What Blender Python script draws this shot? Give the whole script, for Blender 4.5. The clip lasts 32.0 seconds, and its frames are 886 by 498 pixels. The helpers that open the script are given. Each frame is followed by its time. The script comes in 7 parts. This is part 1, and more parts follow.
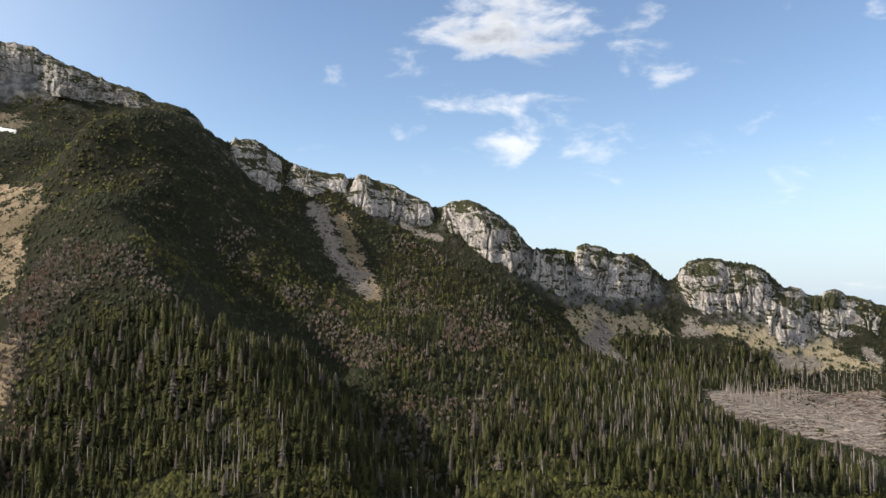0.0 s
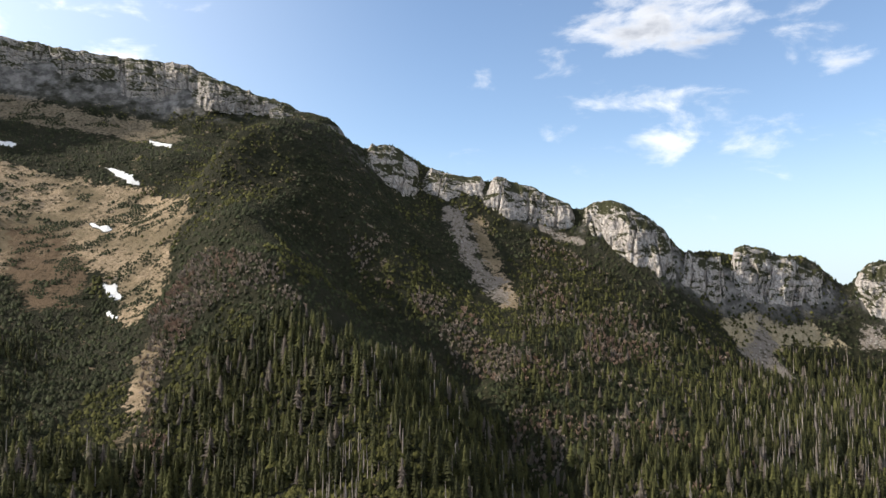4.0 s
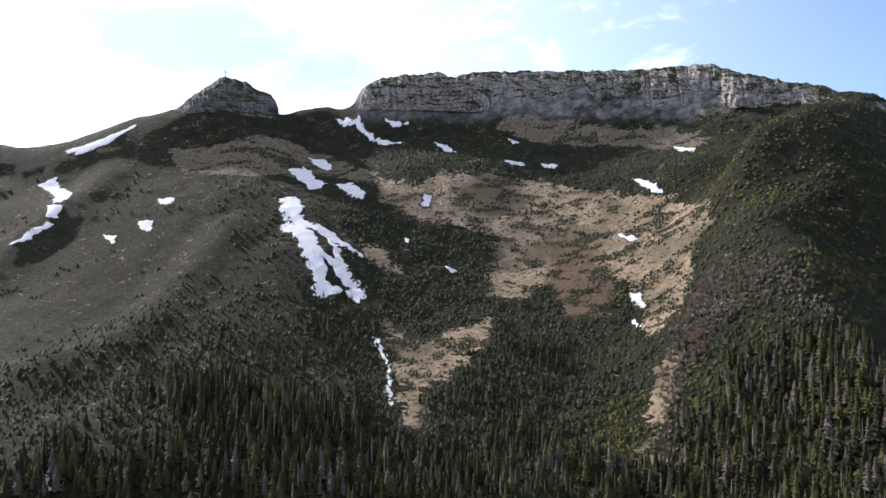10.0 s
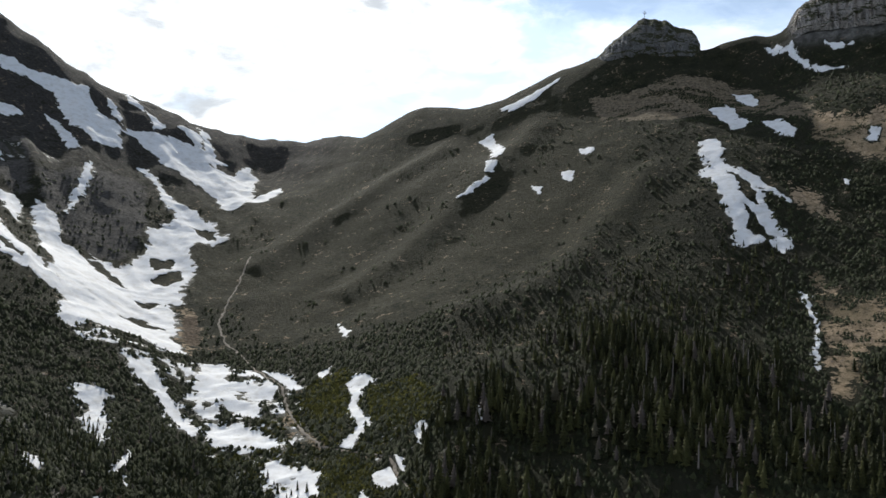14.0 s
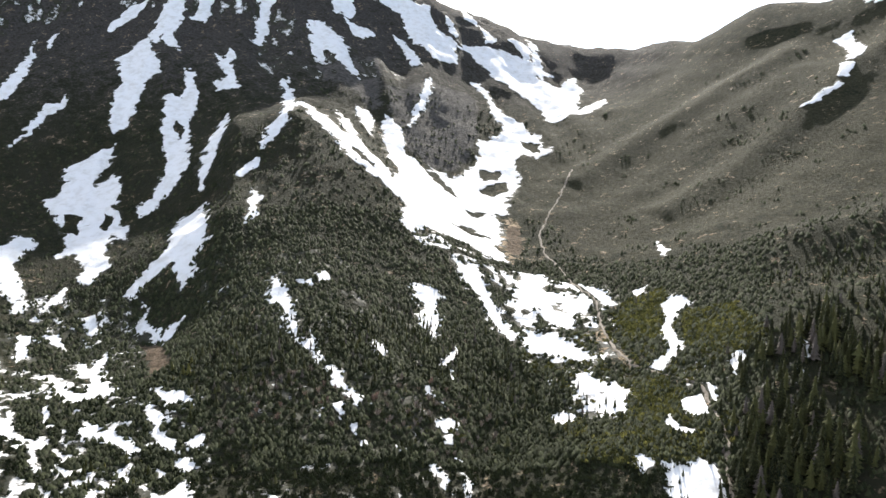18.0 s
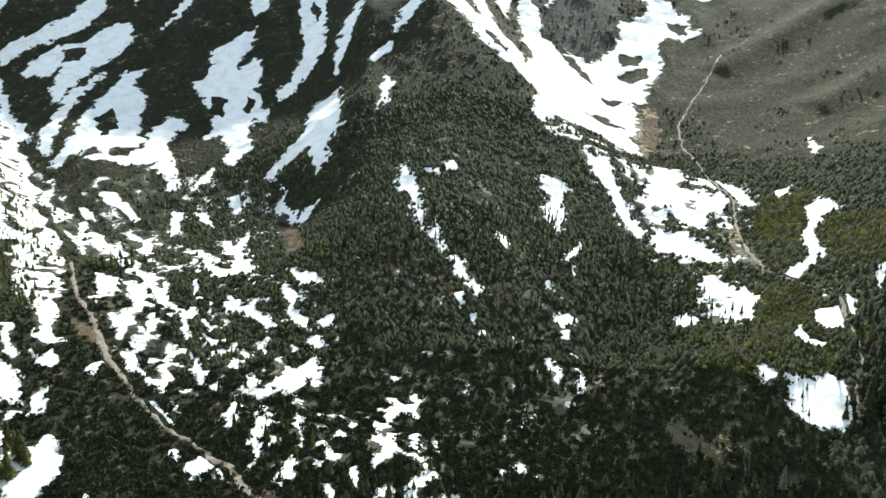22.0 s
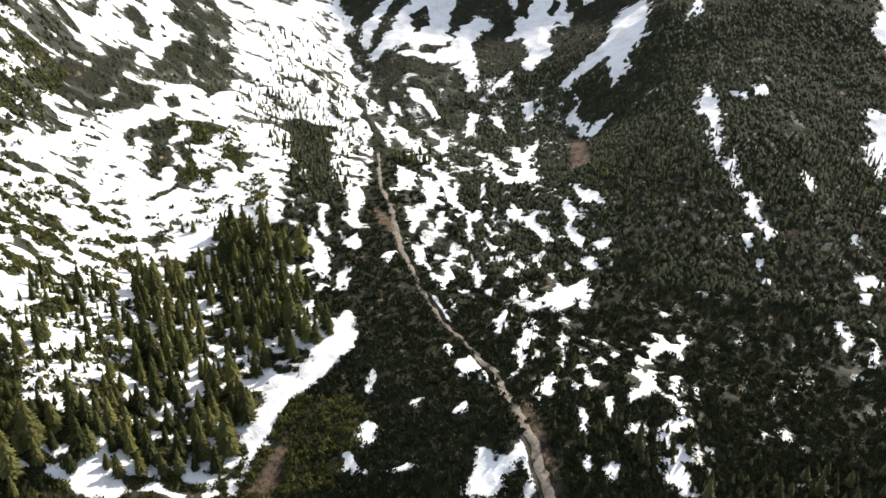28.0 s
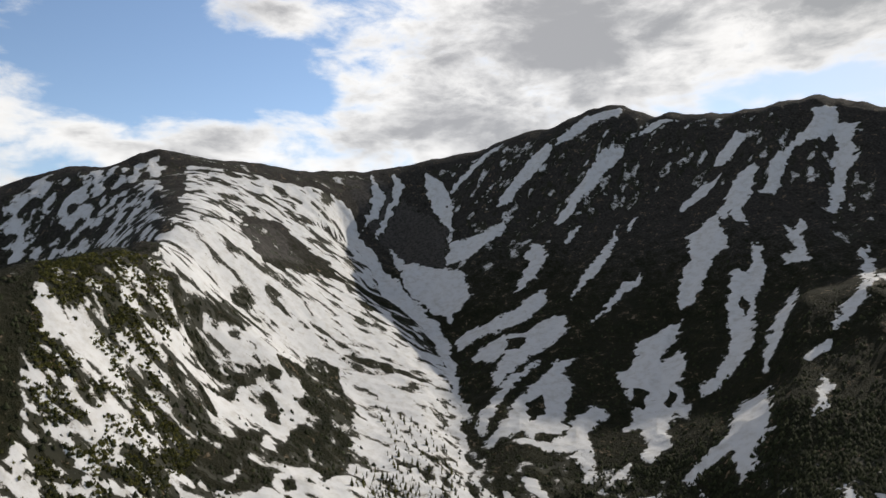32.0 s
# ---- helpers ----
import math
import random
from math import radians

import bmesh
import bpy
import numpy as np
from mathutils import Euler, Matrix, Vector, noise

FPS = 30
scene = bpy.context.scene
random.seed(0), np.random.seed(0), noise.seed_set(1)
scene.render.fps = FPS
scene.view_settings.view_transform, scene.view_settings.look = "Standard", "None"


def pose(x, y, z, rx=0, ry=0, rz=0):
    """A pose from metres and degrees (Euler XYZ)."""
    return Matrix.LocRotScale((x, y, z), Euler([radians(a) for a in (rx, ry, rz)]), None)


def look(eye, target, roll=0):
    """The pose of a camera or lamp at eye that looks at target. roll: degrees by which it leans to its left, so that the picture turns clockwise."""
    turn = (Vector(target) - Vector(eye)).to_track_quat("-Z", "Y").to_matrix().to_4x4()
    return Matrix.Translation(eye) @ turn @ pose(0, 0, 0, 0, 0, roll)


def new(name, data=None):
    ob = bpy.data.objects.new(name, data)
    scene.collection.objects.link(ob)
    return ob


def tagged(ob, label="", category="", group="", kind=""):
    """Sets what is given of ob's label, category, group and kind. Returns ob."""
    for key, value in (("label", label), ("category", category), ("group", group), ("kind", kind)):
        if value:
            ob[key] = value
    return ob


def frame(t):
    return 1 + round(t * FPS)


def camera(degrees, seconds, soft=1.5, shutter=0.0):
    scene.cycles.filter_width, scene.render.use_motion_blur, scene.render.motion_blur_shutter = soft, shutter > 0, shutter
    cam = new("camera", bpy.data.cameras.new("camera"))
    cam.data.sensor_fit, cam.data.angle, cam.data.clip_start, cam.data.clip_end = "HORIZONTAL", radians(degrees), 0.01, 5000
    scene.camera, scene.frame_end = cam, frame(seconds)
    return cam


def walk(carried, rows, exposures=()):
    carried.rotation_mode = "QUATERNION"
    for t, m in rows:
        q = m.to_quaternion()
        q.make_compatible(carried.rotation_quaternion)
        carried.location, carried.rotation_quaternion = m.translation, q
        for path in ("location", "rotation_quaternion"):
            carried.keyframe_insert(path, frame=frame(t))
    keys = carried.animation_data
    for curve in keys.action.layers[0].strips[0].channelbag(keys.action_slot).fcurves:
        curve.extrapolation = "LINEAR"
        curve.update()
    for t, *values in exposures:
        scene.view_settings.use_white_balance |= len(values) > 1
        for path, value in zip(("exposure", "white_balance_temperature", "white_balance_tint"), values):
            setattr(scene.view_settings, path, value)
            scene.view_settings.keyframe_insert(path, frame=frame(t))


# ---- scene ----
cam = camera(60.17, 32.0)
# seconds, place, heading clockwise from +y, rise, lean in degrees: the drone climbs slowly and turns
TURNS = [
    (0.0, -88.0, 9.1, 172.2, 74.14, 3.70, -0.12), (0.5, -82.4, 9.6, 173.2, 72.89, 3.69, -0.11), (1.0, -76.7, 10.0, 174.0, 71.55, 3.69, -0.05),
    (1.5, -71.1, 9.9, 174.7, 70.04, 3.73, -0.10), (2.0, -65.5, 9.4, 175.2, 68.49, 3.77, -0.07), (2.5, -59.9, 8.6, 175.6, 66.87, 3.82, -0.05),
    (3.0, -54.6, 7.7, 176.0, 65.26, 3.87, -0.03), (3.5, -49.8, 7.0, 176.8, 63.71, 3.89, -0.02), (4.3, -43.1, 6.7, 178.3, 62.55, 3.89, -0.07), (5.0, -37.6, 6.4, 179.9, 62.30, 3.87, -0.14), (5.5, -33.9, 6.3, 180.8, 61.45, 3.86, -0.19),
    (6.0, -31.1, 6.6, 181.6, 56.81, 3.85, -0.09), (6.5, -28.8, 7.1, 182.0, 52.29, 3.86, -0.09), (7.0, -26.0, 7.6, 182.4, 47.92, 3.88, -0.06),
    (7.5, -23.0, 7.5, 183.1, 43.56, 3.89, -0.12), (8.0, -20.1, 6.6, 184.2, 39.32, 3.86, -0.11), (8.5, -18.1, 5.4, 185.6, 35.21, 3.79, -0.11),
    (9.0, -16.9, 3.7, 187.2, 31.11, 3.71, -0.04), (9.5, -15.4, 2.2, 188.6, 27.24, 3.65, -0.02), (10.0, -13.3, 1.3, 189.9, 23.22, 3.62, -0.01),
    (10.5, -10.6, 0.8, 191.0, 19.23, 3.61, 0.00), (11.0, -7.7, 0.3, 192.2, 15.19, 3.52, -0.03), (11.5, -4.6, -0.1, 193.8, 11.21, 3.18, 0.02),
    (12.0, -2.0, -0.4, 195.8, 7.27, 2.41, -0.04), (12.5, -0.5, -0.1, 198.0, 3.39, 1.56, -0.01), (13.0, 0.2, 0.0, 199.9, -0.45, 0.68, 0.04),
    (13.5, 1.0, -0.3, 201.3, -4.37, -0.22, 0.04), (14.0, 2.3, -0.8, 202.1, -8.22, -1.10, 0.10), (14.5, 3.9, -1.1, 202.8, -12.00, -1.96, 0.10),
    (15.0, 5.3, -1.2, 203.4, -15.58, -2.78, 0.07), (15.5, 6.2, -1.1, 204.1, -19.17, -3.61, -0.02), (17.5, 7.1, -0.7, 208.8, -30.36, -7.18, 0.21),
    (18.0, 7.7, -0.7, 209.7, -32.16, -8.06, 0.19), (18.5, 8.3, -0.1, 210.4, -34.00, -8.93, 0.21), (19.0, 9.1, 1.3, 211.2, -35.82, -9.84, 0.19),
    (19.5, 9.8, 2.7, 212.5, -36.91, -10.79, 0.12), (20.0, 10.4, 3.4, 213.8, -37.90, -11.77, 0.09), (20.5, 10.9, 4.0, 214.9, -38.91, -12.73, 0.07),
    (21.0, 11.3, 4.4, 215.6, -40.00, -13.66, 0.06), (21.5, 11.6, 4.7, 216.2, -41.11, -15.15, 0.04), (22.0, 11.9, 4.9, 217.0, -42.38, -16.90, 0.06),
    (22.5, 11.9, 4.7, 217.8, -43.68, -18.68, 0.01), (23.0, 12.1, 4.4, 218.9, -44.99, -20.34, 0.06), (23.5, 12.1, 4.2, 219.9, -46.31, -22.02, 0.05),
    (24.0, 12.1, 3.9, 221.1, -47.82, -23.68, 0.06), (24.5, 12.0, 3.7, 222.5, -49.36, -25.36, 0.07), (25.0, 11.6, 3.6, 224.1, -51.08, -26.35, 0.10),
    (25.5, 11.2, 3.5, 225.5, -53.18, -26.50, 0.08), (27.5, 10.5, 3.9, 229.9, -62.04, -25.97, -0.15), (28.0, 9.8, 4.1, 230.7, -64.31, -24.49, -0.15),
    (28.5, 9.0, 4.3, 231.2, -66.61, -22.06, -0.16), (29.0, 9.2, 4.5, 231.8, -68.96, -19.43, -0.22), (29.5, 9.7, 4.5, 232.8, -70.54, -16.55, -0.28),
    (30.0, 10.2, 4.4, 233.7, -71.41, -12.36, -0.24), (30.5, 10.5, 4.5, 234.5, -71.90, -8.13, -0.24), (31.0, 10.8, 4.9, 235.2, -72.38, -3.91, -0.29),
    (31.5, 11.3, 5.6, 235.8, -72.83, 0.31, -0.30), (32.0, 12.5, 6.6, 235.8, -72.92, 3.67, -0.32),
]
# the drone's camera opens up against the hillside and closes towards the bright sky
EXPOSURES = [
    (0, 0.38, 6800, 10), (3, 0.48, 6800, 10), (6, 0.63, 6600, 10), (8, 0.68, 6250, 16), (9, 0.68, 6050, 18), (11, 0.23, 6000, 14), (12, -0.22, 6050, 6), (14, -0.17, 6200, 8), (15.5, 0.28, 6400, 10),
    (17.5, 1.04, 6400, 10), (19.4, 1.08, 6400, 10), (20, 1.08, 7700, 55), (20.6, 1.08, 8100, 70), (21.1, 1.03, 7100, 36), (21.5, 1.03, 6200, -5), (23, 1.04, 6400, 5),
    (25, 1.2, 6500, 8), (28, 0.72, 6500, 10), (30, 0.21, 6250, 8), (31, -0.15, 6500, 10), (32, -0.72, 6750, 10),
]
walk(cam, [(t, pose(x, y, z, 90 + rise, 0, -head) @ pose(0, 0, 0, 0, 0, lean)) for t, x, y, z, head, rise, lean in TURNS], EXPOSURES)

# ---- sky and sun ----
SUN_HEAD, SUN_RISE = -24.5, 31.5
world = bpy.data.worlds.new("sky")
scene.world = world
world.use_nodes = True


class Nodes:
    """Short hand for wiring shader nodes."""

    def __init__(self, tree):
        self.tree = tree
        tree.nodes.clear()

    def add(self, kind, **inputs):
        n = self.tree.nodes.new(kind)
        for key, value in inputs.items():
            self.put(n.inputs[key.replace("_", " ")], value)
        return n

    def put(self, socket, value):
        if isinstance(value, bpy.types.NodeSocket):
            self.tree.links.new(value, socket)
        elif isinstance(value, (tuple, list)) and len(value) == 3 and socket.type == "RGBA":
            socket.default_value = (*value, 1)
        else:
            socket.default_value = value

    def math(self, op, a, b=0.0, c=None):
        n = self.tree.nodes.new("ShaderNodeMath")
        n.operation = op
        self.put(n.inputs[0], a)
        self.put(n.inputs[1], b)
        if c is not None:
            self.put(n.inputs[2], c)
        return n.outputs[0]

    def ramp(self, v, a, b, to0=0.0, to1=1.0):
        n = self.tree.nodes.new("ShaderNodeMapRange")
        n.interpolation_type = "SMOOTHSTEP"
        for i, value in enumerate((v, a, b, to0, to1)):
            self.put(n.inputs[i], value)
        return n.outputs[0]

    def mix(self, f, a, b):
        n = self.tree.nodes.new("ShaderNodeMix")
        n.data_type = "RGBA"
        self.put(n.inputs[0], f)
        self.put(n.inputs[6], a)
        self.put(n.inputs[7], b)
        return n.outputs[2]

    def noise(self, vector, scale, detail=4.0, rough=0.55, distortion=0.0):
        n = self.tree.nodes.new("ShaderNodeTexNoise")
        self.put(n.inputs["Vector"], vector)
        for key, value in (("Scale", scale), ("Detail", detail), ("Roughness", rough), ("Distortion", distortion)):
            n.inputs[key].default_value = value
        return n.outputs[0]


def build_sky():
    w = Nodes(world.node_tree)
    way = w.add("ShaderNodeTexCoord").outputs["Generated"]
    xyz = w.add("ShaderNodeSeparateXYZ", Vector=way)
    x, y, z = xyz.outputs
    head = w.math("MULTIPLY", w.math("ARCTAN2", x, y), 57.2958)
    rise = w.math("MULTIPLY", w.math("ARCSINE", z), 57.2958)
    # the sky goes on below the level line as haze
    sky = w.add("ShaderNodeTexSky")
    sky.sky_type, sky.sun_disc = "NISHITA", False
    sky.sun_elevation, sky.sun_rotation = radians(SUN_RISE), radians(SUN_HEAD)
    sky.altitude, sky.dust_density = 1500, 1.2

    def blob(h, r, wide, high, gain=1.0):
        a = w.math("DIVIDE", w.math("SUBTRACT", head, h), wide)
        b = w.math("DIVIDE", w.math("SUBTRACT", rise, r), high)
        d = w.math("SQRT", w.math("ADD", w.math("MULTIPLY", a, a), w.math("MULTIPLY", b, b)))
        return w.math("MAXIMUM", w.math("MULTIPLY", w.math("SUBTRACT", 1.0, d), gain), -1.9)

    flat = w.add("ShaderNodeCombineXYZ", X=w.math("MULTIPLY", head, 0.05), Y=w.math("MULTIPLY", rise, 0.11), Z=0.0).outputs[0]
    puff = w.noise(flat, 3.6, 9.0, 0.6, 0.3)
    # small fair-weather clouds, and the broken cover towards the sun
    cover = None
    for spot in CLOUDS:
        b = blob(*spot)
        cover = b if cover is None else w.math("MAXIMUM", cover, b)
    amount = w.math("ADD", w.math("MULTIPLY", w.math("SUBTRACT", puff, 0.52), 4.2), cover)
    window = None
    for spot in GAPS:
        b = w.math("MAXIMUM", blob(*spot), 0.0)
        amount = w.math("SUBTRACT", amount, b)
        window = b if window is None else w.math("MAXIMUM", window, b)
    heavy = None
    for spot in THICK:
        b = w.math("MAXIMUM", blob(*spot), 0.0)
        heavy = b if heavy is None else w.math("MAXIMUM", heavy, b)
    mask = w.ramp(amount, -0.25, 1.0)
    shade = w.noise(flat, 1.7, 6.0, 0.5, 0.1)
    billow = w.noise(flat, 6.5, 8.0, 0.62, 0.4)
    near_sun = w.ramp(w.math("ABSOLUTE", w.math("SUBTRACT", head, SUN_HEAD + 8)), 60.0, 15.0)
    body = w.ramp(w.math("SUBTRACT", amount, w.math("ADD", w.math("MULTIPLY", shade, 3.4), w.math("MULTIPLY", billow, 1.4))), -2.1, -0.1)
    body = w.math("MAXIMUM", body, w.math("MULTIPLY", w.ramp(w.math("ADD", heavy, w.math("MULTIPLY", w.math("SUBTRACT", billow, 0.5), 3.2)), 0.15, 1.3), 0.8))
    grey = w.mix(body, (8.6, 8.6, 8.6), (3.4, 3.4, 3.5))
    bright = w.mix(body, (7.6, 7.55, 7.5), (2.9, 3.0, 3.1))
    cloud = w.mix(near_sun, grey, bright)
    veil = w.math("MULTIPLY", w.ramp(w.math("ABSOLUTE", w.math("SUBTRACT", head, SUN_HEAD + 20)), 70.0, 20.0), 0.75)
    tinted = w.tree.nodes.new("ShaderNodeMix")
    tinted.data_type, tinted.blend_type = "RGBA", "MULTIPLY"
    tinted.inputs[0].default_value, tinted.inputs[7].default_value = 1.0, (1.22, 1.27, 1.32, 1)
    w.tree.links.new(sky.outputs[0], tinted.inputs[6])
    clear = w.mix(w.ramp(rise, 13.0, -3.0), tinted.outputs[2], (4.1, 5.1, 6.2))
    clear = w.mix(veil, clear, (4.6, 5.2, 6.0))
    torn = w.math("ADD", window, w.math("MULTIPLY", w.math("SUBTRACT", billow, 0.5), 2.4))
    clear = w.mix(w.math("MULTIPLY", w.math("MULTIPLY", w.ramp(torn, 0.1, 1.6), w.ramp(head, -25.0, -10.0)), w.ramp(head, 40.0, 20.0, 0.0, 0.75)), clear, (2.6, 3.5, 4.9))
    color = w.mix(w.math("MULTIPLY", mask, w.ramp(head, 30.0, 60.0, 0.93, 0.7)), clear, cloud)
    # a high grey sheet overhead
    color = w.mix(w.math("MULTIPLY", w.ramp(rise, 26.0, 48.0), 0.85), color, w.mix(shade, (1.7, 1.75, 1.85), (3.3, 3.35, 3.45)))
    # brighter on the sun's side
    sunny = w.ramp(w.math("ABSOLUTE", w.math("SUBTRACT", head, SUN_HEAD - 25)), 110.0, 35.0, 0.115, 0.205)
    bg = w.add("ShaderNodeBackground", Color=color, Strength=sunny)
    out = w.add("ShaderNodeOutputWorld")
    w.tree.links.new(bg.outputs[0], out.inputs[0])


# heading, rise, half width, half height of each cloud, in degrees, and how thick it is
CLOUDS = [
    (79, 20, 6.5, 2.8, 1.1), (88, 18.6, 4, 1.6, 0.3), (84, 22.5, 2.5, 1.2, 0.8), (79.5, 13.9, 4, 1.0, 0.15), (78.7, 11.2, 1.8, 1.3, 0.4),
    (59, 17.6, 4.5, 0.9, 0.05), (-8, 21, 36, 14, 1.3), (-30, 12, 22, 9, 1.2),
    (-62, 19, 20, 8, 2.7), (-72, 13, 16, 5.5, 2.2), (-106, 14, 9, 10, 1.5), (-92, 10.5, 18, 3.2, 1.4), (-45, 20, 14, 6, 2.7), (-85, 20.5, 8, 2.2, 1.4),
    (-150, 30, 40, 20, 0.8), (10, 12.5, 9, 2.2, 0.8), (175, 22, 60, 26, 1.4), (-165, 22, 50, 26, 1.4), (140, 28, 22, 22, 1.2),
]
# heading, rise, half width, half height and depth of the clear gaps between them
GAPS = [(56, 17, 17, 9, 1.6), (96, 19, 8, 6, 0.8), (-95, 16.5, 12, 5, 2.2), (-84, 15.2, 4, 2.2, 1.6), (-46, 14.2, 6, 1.2, 1.6), (4, 18.2, 13, 4.2, 2.4), (14, 16.4, 7, 2.4, 1.8)]
# the dark undersides of the thick ones
THICK = [(-26, 9.4, 6, 1.8, 1.2), (-11.5, 9.8, 5, 1.9, 1.1), (-13, 16.5, 4.5, 1.6, 1.0), (-17, 11.6, 2.5, 0.9, 0.8), (-71, 14, 8, 3.6, 1.2), (-66, 11, 6, 1.6, 1.0), (-46, 20, 9, 3.2, 1.2), (-36, 17.5, 5, 2, 0.8)]
build_sky()
sun = new("sun", bpy.data.lights.new("sun", "SUN"))
sun.data.energy, sun.data.angle, sun.data.color = 5.0, radians(0.6), (1, 0.93, 0.82)
sa, se = radians(SUN_HEAD), radians(SUN_RISE)
sun.matrix_world = look((math.sin(sa) * math.cos(se) * 900, math.cos(sa) * math.cos(se) * 900, math.sin(se) * 900), (0, 0, 0))

# ---- the lie of the land: numbers only ----
def hash01(ix, iy, seed):
    """A fixed value between 0 and 1 for each lattice point."""
    n = (ix.astype(np.int64) * 374761393 + iy.astype(np.int64) * 668265263 + seed * 1442695041) & 0xFFFFFFFF
    n = ((n ^ (n >> 13)) * 1274126177) & 0xFFFFFFFF
    return ((n ^ (n >> 16)) & 0xFFFF) / 65535.0


def value_noise(x, y, seed=0):
    ix, iy = np.floor(x), np.floor(y)
    fx, fy = x - ix, y - iy
    fx, fy = fx * fx * (3 - 2 * fx), fy * fy * (3 - 2 * fy)
    a, b = hash01(ix, iy, seed), hash01(ix + 1, iy, seed)
    c, d = hash01(ix, iy + 1, seed), hash01(ix + 1, iy + 1, seed)
    return (a + (b - a) * fx) * (1 - fy) + (c + (d - c) * fx) * fy


def fbm(x, y, size, octaves=4, seed=0, ridged=False):
    """Layered noise of a given largest wave length in metres, about -1 to 1."""
    total, amp, norm = 0.0, 1.0, 0.0
    for k in range(octaves):
        c, s = math.cos(0.7 * k + 0.3), math.sin(0.7 * k + 0.3)
        n = value_noise((x * c - y * s) / size + 17.3 * k, (x * s + y * c) / size - 9.1 * k, seed + k) * 2 - 1
        total = total + amp * ((1 - 2 * np.abs(n)) if ridged else n)
        norm, amp, size = norm + amp, amp * 0.5, size * 0.5
    return total / norm


def smooth(a, b, v):
    t = np.clip((v - a) / (b - a), 0, 1)
    return t * t * (3 - 2 * t)


def along(x, y, line):
    """Distance to a line of (x, y), and how far along it the nearest place lies, 0 to 1."""
    best, where = np.full(np.shape(x), 1e9), np.zeros(np.shape(x))
    n = len(line) - 1
    for k in range(n):
        (ax, ay), (bx, by) = line[k][:2], line[k + 1][:2]
        ux, uy = bx - ax, by - ay
        t = np.clip(((x - ax) * ux + (y - ay) * uy) / (ux * ux + uy * uy + 1e-9), 0, 1)
        d = np.hypot(x - ax - t * ux, y - ay - t * uy)
        nearer = d < best
        best, where = np.where(nearer, d, best), np.where(nearer, (k + t) / n, where)
    return best, where


# Crests, gullies and slopes of the valley: x, y and height in metres.
# ridges, slopes and gullies, each by a few points of its line
LAND = {}
LAND["summit_crest"] = [(-533, 1547, 374), (-425, 1528, 373), (-316, 1445, 384), (-250, 1439, 428), (-99, 1411, 419), (26, 1393, 486), (77, 1388, 480), (148, 1378, 565), (183, 1369, 545), (216, 1358, 543), (231, 1353, 529), (237, 1337, 492), (276, 1304, 513), (363, 1275, 523), (374, 1274, 547), (446, 1253, 580), (603, 1194, 578), (671, 1150, 585), (795, 1050, 570), (813, 1034, 559), (843, 1001, 572), (895, 919, 541), (912, 886, 508), (937, 837, 495), (972, 749, 423), (978, 724, 415), (981, 703, 384)]
LAND["wall_base"] = [(283, 1207, 429), (401, 1163, 461), (523, 1124, 476), (630, 1056, 474), (724, 969, 471), (776, 902, 451), (821, 805, 437)]
LAND["spur_crest"] = [(931, 676, 427), (802, 663, 421), (706, 651, 399), (634, 639, 372)]
LAND["spur_nose"] = [(618, 584, 308), (555, 519, 242), (492, 448, 178), (444, 381, 127), (402, 314, 87), (358, 255, 58)]
LAND["row_crest"] = [(868, 608, 369), (882, 575, 397), (907, 498, 356), (928, 436, 339), (936, 405, 337), (948, 311, 297), (945, 265, 302), (946, 233, 291), (951, 206, 271), (960, 188, 248), (988, 153, 245), (1007, 131, 236), (1021, 112, 247), (1070, 31, 224), (1081, 8, 190), (1102, -25, 216), (1118, -62, 225), (1132, -106, 224), (1140, -138, 213), (1154, -167, 173), (1184, -245, 171), (1198, -294, 156), (1233, -498, -8)]
LAND["row_base"] = [(834, 515, 327), (843, 438, 299), (871, 379, 286), (891, 314, 262), (888, 242, 243), (882, 181, 198), (921, 128, 167), (958, 61, 143), (1000, -10, 135), (1026, -86, 136), (1047, -166, 115), (1066, -270, 90)]
LAND["row_slope"] = [(654, 426, 216), (528, 362, 143), (491, 290, 114), (720, 349, 174), (686, 278, 147), (504, 245, 80), (751, 210, 143), (641, 158, 96), (488, 179, 59), (796, 84, 95), (573, 88, 58), (499, 31, 39), (850, -22, 72), (677, -67, 49), (788, -139, 44), (517, -60, 21), (386, 212, 52), (407, 137, 30), (600, -154, 18)]
LAND["tan_slope"] = [(584, 944, 387), (492, 973, 384), (633, 850, 366), (393, 1027, 387), (404, 915, 310), (475, 834, 282), (521, 758, 263), (603, 708, 303), (669, 757, 367), (422, 772, 222), (469, 685, 199), (401, 681, 165), (326, 653, 142), (337, 556, 102), (287, 445, 61), (219, 416, 50), (516, 611, 204), (457, 582, 159)]
LAND["spur_gully"] = [(614, 685, 310), (530, 626, 226), (456, 570, 160), (372, 483, 92), (304, 410, 46)]
LAND["snow_gully"] = [(308, 899, 271), (227, 767, 178), (215, 687, 136), (200, 608, 103), (177, 499, 63)]
LAND["big_rib"] = [(193, 1184, 423), (113, 1195, 408), (138, 1071, 345), (132, 910, 253), (122, 750, 166), (109, 610, 108), (96, 491, 72), (202, 867, 243), (56, 1079, 323), (27, 1030, 282), (8, 830, 178), (17, 650, 116), (30, 499, 74)]
LAND["left_ribs"] = [(-97, 1216, 352), (-136, 1142, 314), (-221, 1230, 334), (-351, 1304, 333), (-120, 942, 206), (-227, 1056, 246), (-374, 1224, 285), (-291, 957, 173), (-104, 723, 131), (-190, 767, 119), (-41, 558, 90), (-84, 533, 75), (-128, 607, 87)]
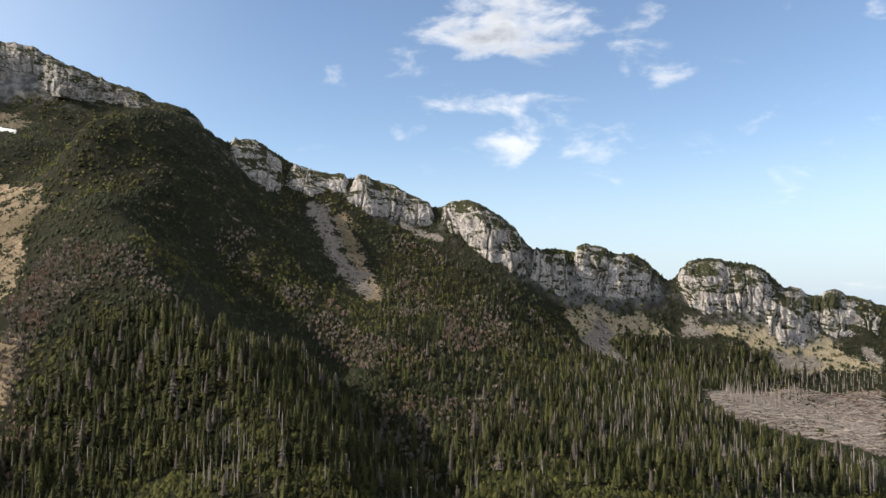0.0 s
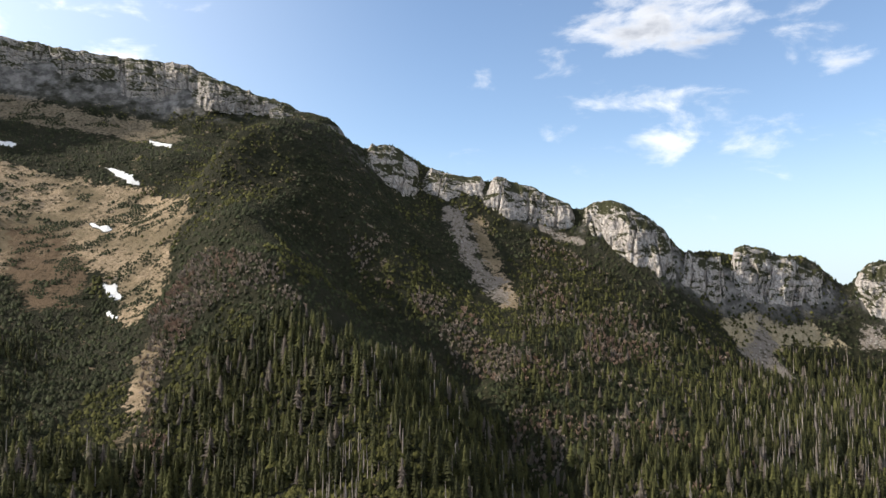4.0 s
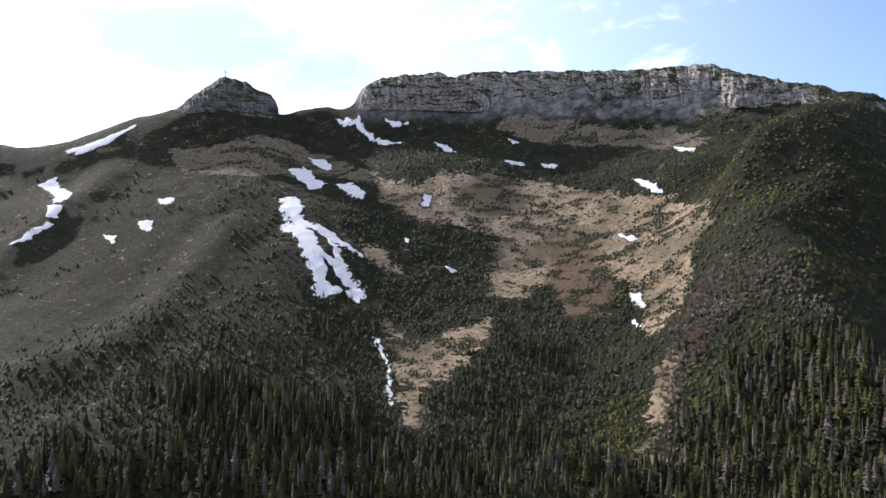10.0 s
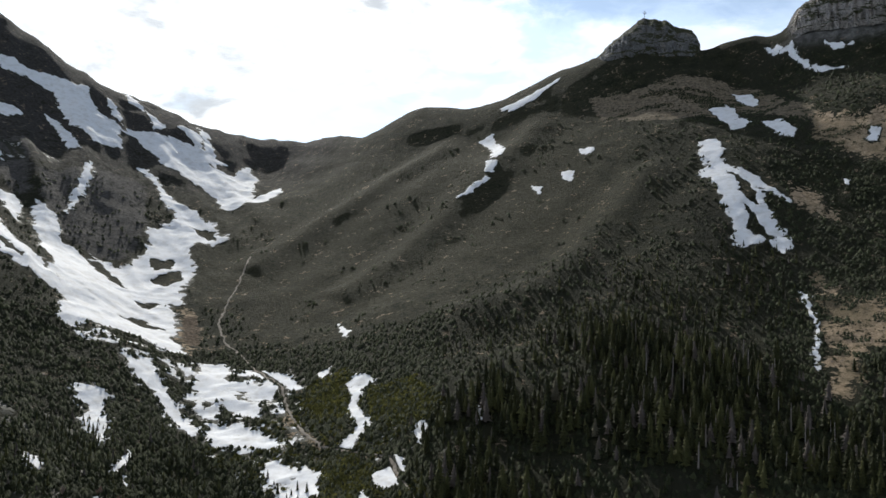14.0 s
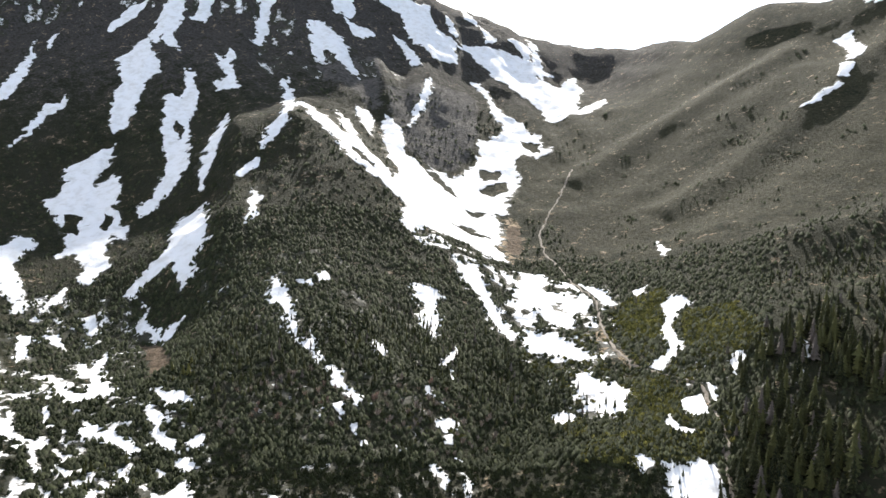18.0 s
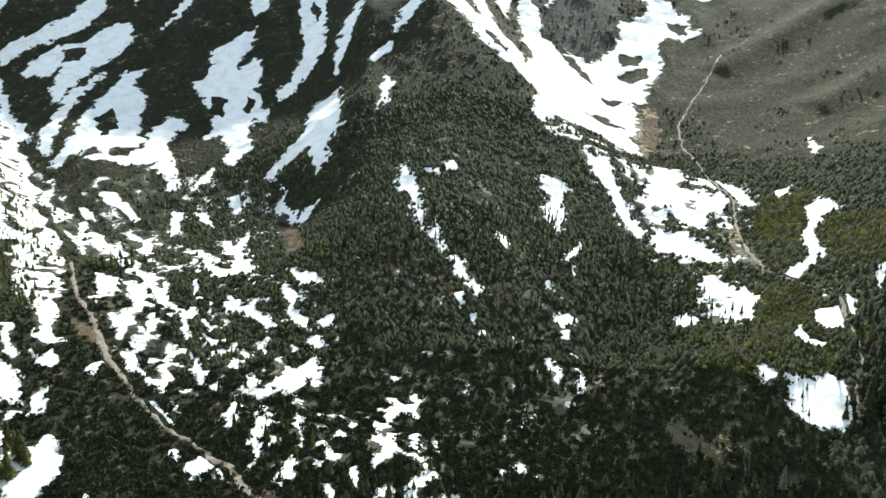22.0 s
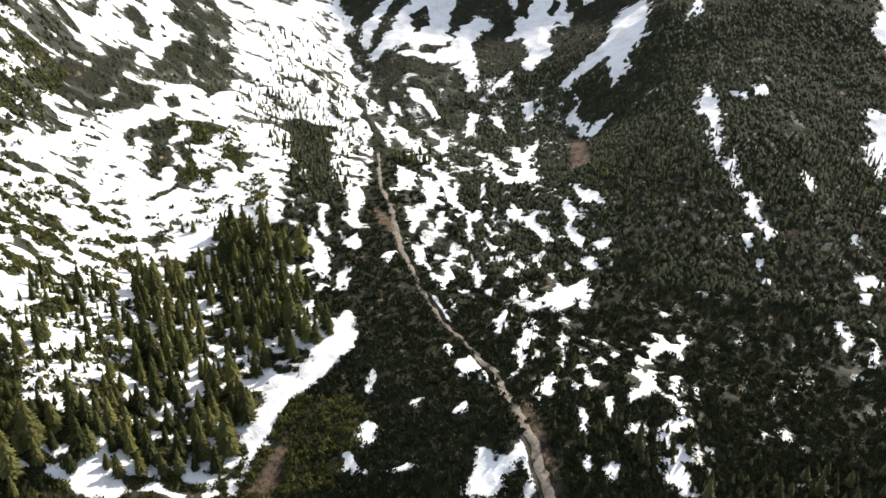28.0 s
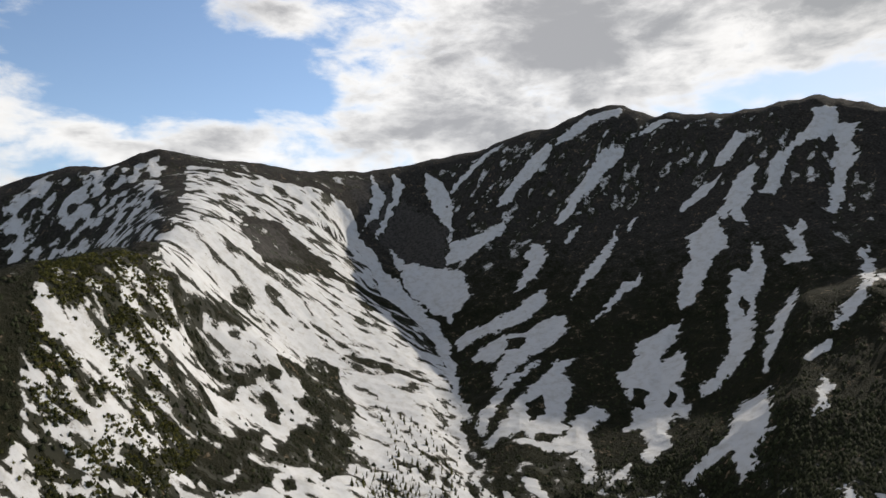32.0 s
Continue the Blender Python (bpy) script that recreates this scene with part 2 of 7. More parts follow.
LAND["col_valley"] = [(-511, 1410, 334), (-494, 1203, 255), (-456, 1023, 195), (-395, 853, 135), (-349, 775, 104), (-266, 680, 82), (-225, 631, 76), (-152, 539, 65), (-148, 467, 48), (-146, 383, 39), (-132, 313, 28)]
LAND["mid_spur"] = [(-690, 724, 251), (-624, 709, 222), (-545, 697, 183), (-473, 676, 141), (-407, 642, 114), (-325, 591, 80), (-263, 528, 56), (-219, 471, 42), (-182, 390, 29)]
LAND["spur_back"] = [(-584, 824, 180), (-487, 781, 141), (-408, 723, 104), (-345, 677, 88), (-690, 1042, 290), (-558, 983, 215), (-685, 898, 243), (-843, 1029, 363), (-842, 1181, 415), (-681, 1246, 350)]
LAND["mid_face"] = [(-448, 457, 94), (-356, 406, 68), (-286, 367, 49), (-357, 507, 79), (-256, 394, 52), (-173, 304, 25), (-240, 255, 28), (-595, 519, 132), (-405, 357, 58), (-447, 590, 118), (-167, 215, 27)]
LAND["snowy_crest"] = [(-582, 1555, 376), (-645, 1537, 404), (-774, 1498, 418), (-819, 1478, 467), (-860, 1455, 465), (-1067, 1295, 621), (-1118, 1243, 577), (-1161, 1194, 616), (-1417, 987, 628), (-1547, 850, 668), (-1584, 796, 623), (-1624, 728, 620), (-1666, 644, 580), (-1705, 530, 556), (-1722, 410, 532), (-1692, 260, 513), (-1511, -77, 517), (-1501, -126, 502), (-1509, -165, 480), (-1525, -215, 483), (-1565, -307, 458), (-1590, -369, 412), (-1597, -581, 413), (-1545, -822, 384)]
LAND["snowy_face"] = [(-1038, 1012, 450), (-963, 812, 321), (-914, 629, 206), (-669, 556, 128), (-748, 463, 92), (-1155, 659, 312), (-1362, 628, 397), (-1016, 495, 190), (-907, 1105, 423), (-1235, 816, 423), (-518, 393, 50), (-681, 381, 65), (-797, 729, 234), (-801, 648, 195)]
LAND["gully"] = [(-1513, 380, 402), (-1326, 383, 289), (-1059, 332, 172), (-863, 319, 114), (-679, 267, 61), (-539, 215, 35), (-359, 164, 29), (-278, 163, 25), (-195, 156, 29), (-108, 129, 0)]
LAND["floor"] = [(-243, 77, 19), (-300, 233, 28), (-473, 126, 39), (-307, 107, 28), (-284, 23, 15), (0, 118, -4), (118, 0, -4), (0, -118, -4), (0, 340, 12), (120, 329, 6), (247, 247, 6), (-175, 0, -9), (334, 121, 3), (364, -64, 3), (368, -309, -14)]
LAND["left_slope"] = [(-616, 72, 83), (-881, 126, 143), (-1230, 224, 262), (-1208, 64, 342), (-1408, 182, 387), (-649, -36, 154), (-420, 16, 34), (-399, -34, 60), (-289, -23, 41), (-505, -71, 111), (-930, 27, 236), (-780, -3, 185), (-856, 84, 173), (-322, -74, 68), (-705, 145, 75), (-548, -117, 180)]
LAND["left_crest"] = [(-1439, -58, 471), (-1279, -55, 408), (-1099, -53, 353), (-918, -56, 299), (-816, -85, 286), (-751, -116, 275), (-697, -137, 266), (-673, -152, 260), (-597, -229, 222), (-494, -263, 180)]
LAND["left_fall"] = [(-850, -92, 268), (-786, -124, 255), (-731, -148, 244), (-706, -164, 238), (-640, -250, 198)]
LAND["left_back"] = [(-994, -109, 261), (-891, -128, 253), (-828, -193, 248), (-1190, -152, 303), (-1319, -286, 313), (-742, -300, 186)]
LAND["rear"] = [(953, -550, 45), (1061, -1061, -38), (614, -658, 9), (500, -866, 165), (285, -1063, 277), (0, -1150, 301), (-298, -1111, 321), (-550, -953, 316), (-707, -707, 270), (-655, -459, 200), (171, -470, 38), (-178, -489, 61), (-322, -270, 47), (1773, -1902, -119)]
LAND["beyond"] = [(1905, 1100, 200), (1932, 518, -10), (2100, 0, -133), (2125, -569, -148), (752, 2067, 354), (1414, 1685, 315), (0, 2200, 238), (-787, 2161, 280), (-1697, 1697, 326), (-2349, 855, 375), (-2291, -200, 401), (-2078, -1200, 368), (-1100, -1905, 354), (0, -2200, 315), (752, -2067, 200), (4582, 401, -487), (3253, 3253, -365), (0, 4600, 39), (-3253, 3253, 200), (-4600, 0, 280), (-3253, -3253, 280), (0, -4600, 200), (3524, -2957, -365)]
CRESTS = ("summit_crest", "spur_crest", "row_crest", "mid_spur", "snowy_crest", "left_crest")
# Behind each of these crests the land falls away from the valley: metres out, metres down.
BACKS = {"summit_crest": [(45, 45), (200, 190)], "row_crest": [(40, 40), (160, 150)], "snowy_crest": [(70, 35), (300, 150)], "spur_crest": [(50, 18)]}


def skeleton_points():
    pts = []
    for key, line in LAND.items():
        pts += line
        if key in CRESTS:
            for a, b in zip(line, line[1:]):
                if math.dist(a[:2], b[:2]) > 70:
                    pts.append(tuple((p + q) / 2 for p, q in zip(a, b)))
        for out, down in BACKS.get(key, ()):
            for x, y, z in line:
                r = math.hypot(x, y)
                pts.append((x * (1 + out / r), y * (1 + out / r), z - down))
    return np.array(pts, float)


SKELETON = skeleton_points()


def kernel(d2):
    return 0.5 * d2 * np.log(d2 + 1e-9)


def solve_land():
    p = SKELETON[:, :2] / 1000
    n = len(p)
    d2 = ((p[:, None] - p[None]) ** 2).sum(-1)
    m = np.zeros((n + 3, n + 3))
    m[:n, :n] = kernel(d2) + np.eye(n) * 2e-5
    m[:n, n], m[:n, n + 1:] = 1, p
    m[n, :n], m[n + 1:, :n] = 1, p.T
    return np.linalg.solve(m, np.r_[SKELETON[:, 2], 0, 0, 0])


WEIGHTS = solve_land()


def broad_height(x, y):
    """The smooth land through its skeleton."""
    x, y = np.asarray(x, float), np.asarray(y, float)
    shape, u, v = x.shape, x.ravel() / 1000, y.ravel() / 1000
    z = WEIGHTS[-3] + WEIGHTS[-2] * u + WEIGHTS[-1] * v
    p = SKELETON[:, :2] / 1000
    for k in range(0, len(u), 40000):
        d2 = (u[k:k + 40000, None] - p[None, :, 0]) ** 2 + (v[k:k + 40000, None] - p[None, :, 1]) ** 2
        z[k:k + 40000] += kernel(d2) @ WEIGHTS[:-3]
    return z.reshape(shape)


# Ribs that run down the slope below the summit: x, y, half width.
RIBS = [
    [(-382, 913, 22), (-371, 963, 23), (-326, 1058, 24), (-245, 1143, 26), (-174, 1207, 27)],
    [(-240, 822, 19), (-221, 845, 19), (-150, 956, 22), (-81, 1104, 25), (-30, 1188, 27)],
    [(-90, 698, 16), (-58, 717, 16), (-5, 760, 17), (60, 875, 19), (117, 961, 22)],
]


# Spurs (1) and gullies (-1) of the wooded slope and the valley head: x, y, half width.
SPURS = [
    (1, 0.6, [(582, 627, 51), (527, 525, 45), (494, 448, 40), (431, 328, 34), (392, 251, 30), (361, 204, 28)]),
    (-1, 0.85, [(615, 542, 49), (615, 492, 47), (602, 422, 45), (584, 325, 41), (524, 225, 37), (456, 166, 33)]),
    (-1, 0.5, [(-1527, 213, 93), (-1493, 299, 97), (-1316, 326, 86), (-1192, 362, 74), (-1054, 347, 58), (-895, 307, 43), (-699, 262, 34)]),
]


def rough_height(x, y, z):
    """Relief finer than the skeleton: hummocks, the ribs, and the gullies of the snowy face."""
    relief = 5 * fbm(x, y, 110, 3, 11) + 2.2 * fbm(x, y, 28, 3, 23, True)
    ways = [along(x, y, rib) for rib in RIBS]
    relief = relief * (1 - 0.65 * np.exp(-(np.minimum.reduce([d for d, where in ways]) / 120) ** 2))
    for d, where in ways:
        relief = relief + (7.0 * np.exp(-(d / 25) ** 2) * smooth(0, 0.1, where) - 3.0 * np.exp(-((d - 50) / 26) ** 2)) * (0.9 + 0.3 * fbm(x, y, 90, 3, 61))
    for sign, steep, line in SPURS:
        d, where = along(x, y, line)
        wide = np.interp(where, np.linspace(0, 1, len(line)), [p[2] for p in line])
        relief = relief + sign * steep * wide * np.exp(-(d / wide) ** 2) * smooth(0, 0.15, where) * (0.85 + 0.5 * fbm(x, y, 60, 3, 67))
    across, down = 0.74 * x + 0.67 * y, 0.67 * x - 0.74 * y
    face = smooth(-300, -520, x) * smooth(330, 520, y) * smooth(60, 180, z)
    return relief + 9 * face * fbm(across, down * 0.14, 70, 3, 37, True)


def height(x, y):
    z = broad_height(x, y)
    return z + rough_height(np.asarray(x, float), np.asarray(y, float), z)

# ---- what lies where: middle lines of (x, y, half width) in metres ----
PLACES = {}


def mark(kind, *line):
    PLACES.setdefault(kind, []).append(line)


# ---- areas with an outline of their own, as (x, y) in metres ----
AREAS = {}


def area(kind, *outline, cover=1.0, grain=0):
    """cover: how much of it is covered; grain: the way its streaks run, in degrees from +x."""
    AREAS.setdefault(kind, []).append((outline, cover, grain))


area("snow_zone", (-1608.9, 474.2), (-1563.7, 645.9), (-1417.1, 887.9), (-1131.6, 1137.7), (-1044.9, 1159.2), (-934.1, 1032.3), (-1083.4, 924.4), (-1238, 835.1), (-1260.4, 632.4), (-1269, 523.7), (-1287.7, 422.6), cover=0.19, grain=-60)
area("snow_zone", (-1442, -333), (-1485, -255), (-1447, -130), (-1486, -65), (-1438, -45), (-1034, -53), (-858, -68), (-1232, -185), (-1280, -292), cover=0.5, grain=-13)
area("snow_zone", (-1481.8, -75.1), (-1511.3, -25.8), (-1626.2, 262.8), (-1657, 356.3), (-1599.3, 331.9), (-1554, 263.4), (-1529.9, 190.8), (-1462.7, 118.9), (-1485.4, 57.1), (-1462.6, -24.6), (-1307.5, -47.2), (-1006.1, -40.8), (-1130.9, -69.4), (-1318.1, -69.6), cover=0.12, grain=88)
area("snow_zone", (-1458, -34), (-1468, 57), (-1516, 189), (-1533, 260), (-1478, 296), (-1313, 325), (-1243, 232), (-1284, 162), (-1321, 128), (-1272, 69), (-1041, -15), (-1006, -41), (-1264, -37), cover=0.66, grain=88)
area("snow_zone", (-677.1, -124.4), (-719.7, -106.8), (-846.7, -54.2), (-936.9, -14.1), (-865.3, 50.5), (-819.4, 57.3), (-722.6, 5.1), (-617.9, 1.2), (-579.5, 27.4), (-512.1, 29.8), (-452.1, 18), (-345.2, 6.3), (-318.5, -77.6), cover=0.6, grain=98)
area("snow_zone", (-505, -105.3), (-518.7, -71.7), (-526.2, -26.5), (-499.7, -3.2), (-458.8, 18.4), (-345.2, 6.3), (-318.5, -77.6), cover=0.56, grain=87)
area("snow_zone", (-668, -123), (-835, -54), (-946, -8), (-865, 50), (-800, -7), (-694, -70), (-650, -107), cover=0.5, grain=141)
area("snow_zone", (-980.1, -25.5), (-1167.2, 74.8), (-1019.4, 76.4), (-1118.9, 176.4), (-1155.1, 319.5), (-967.8, 314.7), (-761.7, 274.5), (-619, 224.5), (-643.7, 173.2), (-448.9, 117.7), (-452.1, 18), (-483.3, 13.3), (-514.3, -13), (-543.4, -19.4), (-562.1, 2.9), (-645.4, 32.5), (-712.4, 4.8), (-819.4, 57.3), (-865.3, 50.5), (-940.2, 14.2), cover=0.82, grain=63)
area("snow_zone", (-972, -55), (-997, -40), (-1041, -15), (-1257, 68), (-1111, 53), (-1057, 66), (-1094, 108), (-1220, 173), (-1222, 247), (-1204, 318), (-1043, 335), (-896, 304), (-779, 284), (-788, 274), (-842, 238), (-904, 220), (-928, 175), (-927, 134), (-930, 93), (-852, 56), (-856, 26), (-858, -16), (-861, -39), cover=0.8, grain=77)
area("snow_zone", (-1215, 56), (-1296, 97), (-1300, 121), (-1253, 135), (-1221, 159), (-1163, 114), (-1088, 84), (-1081, 60), cover=0.08)
area("snow_zone", (-649, -146), (-699, -116), (-842, -58), (-784, -61), (-709, -95), (-656, -116), (-640, -136), cover=0.12)
area("snow_zone", (-631, -119), (-645, -107), (-644, -89), (-642, -68), (-629, -42), (-618, -56), (-617, -84), (-614, -104), cover=0.97)
area("snow_zone", (-602, -115), (-600, -96), (-608, -69), (-610, -52), (-588, -65), (-580, -94), (-581, -113), cover=0.22, grain=51)
area("snow_zone", (-661, -115), (-686, -96), (-700, -66), (-686, -58), (-653, -79), (-636, -99), cover=0.25, grain=58)
area("snow_zone", (-861, -4), (-981, 53), (-935, 74), (-857, 50), (-847, 16), cover=0.42, grain=106)
area("snow_zone", (-634, -57), (-675, -30), (-657, -14), (-622, 5), (-591, 26), (-575, 19), (-566, -1), (-590, -19), (-605, -38), cover=0.32, grain=83)
area("snow_zone", (-576, -54), (-579, -26), (-550, -12), (-541, -23), (-547, -47), cover=0.2, grain=83)
area("snow_zone", (-793, -12), (-811, 19), (-804, 45), (-777, 37), (-753, -3), cover=0.33, grain=83)
area("snow_zone", (-726, -26), (-705, -9), (-680, 21), (-636, 32), (-638, 6), (-665, -22), cover=0.36, grain=83)
area("snow_zone", (-1249, 207), (-1221, 264), (-1178, 344), (-1037, 328), (-1043, 289), (-1111, 240), cover=0.5, grain=63)
area("snow_zone", (-1010, 75), (-1045, 135), (-993, 169), (-981, 125), (-975, 78), cover=0.7, grain=63)
area("snow_zone", (-932, 131), (-931, 165), (-844, 161), (-759, 150), (-710, 162), (-710, 140), (-642, 107), (-678, 103), (-657, 56), (-706, 76), (-808, 107), cover=0.16, grain=13)
area("snow_zone", (-823, 58), (-829, 81), (-810, 73), (-806, 59), cover=0)
area("snow_zone", (-846, 83), (-910, 124), (-844, 121), (-822, 91), cover=0.1)
area("snow_zone", (-783, 56), (-789, 70), (-753, 74), (-737, 54), cover=0.2)
area("snow_zone", (-692, 38), (-721, 60), (-687, 54), (-653, 47), (-647, 61), (-598, 46), (-590, 24), (-629, 38), (-654, 33), cover=0)
area("snow_zone", (-661, 28), (-665, 34), (-623, 29), (-620, 20), cover=0)
area("snow_zone", (-631, 63), (-635, 77), (-623, 82), (-610, 69), cover=0)
area("snow_zone", (-962, 181), (-981, 233), (-943, 287), (-945, 262), (-954, 219), cover=0.05)
area("snow_zone", (-895, 206), (-918, 306), (-724, 259), (-643, 227), (-654, 192), (-734, 180), cover=0.78, grain=14)
area("snow_zone", (-764, 187), (-777, 228), (-673, 243), (-619, 224), (-677, 210), (-712, 192), cover=0.45, grain=14)
area("snow_zone", (-565, 28), (-586, 49), (-563, 50), (-551, 33), cover=0.2)
area("snow_zone", (-597, 59), (-604, 73), (-545, 57), (-522, 42), (-527, 38), cover=0)
area("snow_zone", (-600, 86), (-595, 100), (-526, 62), (-487, 38), (-489, 35), (-523, 54), cover=0.08)
area("snow_zone", (-578, 102), (-558, 110), (-519, 99), (-542, 96), cover=0.1)
area("snow_zone", (-537, 66), (-531, 79), (-513, 68), cover=0.15)
area("snow_zone", (-539.7, 136.5), (-552.7, 157.8), (-543.9, 170.8), (-510.1, 159.7), (-498.8, 141.4), (-453.9, 149.1), (-425.9, 154.9), (-414.5, 135.4), (-428.2, 124.9), (-455, 122), (-491, 128.9), cover=0.24, grain=-2)
area("snow_zone", (-452.9, 8), (-468.7, 31.9), (-455.3, 103.1), (-416.8, 114), (-378.9, 114.6), (-321.3, 100.4), (-290.6, 59.3), (-271, 38.9), (-250.2, 25), (-256.2, -48), (-293.8, -45.1), (-365.2, 0.2), cover=0.55, grain=69)
area("snow_zone", (-538.7, -41.6), (-524.5, -25.7), (-514.9, -9.1), (-477, 1.9), (-452.9, 8), (-425, 4.9), (-402.6, -22.3), (-393.9, -45.7), cover=0.62, grain=63)
area("snow_zone", (-387.2, -45.5), (-400.1, -22.5), (-420.8, 7.2), (-408.6, 41.3), (-367.6, 10.5), (-331.7, -4.7), (-305.1, -5.2), (-294.3, -33.8), (-293.8, -45.1), cover=0.72, grain=81)
area("snow_zone", (-340, 109.9), (-327.6, 117.8), (-320.3, 115.6), (-300.8, 96.5), (-287.9, 75.1), (-273.3, 54.7), (-257, 38.2), (-247.4, 31.3), (-249.8, 26), (-265.2, 35.2), (-282.1, 46.6), (-302.3, 68.1), (-315.5, 89.5), cover=1)
area("snow_zone", (-785, 257), (-743, 258), (-659, 244), (-607, 227), (-543, 208), (-495, 187), (-450, 168), (-425, 160), (-437, 151), (-461, 152), (-535, 172), (-655, 210), cover=0.7, grain=-10)
area("snow_zone", (-814, 287), (-752, 289), (-625, 262), (-501, 253), (-416, 237), (-409, 229), (-500, 238), (-554, 232), (-617, 236), cover=0.4, grain=-10)
area("snow_zone", (-1109, 1100), (-1072, 1165), (-1046, 1177), (-837, 1286), (-621, 1454), (-486, 1186), (-667, 1173), (-722, 1031), (-823, 911), (-870, 858), cover=0.14, grain=-25)
area("snow_area", (-1084, 831), (-1045, 806), (-1005, 791), (-984, 770), (-982, 747), (-952, 709), (-923, 663), (-921, 643), (-957, 662), (-984, 692), (-1000, 699), (-1007, 724), (-1079, 768), (-1076, 785), (-1093, 815))
area("snow_area", (-1136, 951), (-1120, 944), (-1096, 911), (-1056, 860), (-1015, 832), (-1045, 834), (-1070, 845), (-1058, 825), (-1079, 829), (-1120, 883), (-1140, 926))
area("snow_area", (-1199, 986), (-1188, 951), (-1184, 922), (-1199, 914), (-1214, 939), (-1214, 959), (-1222, 985))
area("snow_area", (-961, 801), (-942, 797), (-894, 761), (-875, 744), (-851, 710), (-787, 656), (-754, 625), (-742, 599), (-743, 584), (-730, 558), (-736, 544), (-757, 551), (-750, 569), (-762, 595), (-782, 623), (-834, 656), (-868, 678), (-927, 734), (-920, 743), (-902, 743))
area("snow_area", (-823, 756), (-750, 685), (-720, 640), (-708, 618), (-691, 592), (-711, 605), (-723, 611), (-732, 635), (-752, 661), (-795, 712))
area("snow_area", (-666, 570), (-592, 514), (-564, 490), (-566, 479), (-562, 467), (-543, 454), (-547, 442), (-561, 447), (-581, 460), (-590, 440), (-588, 417), (-600, 419), (-604, 450), (-607, 478), (-646, 518), (-678, 554), cover=0.85)
area("snow_area", (-903, 630), (-884, 612), (-862, 580), (-845, 556), (-839, 565), (-843, 588), (-802, 564), (-780, 540), (-734, 524), (-711, 500), (-735, 506), (-710, 478), (-663, 453), (-666, 442), (-649, 422), (-666, 422), (-700, 451), (-733, 458), (-736, 442), (-750, 461), (-779, 482), (-823, 494), (-856, 506), (-862, 529), (-900, 561), (-900, 579), (-905, 600), cover=0.9)
area("snow_area", (-1222, 716), (-1171, 686), (-1127, 644), (-1100, 597), (-1082, 563), (-1073, 548), (-1109, 582), (-1138, 618), (-1165, 660), (-1193, 693))
area("snow_area", (-1051, 661), (-1031, 644), (-1023, 619), (-1000, 576), (-992, 539), (-1012, 578), (-1035, 616), (-1044, 631), (-1035, 641))
area("snow_area", (-1364, 820), (-1353, 788), (-1339, 747), (-1326, 702), (-1306, 667), (-1301, 641), (-1314, 641), (-1333, 669), (-1350, 690), (-1361, 721), (-1373, 754), (-1385, 774), (-1379, 803))
area("snow_area", (-1208, 752), (-1191, 732), (-1179, 715), (-1206, 732))
area("snow_area", (-1140, 536), (-1103, 516), (-1071, 475), (-1069, 447), (-1082, 419), (-1095, 397), (-1083, 370), (-1116, 372), (-1133, 396), (-1112, 422), (-1114, 460), (-1133, 503))
area("snow_area", (-1036, 520), (-995, 501), (-978, 469), (-966, 433), (-943, 403), (-910, 365), (-916, 356), (-964, 382), (-1001, 410), (-995, 382), (-1018, 378), (-1032, 370), (-1056, 392), (-1059, 419), (-1036, 451), (-1044, 487), (-1048, 507), cover=0.9)
area("snow_area", (-932, 485), (-899, 452), (-854, 437), (-810, 404), (-775, 393), (-768, 376), (-777, 363), (-761, 346), (-787, 341), (-783, 325), (-780, 311), (-771, 301), (-782, 299), (-802, 319), (-828, 344), (-873, 385), (-895, 418), (-930, 459), cover=0.85)
area("snow_area", (-946, 437), (-908, 392), (-878, 357), (-830, 323), (-808, 301), (-819, 302), (-847, 319), (-886, 348), (-920, 385))
area("snow_area", (-806, 449), (-784, 445), (-762, 418), (-749, 404), (-712, 388), (-658, 362), (-675, 362), (-716, 380), (-725, 359), (-742, 341), (-770, 323), (-772, 334), (-753, 352), (-759, 382), (-784, 402), (-800, 428), cover=0.9)
area("snow_area", (-1454, 876), (-1436, 851), (-1465, 791), (-1466, 751), (-1469, 712), (-1484, 739), (-1494, 779), (-1504, 806), (-1485, 830))
area("snow_area", (-1486, 706), (-1460, 701), (-1443, 653), (-1445, 622), (-1421, 586), (-1431, 566), (-1448, 591), (-1474, 641), (-1491, 682))
area("snow_area", (-1579, 638), (-1565, 619), (-1553, 574), (-1540, 530), (-1521, 498), (-1541, 505), (-1565, 552), (-1575, 596))
area("snow_area", (-1302, 589), (-1262, 593), (-1217, 572), (-1188, 532), (-1166, 492), (-1214, 527), (-1249, 554), (-1280, 562))
area("snow_area", (-1273, 668), (-1241, 634), (-1246, 627), (-1268, 648))
area("snow_area", (-1170, 904), (-1159, 883), (-1158, 845), (-1161, 812), (-1176, 828), (-1182, 858))
area("snow_area", (-1146, 1092), (-1123, 1129), (-1091, 1102), (-1080, 1078), (-1081, 1053), (-1098, 1038), (-1109, 1016), (-1099, 994), (-1081, 965), (-1055, 918), (-1074, 911), (-1095, 947), (-1117, 985), (-1117, 1018), (-1124, 1044), (-1113, 1066))
area("snow_area", (-1055, 1111), (-1042, 1070), (-1016, 1061), (-1012, 1069), (-1010, 1036), (-1000, 1019), (-977, 995), (-938, 938), (-948, 931), (-980, 975), (-1010, 1011), (-1026, 1028), (-1033, 1048), (-1062, 1065), (-1057, 1087))
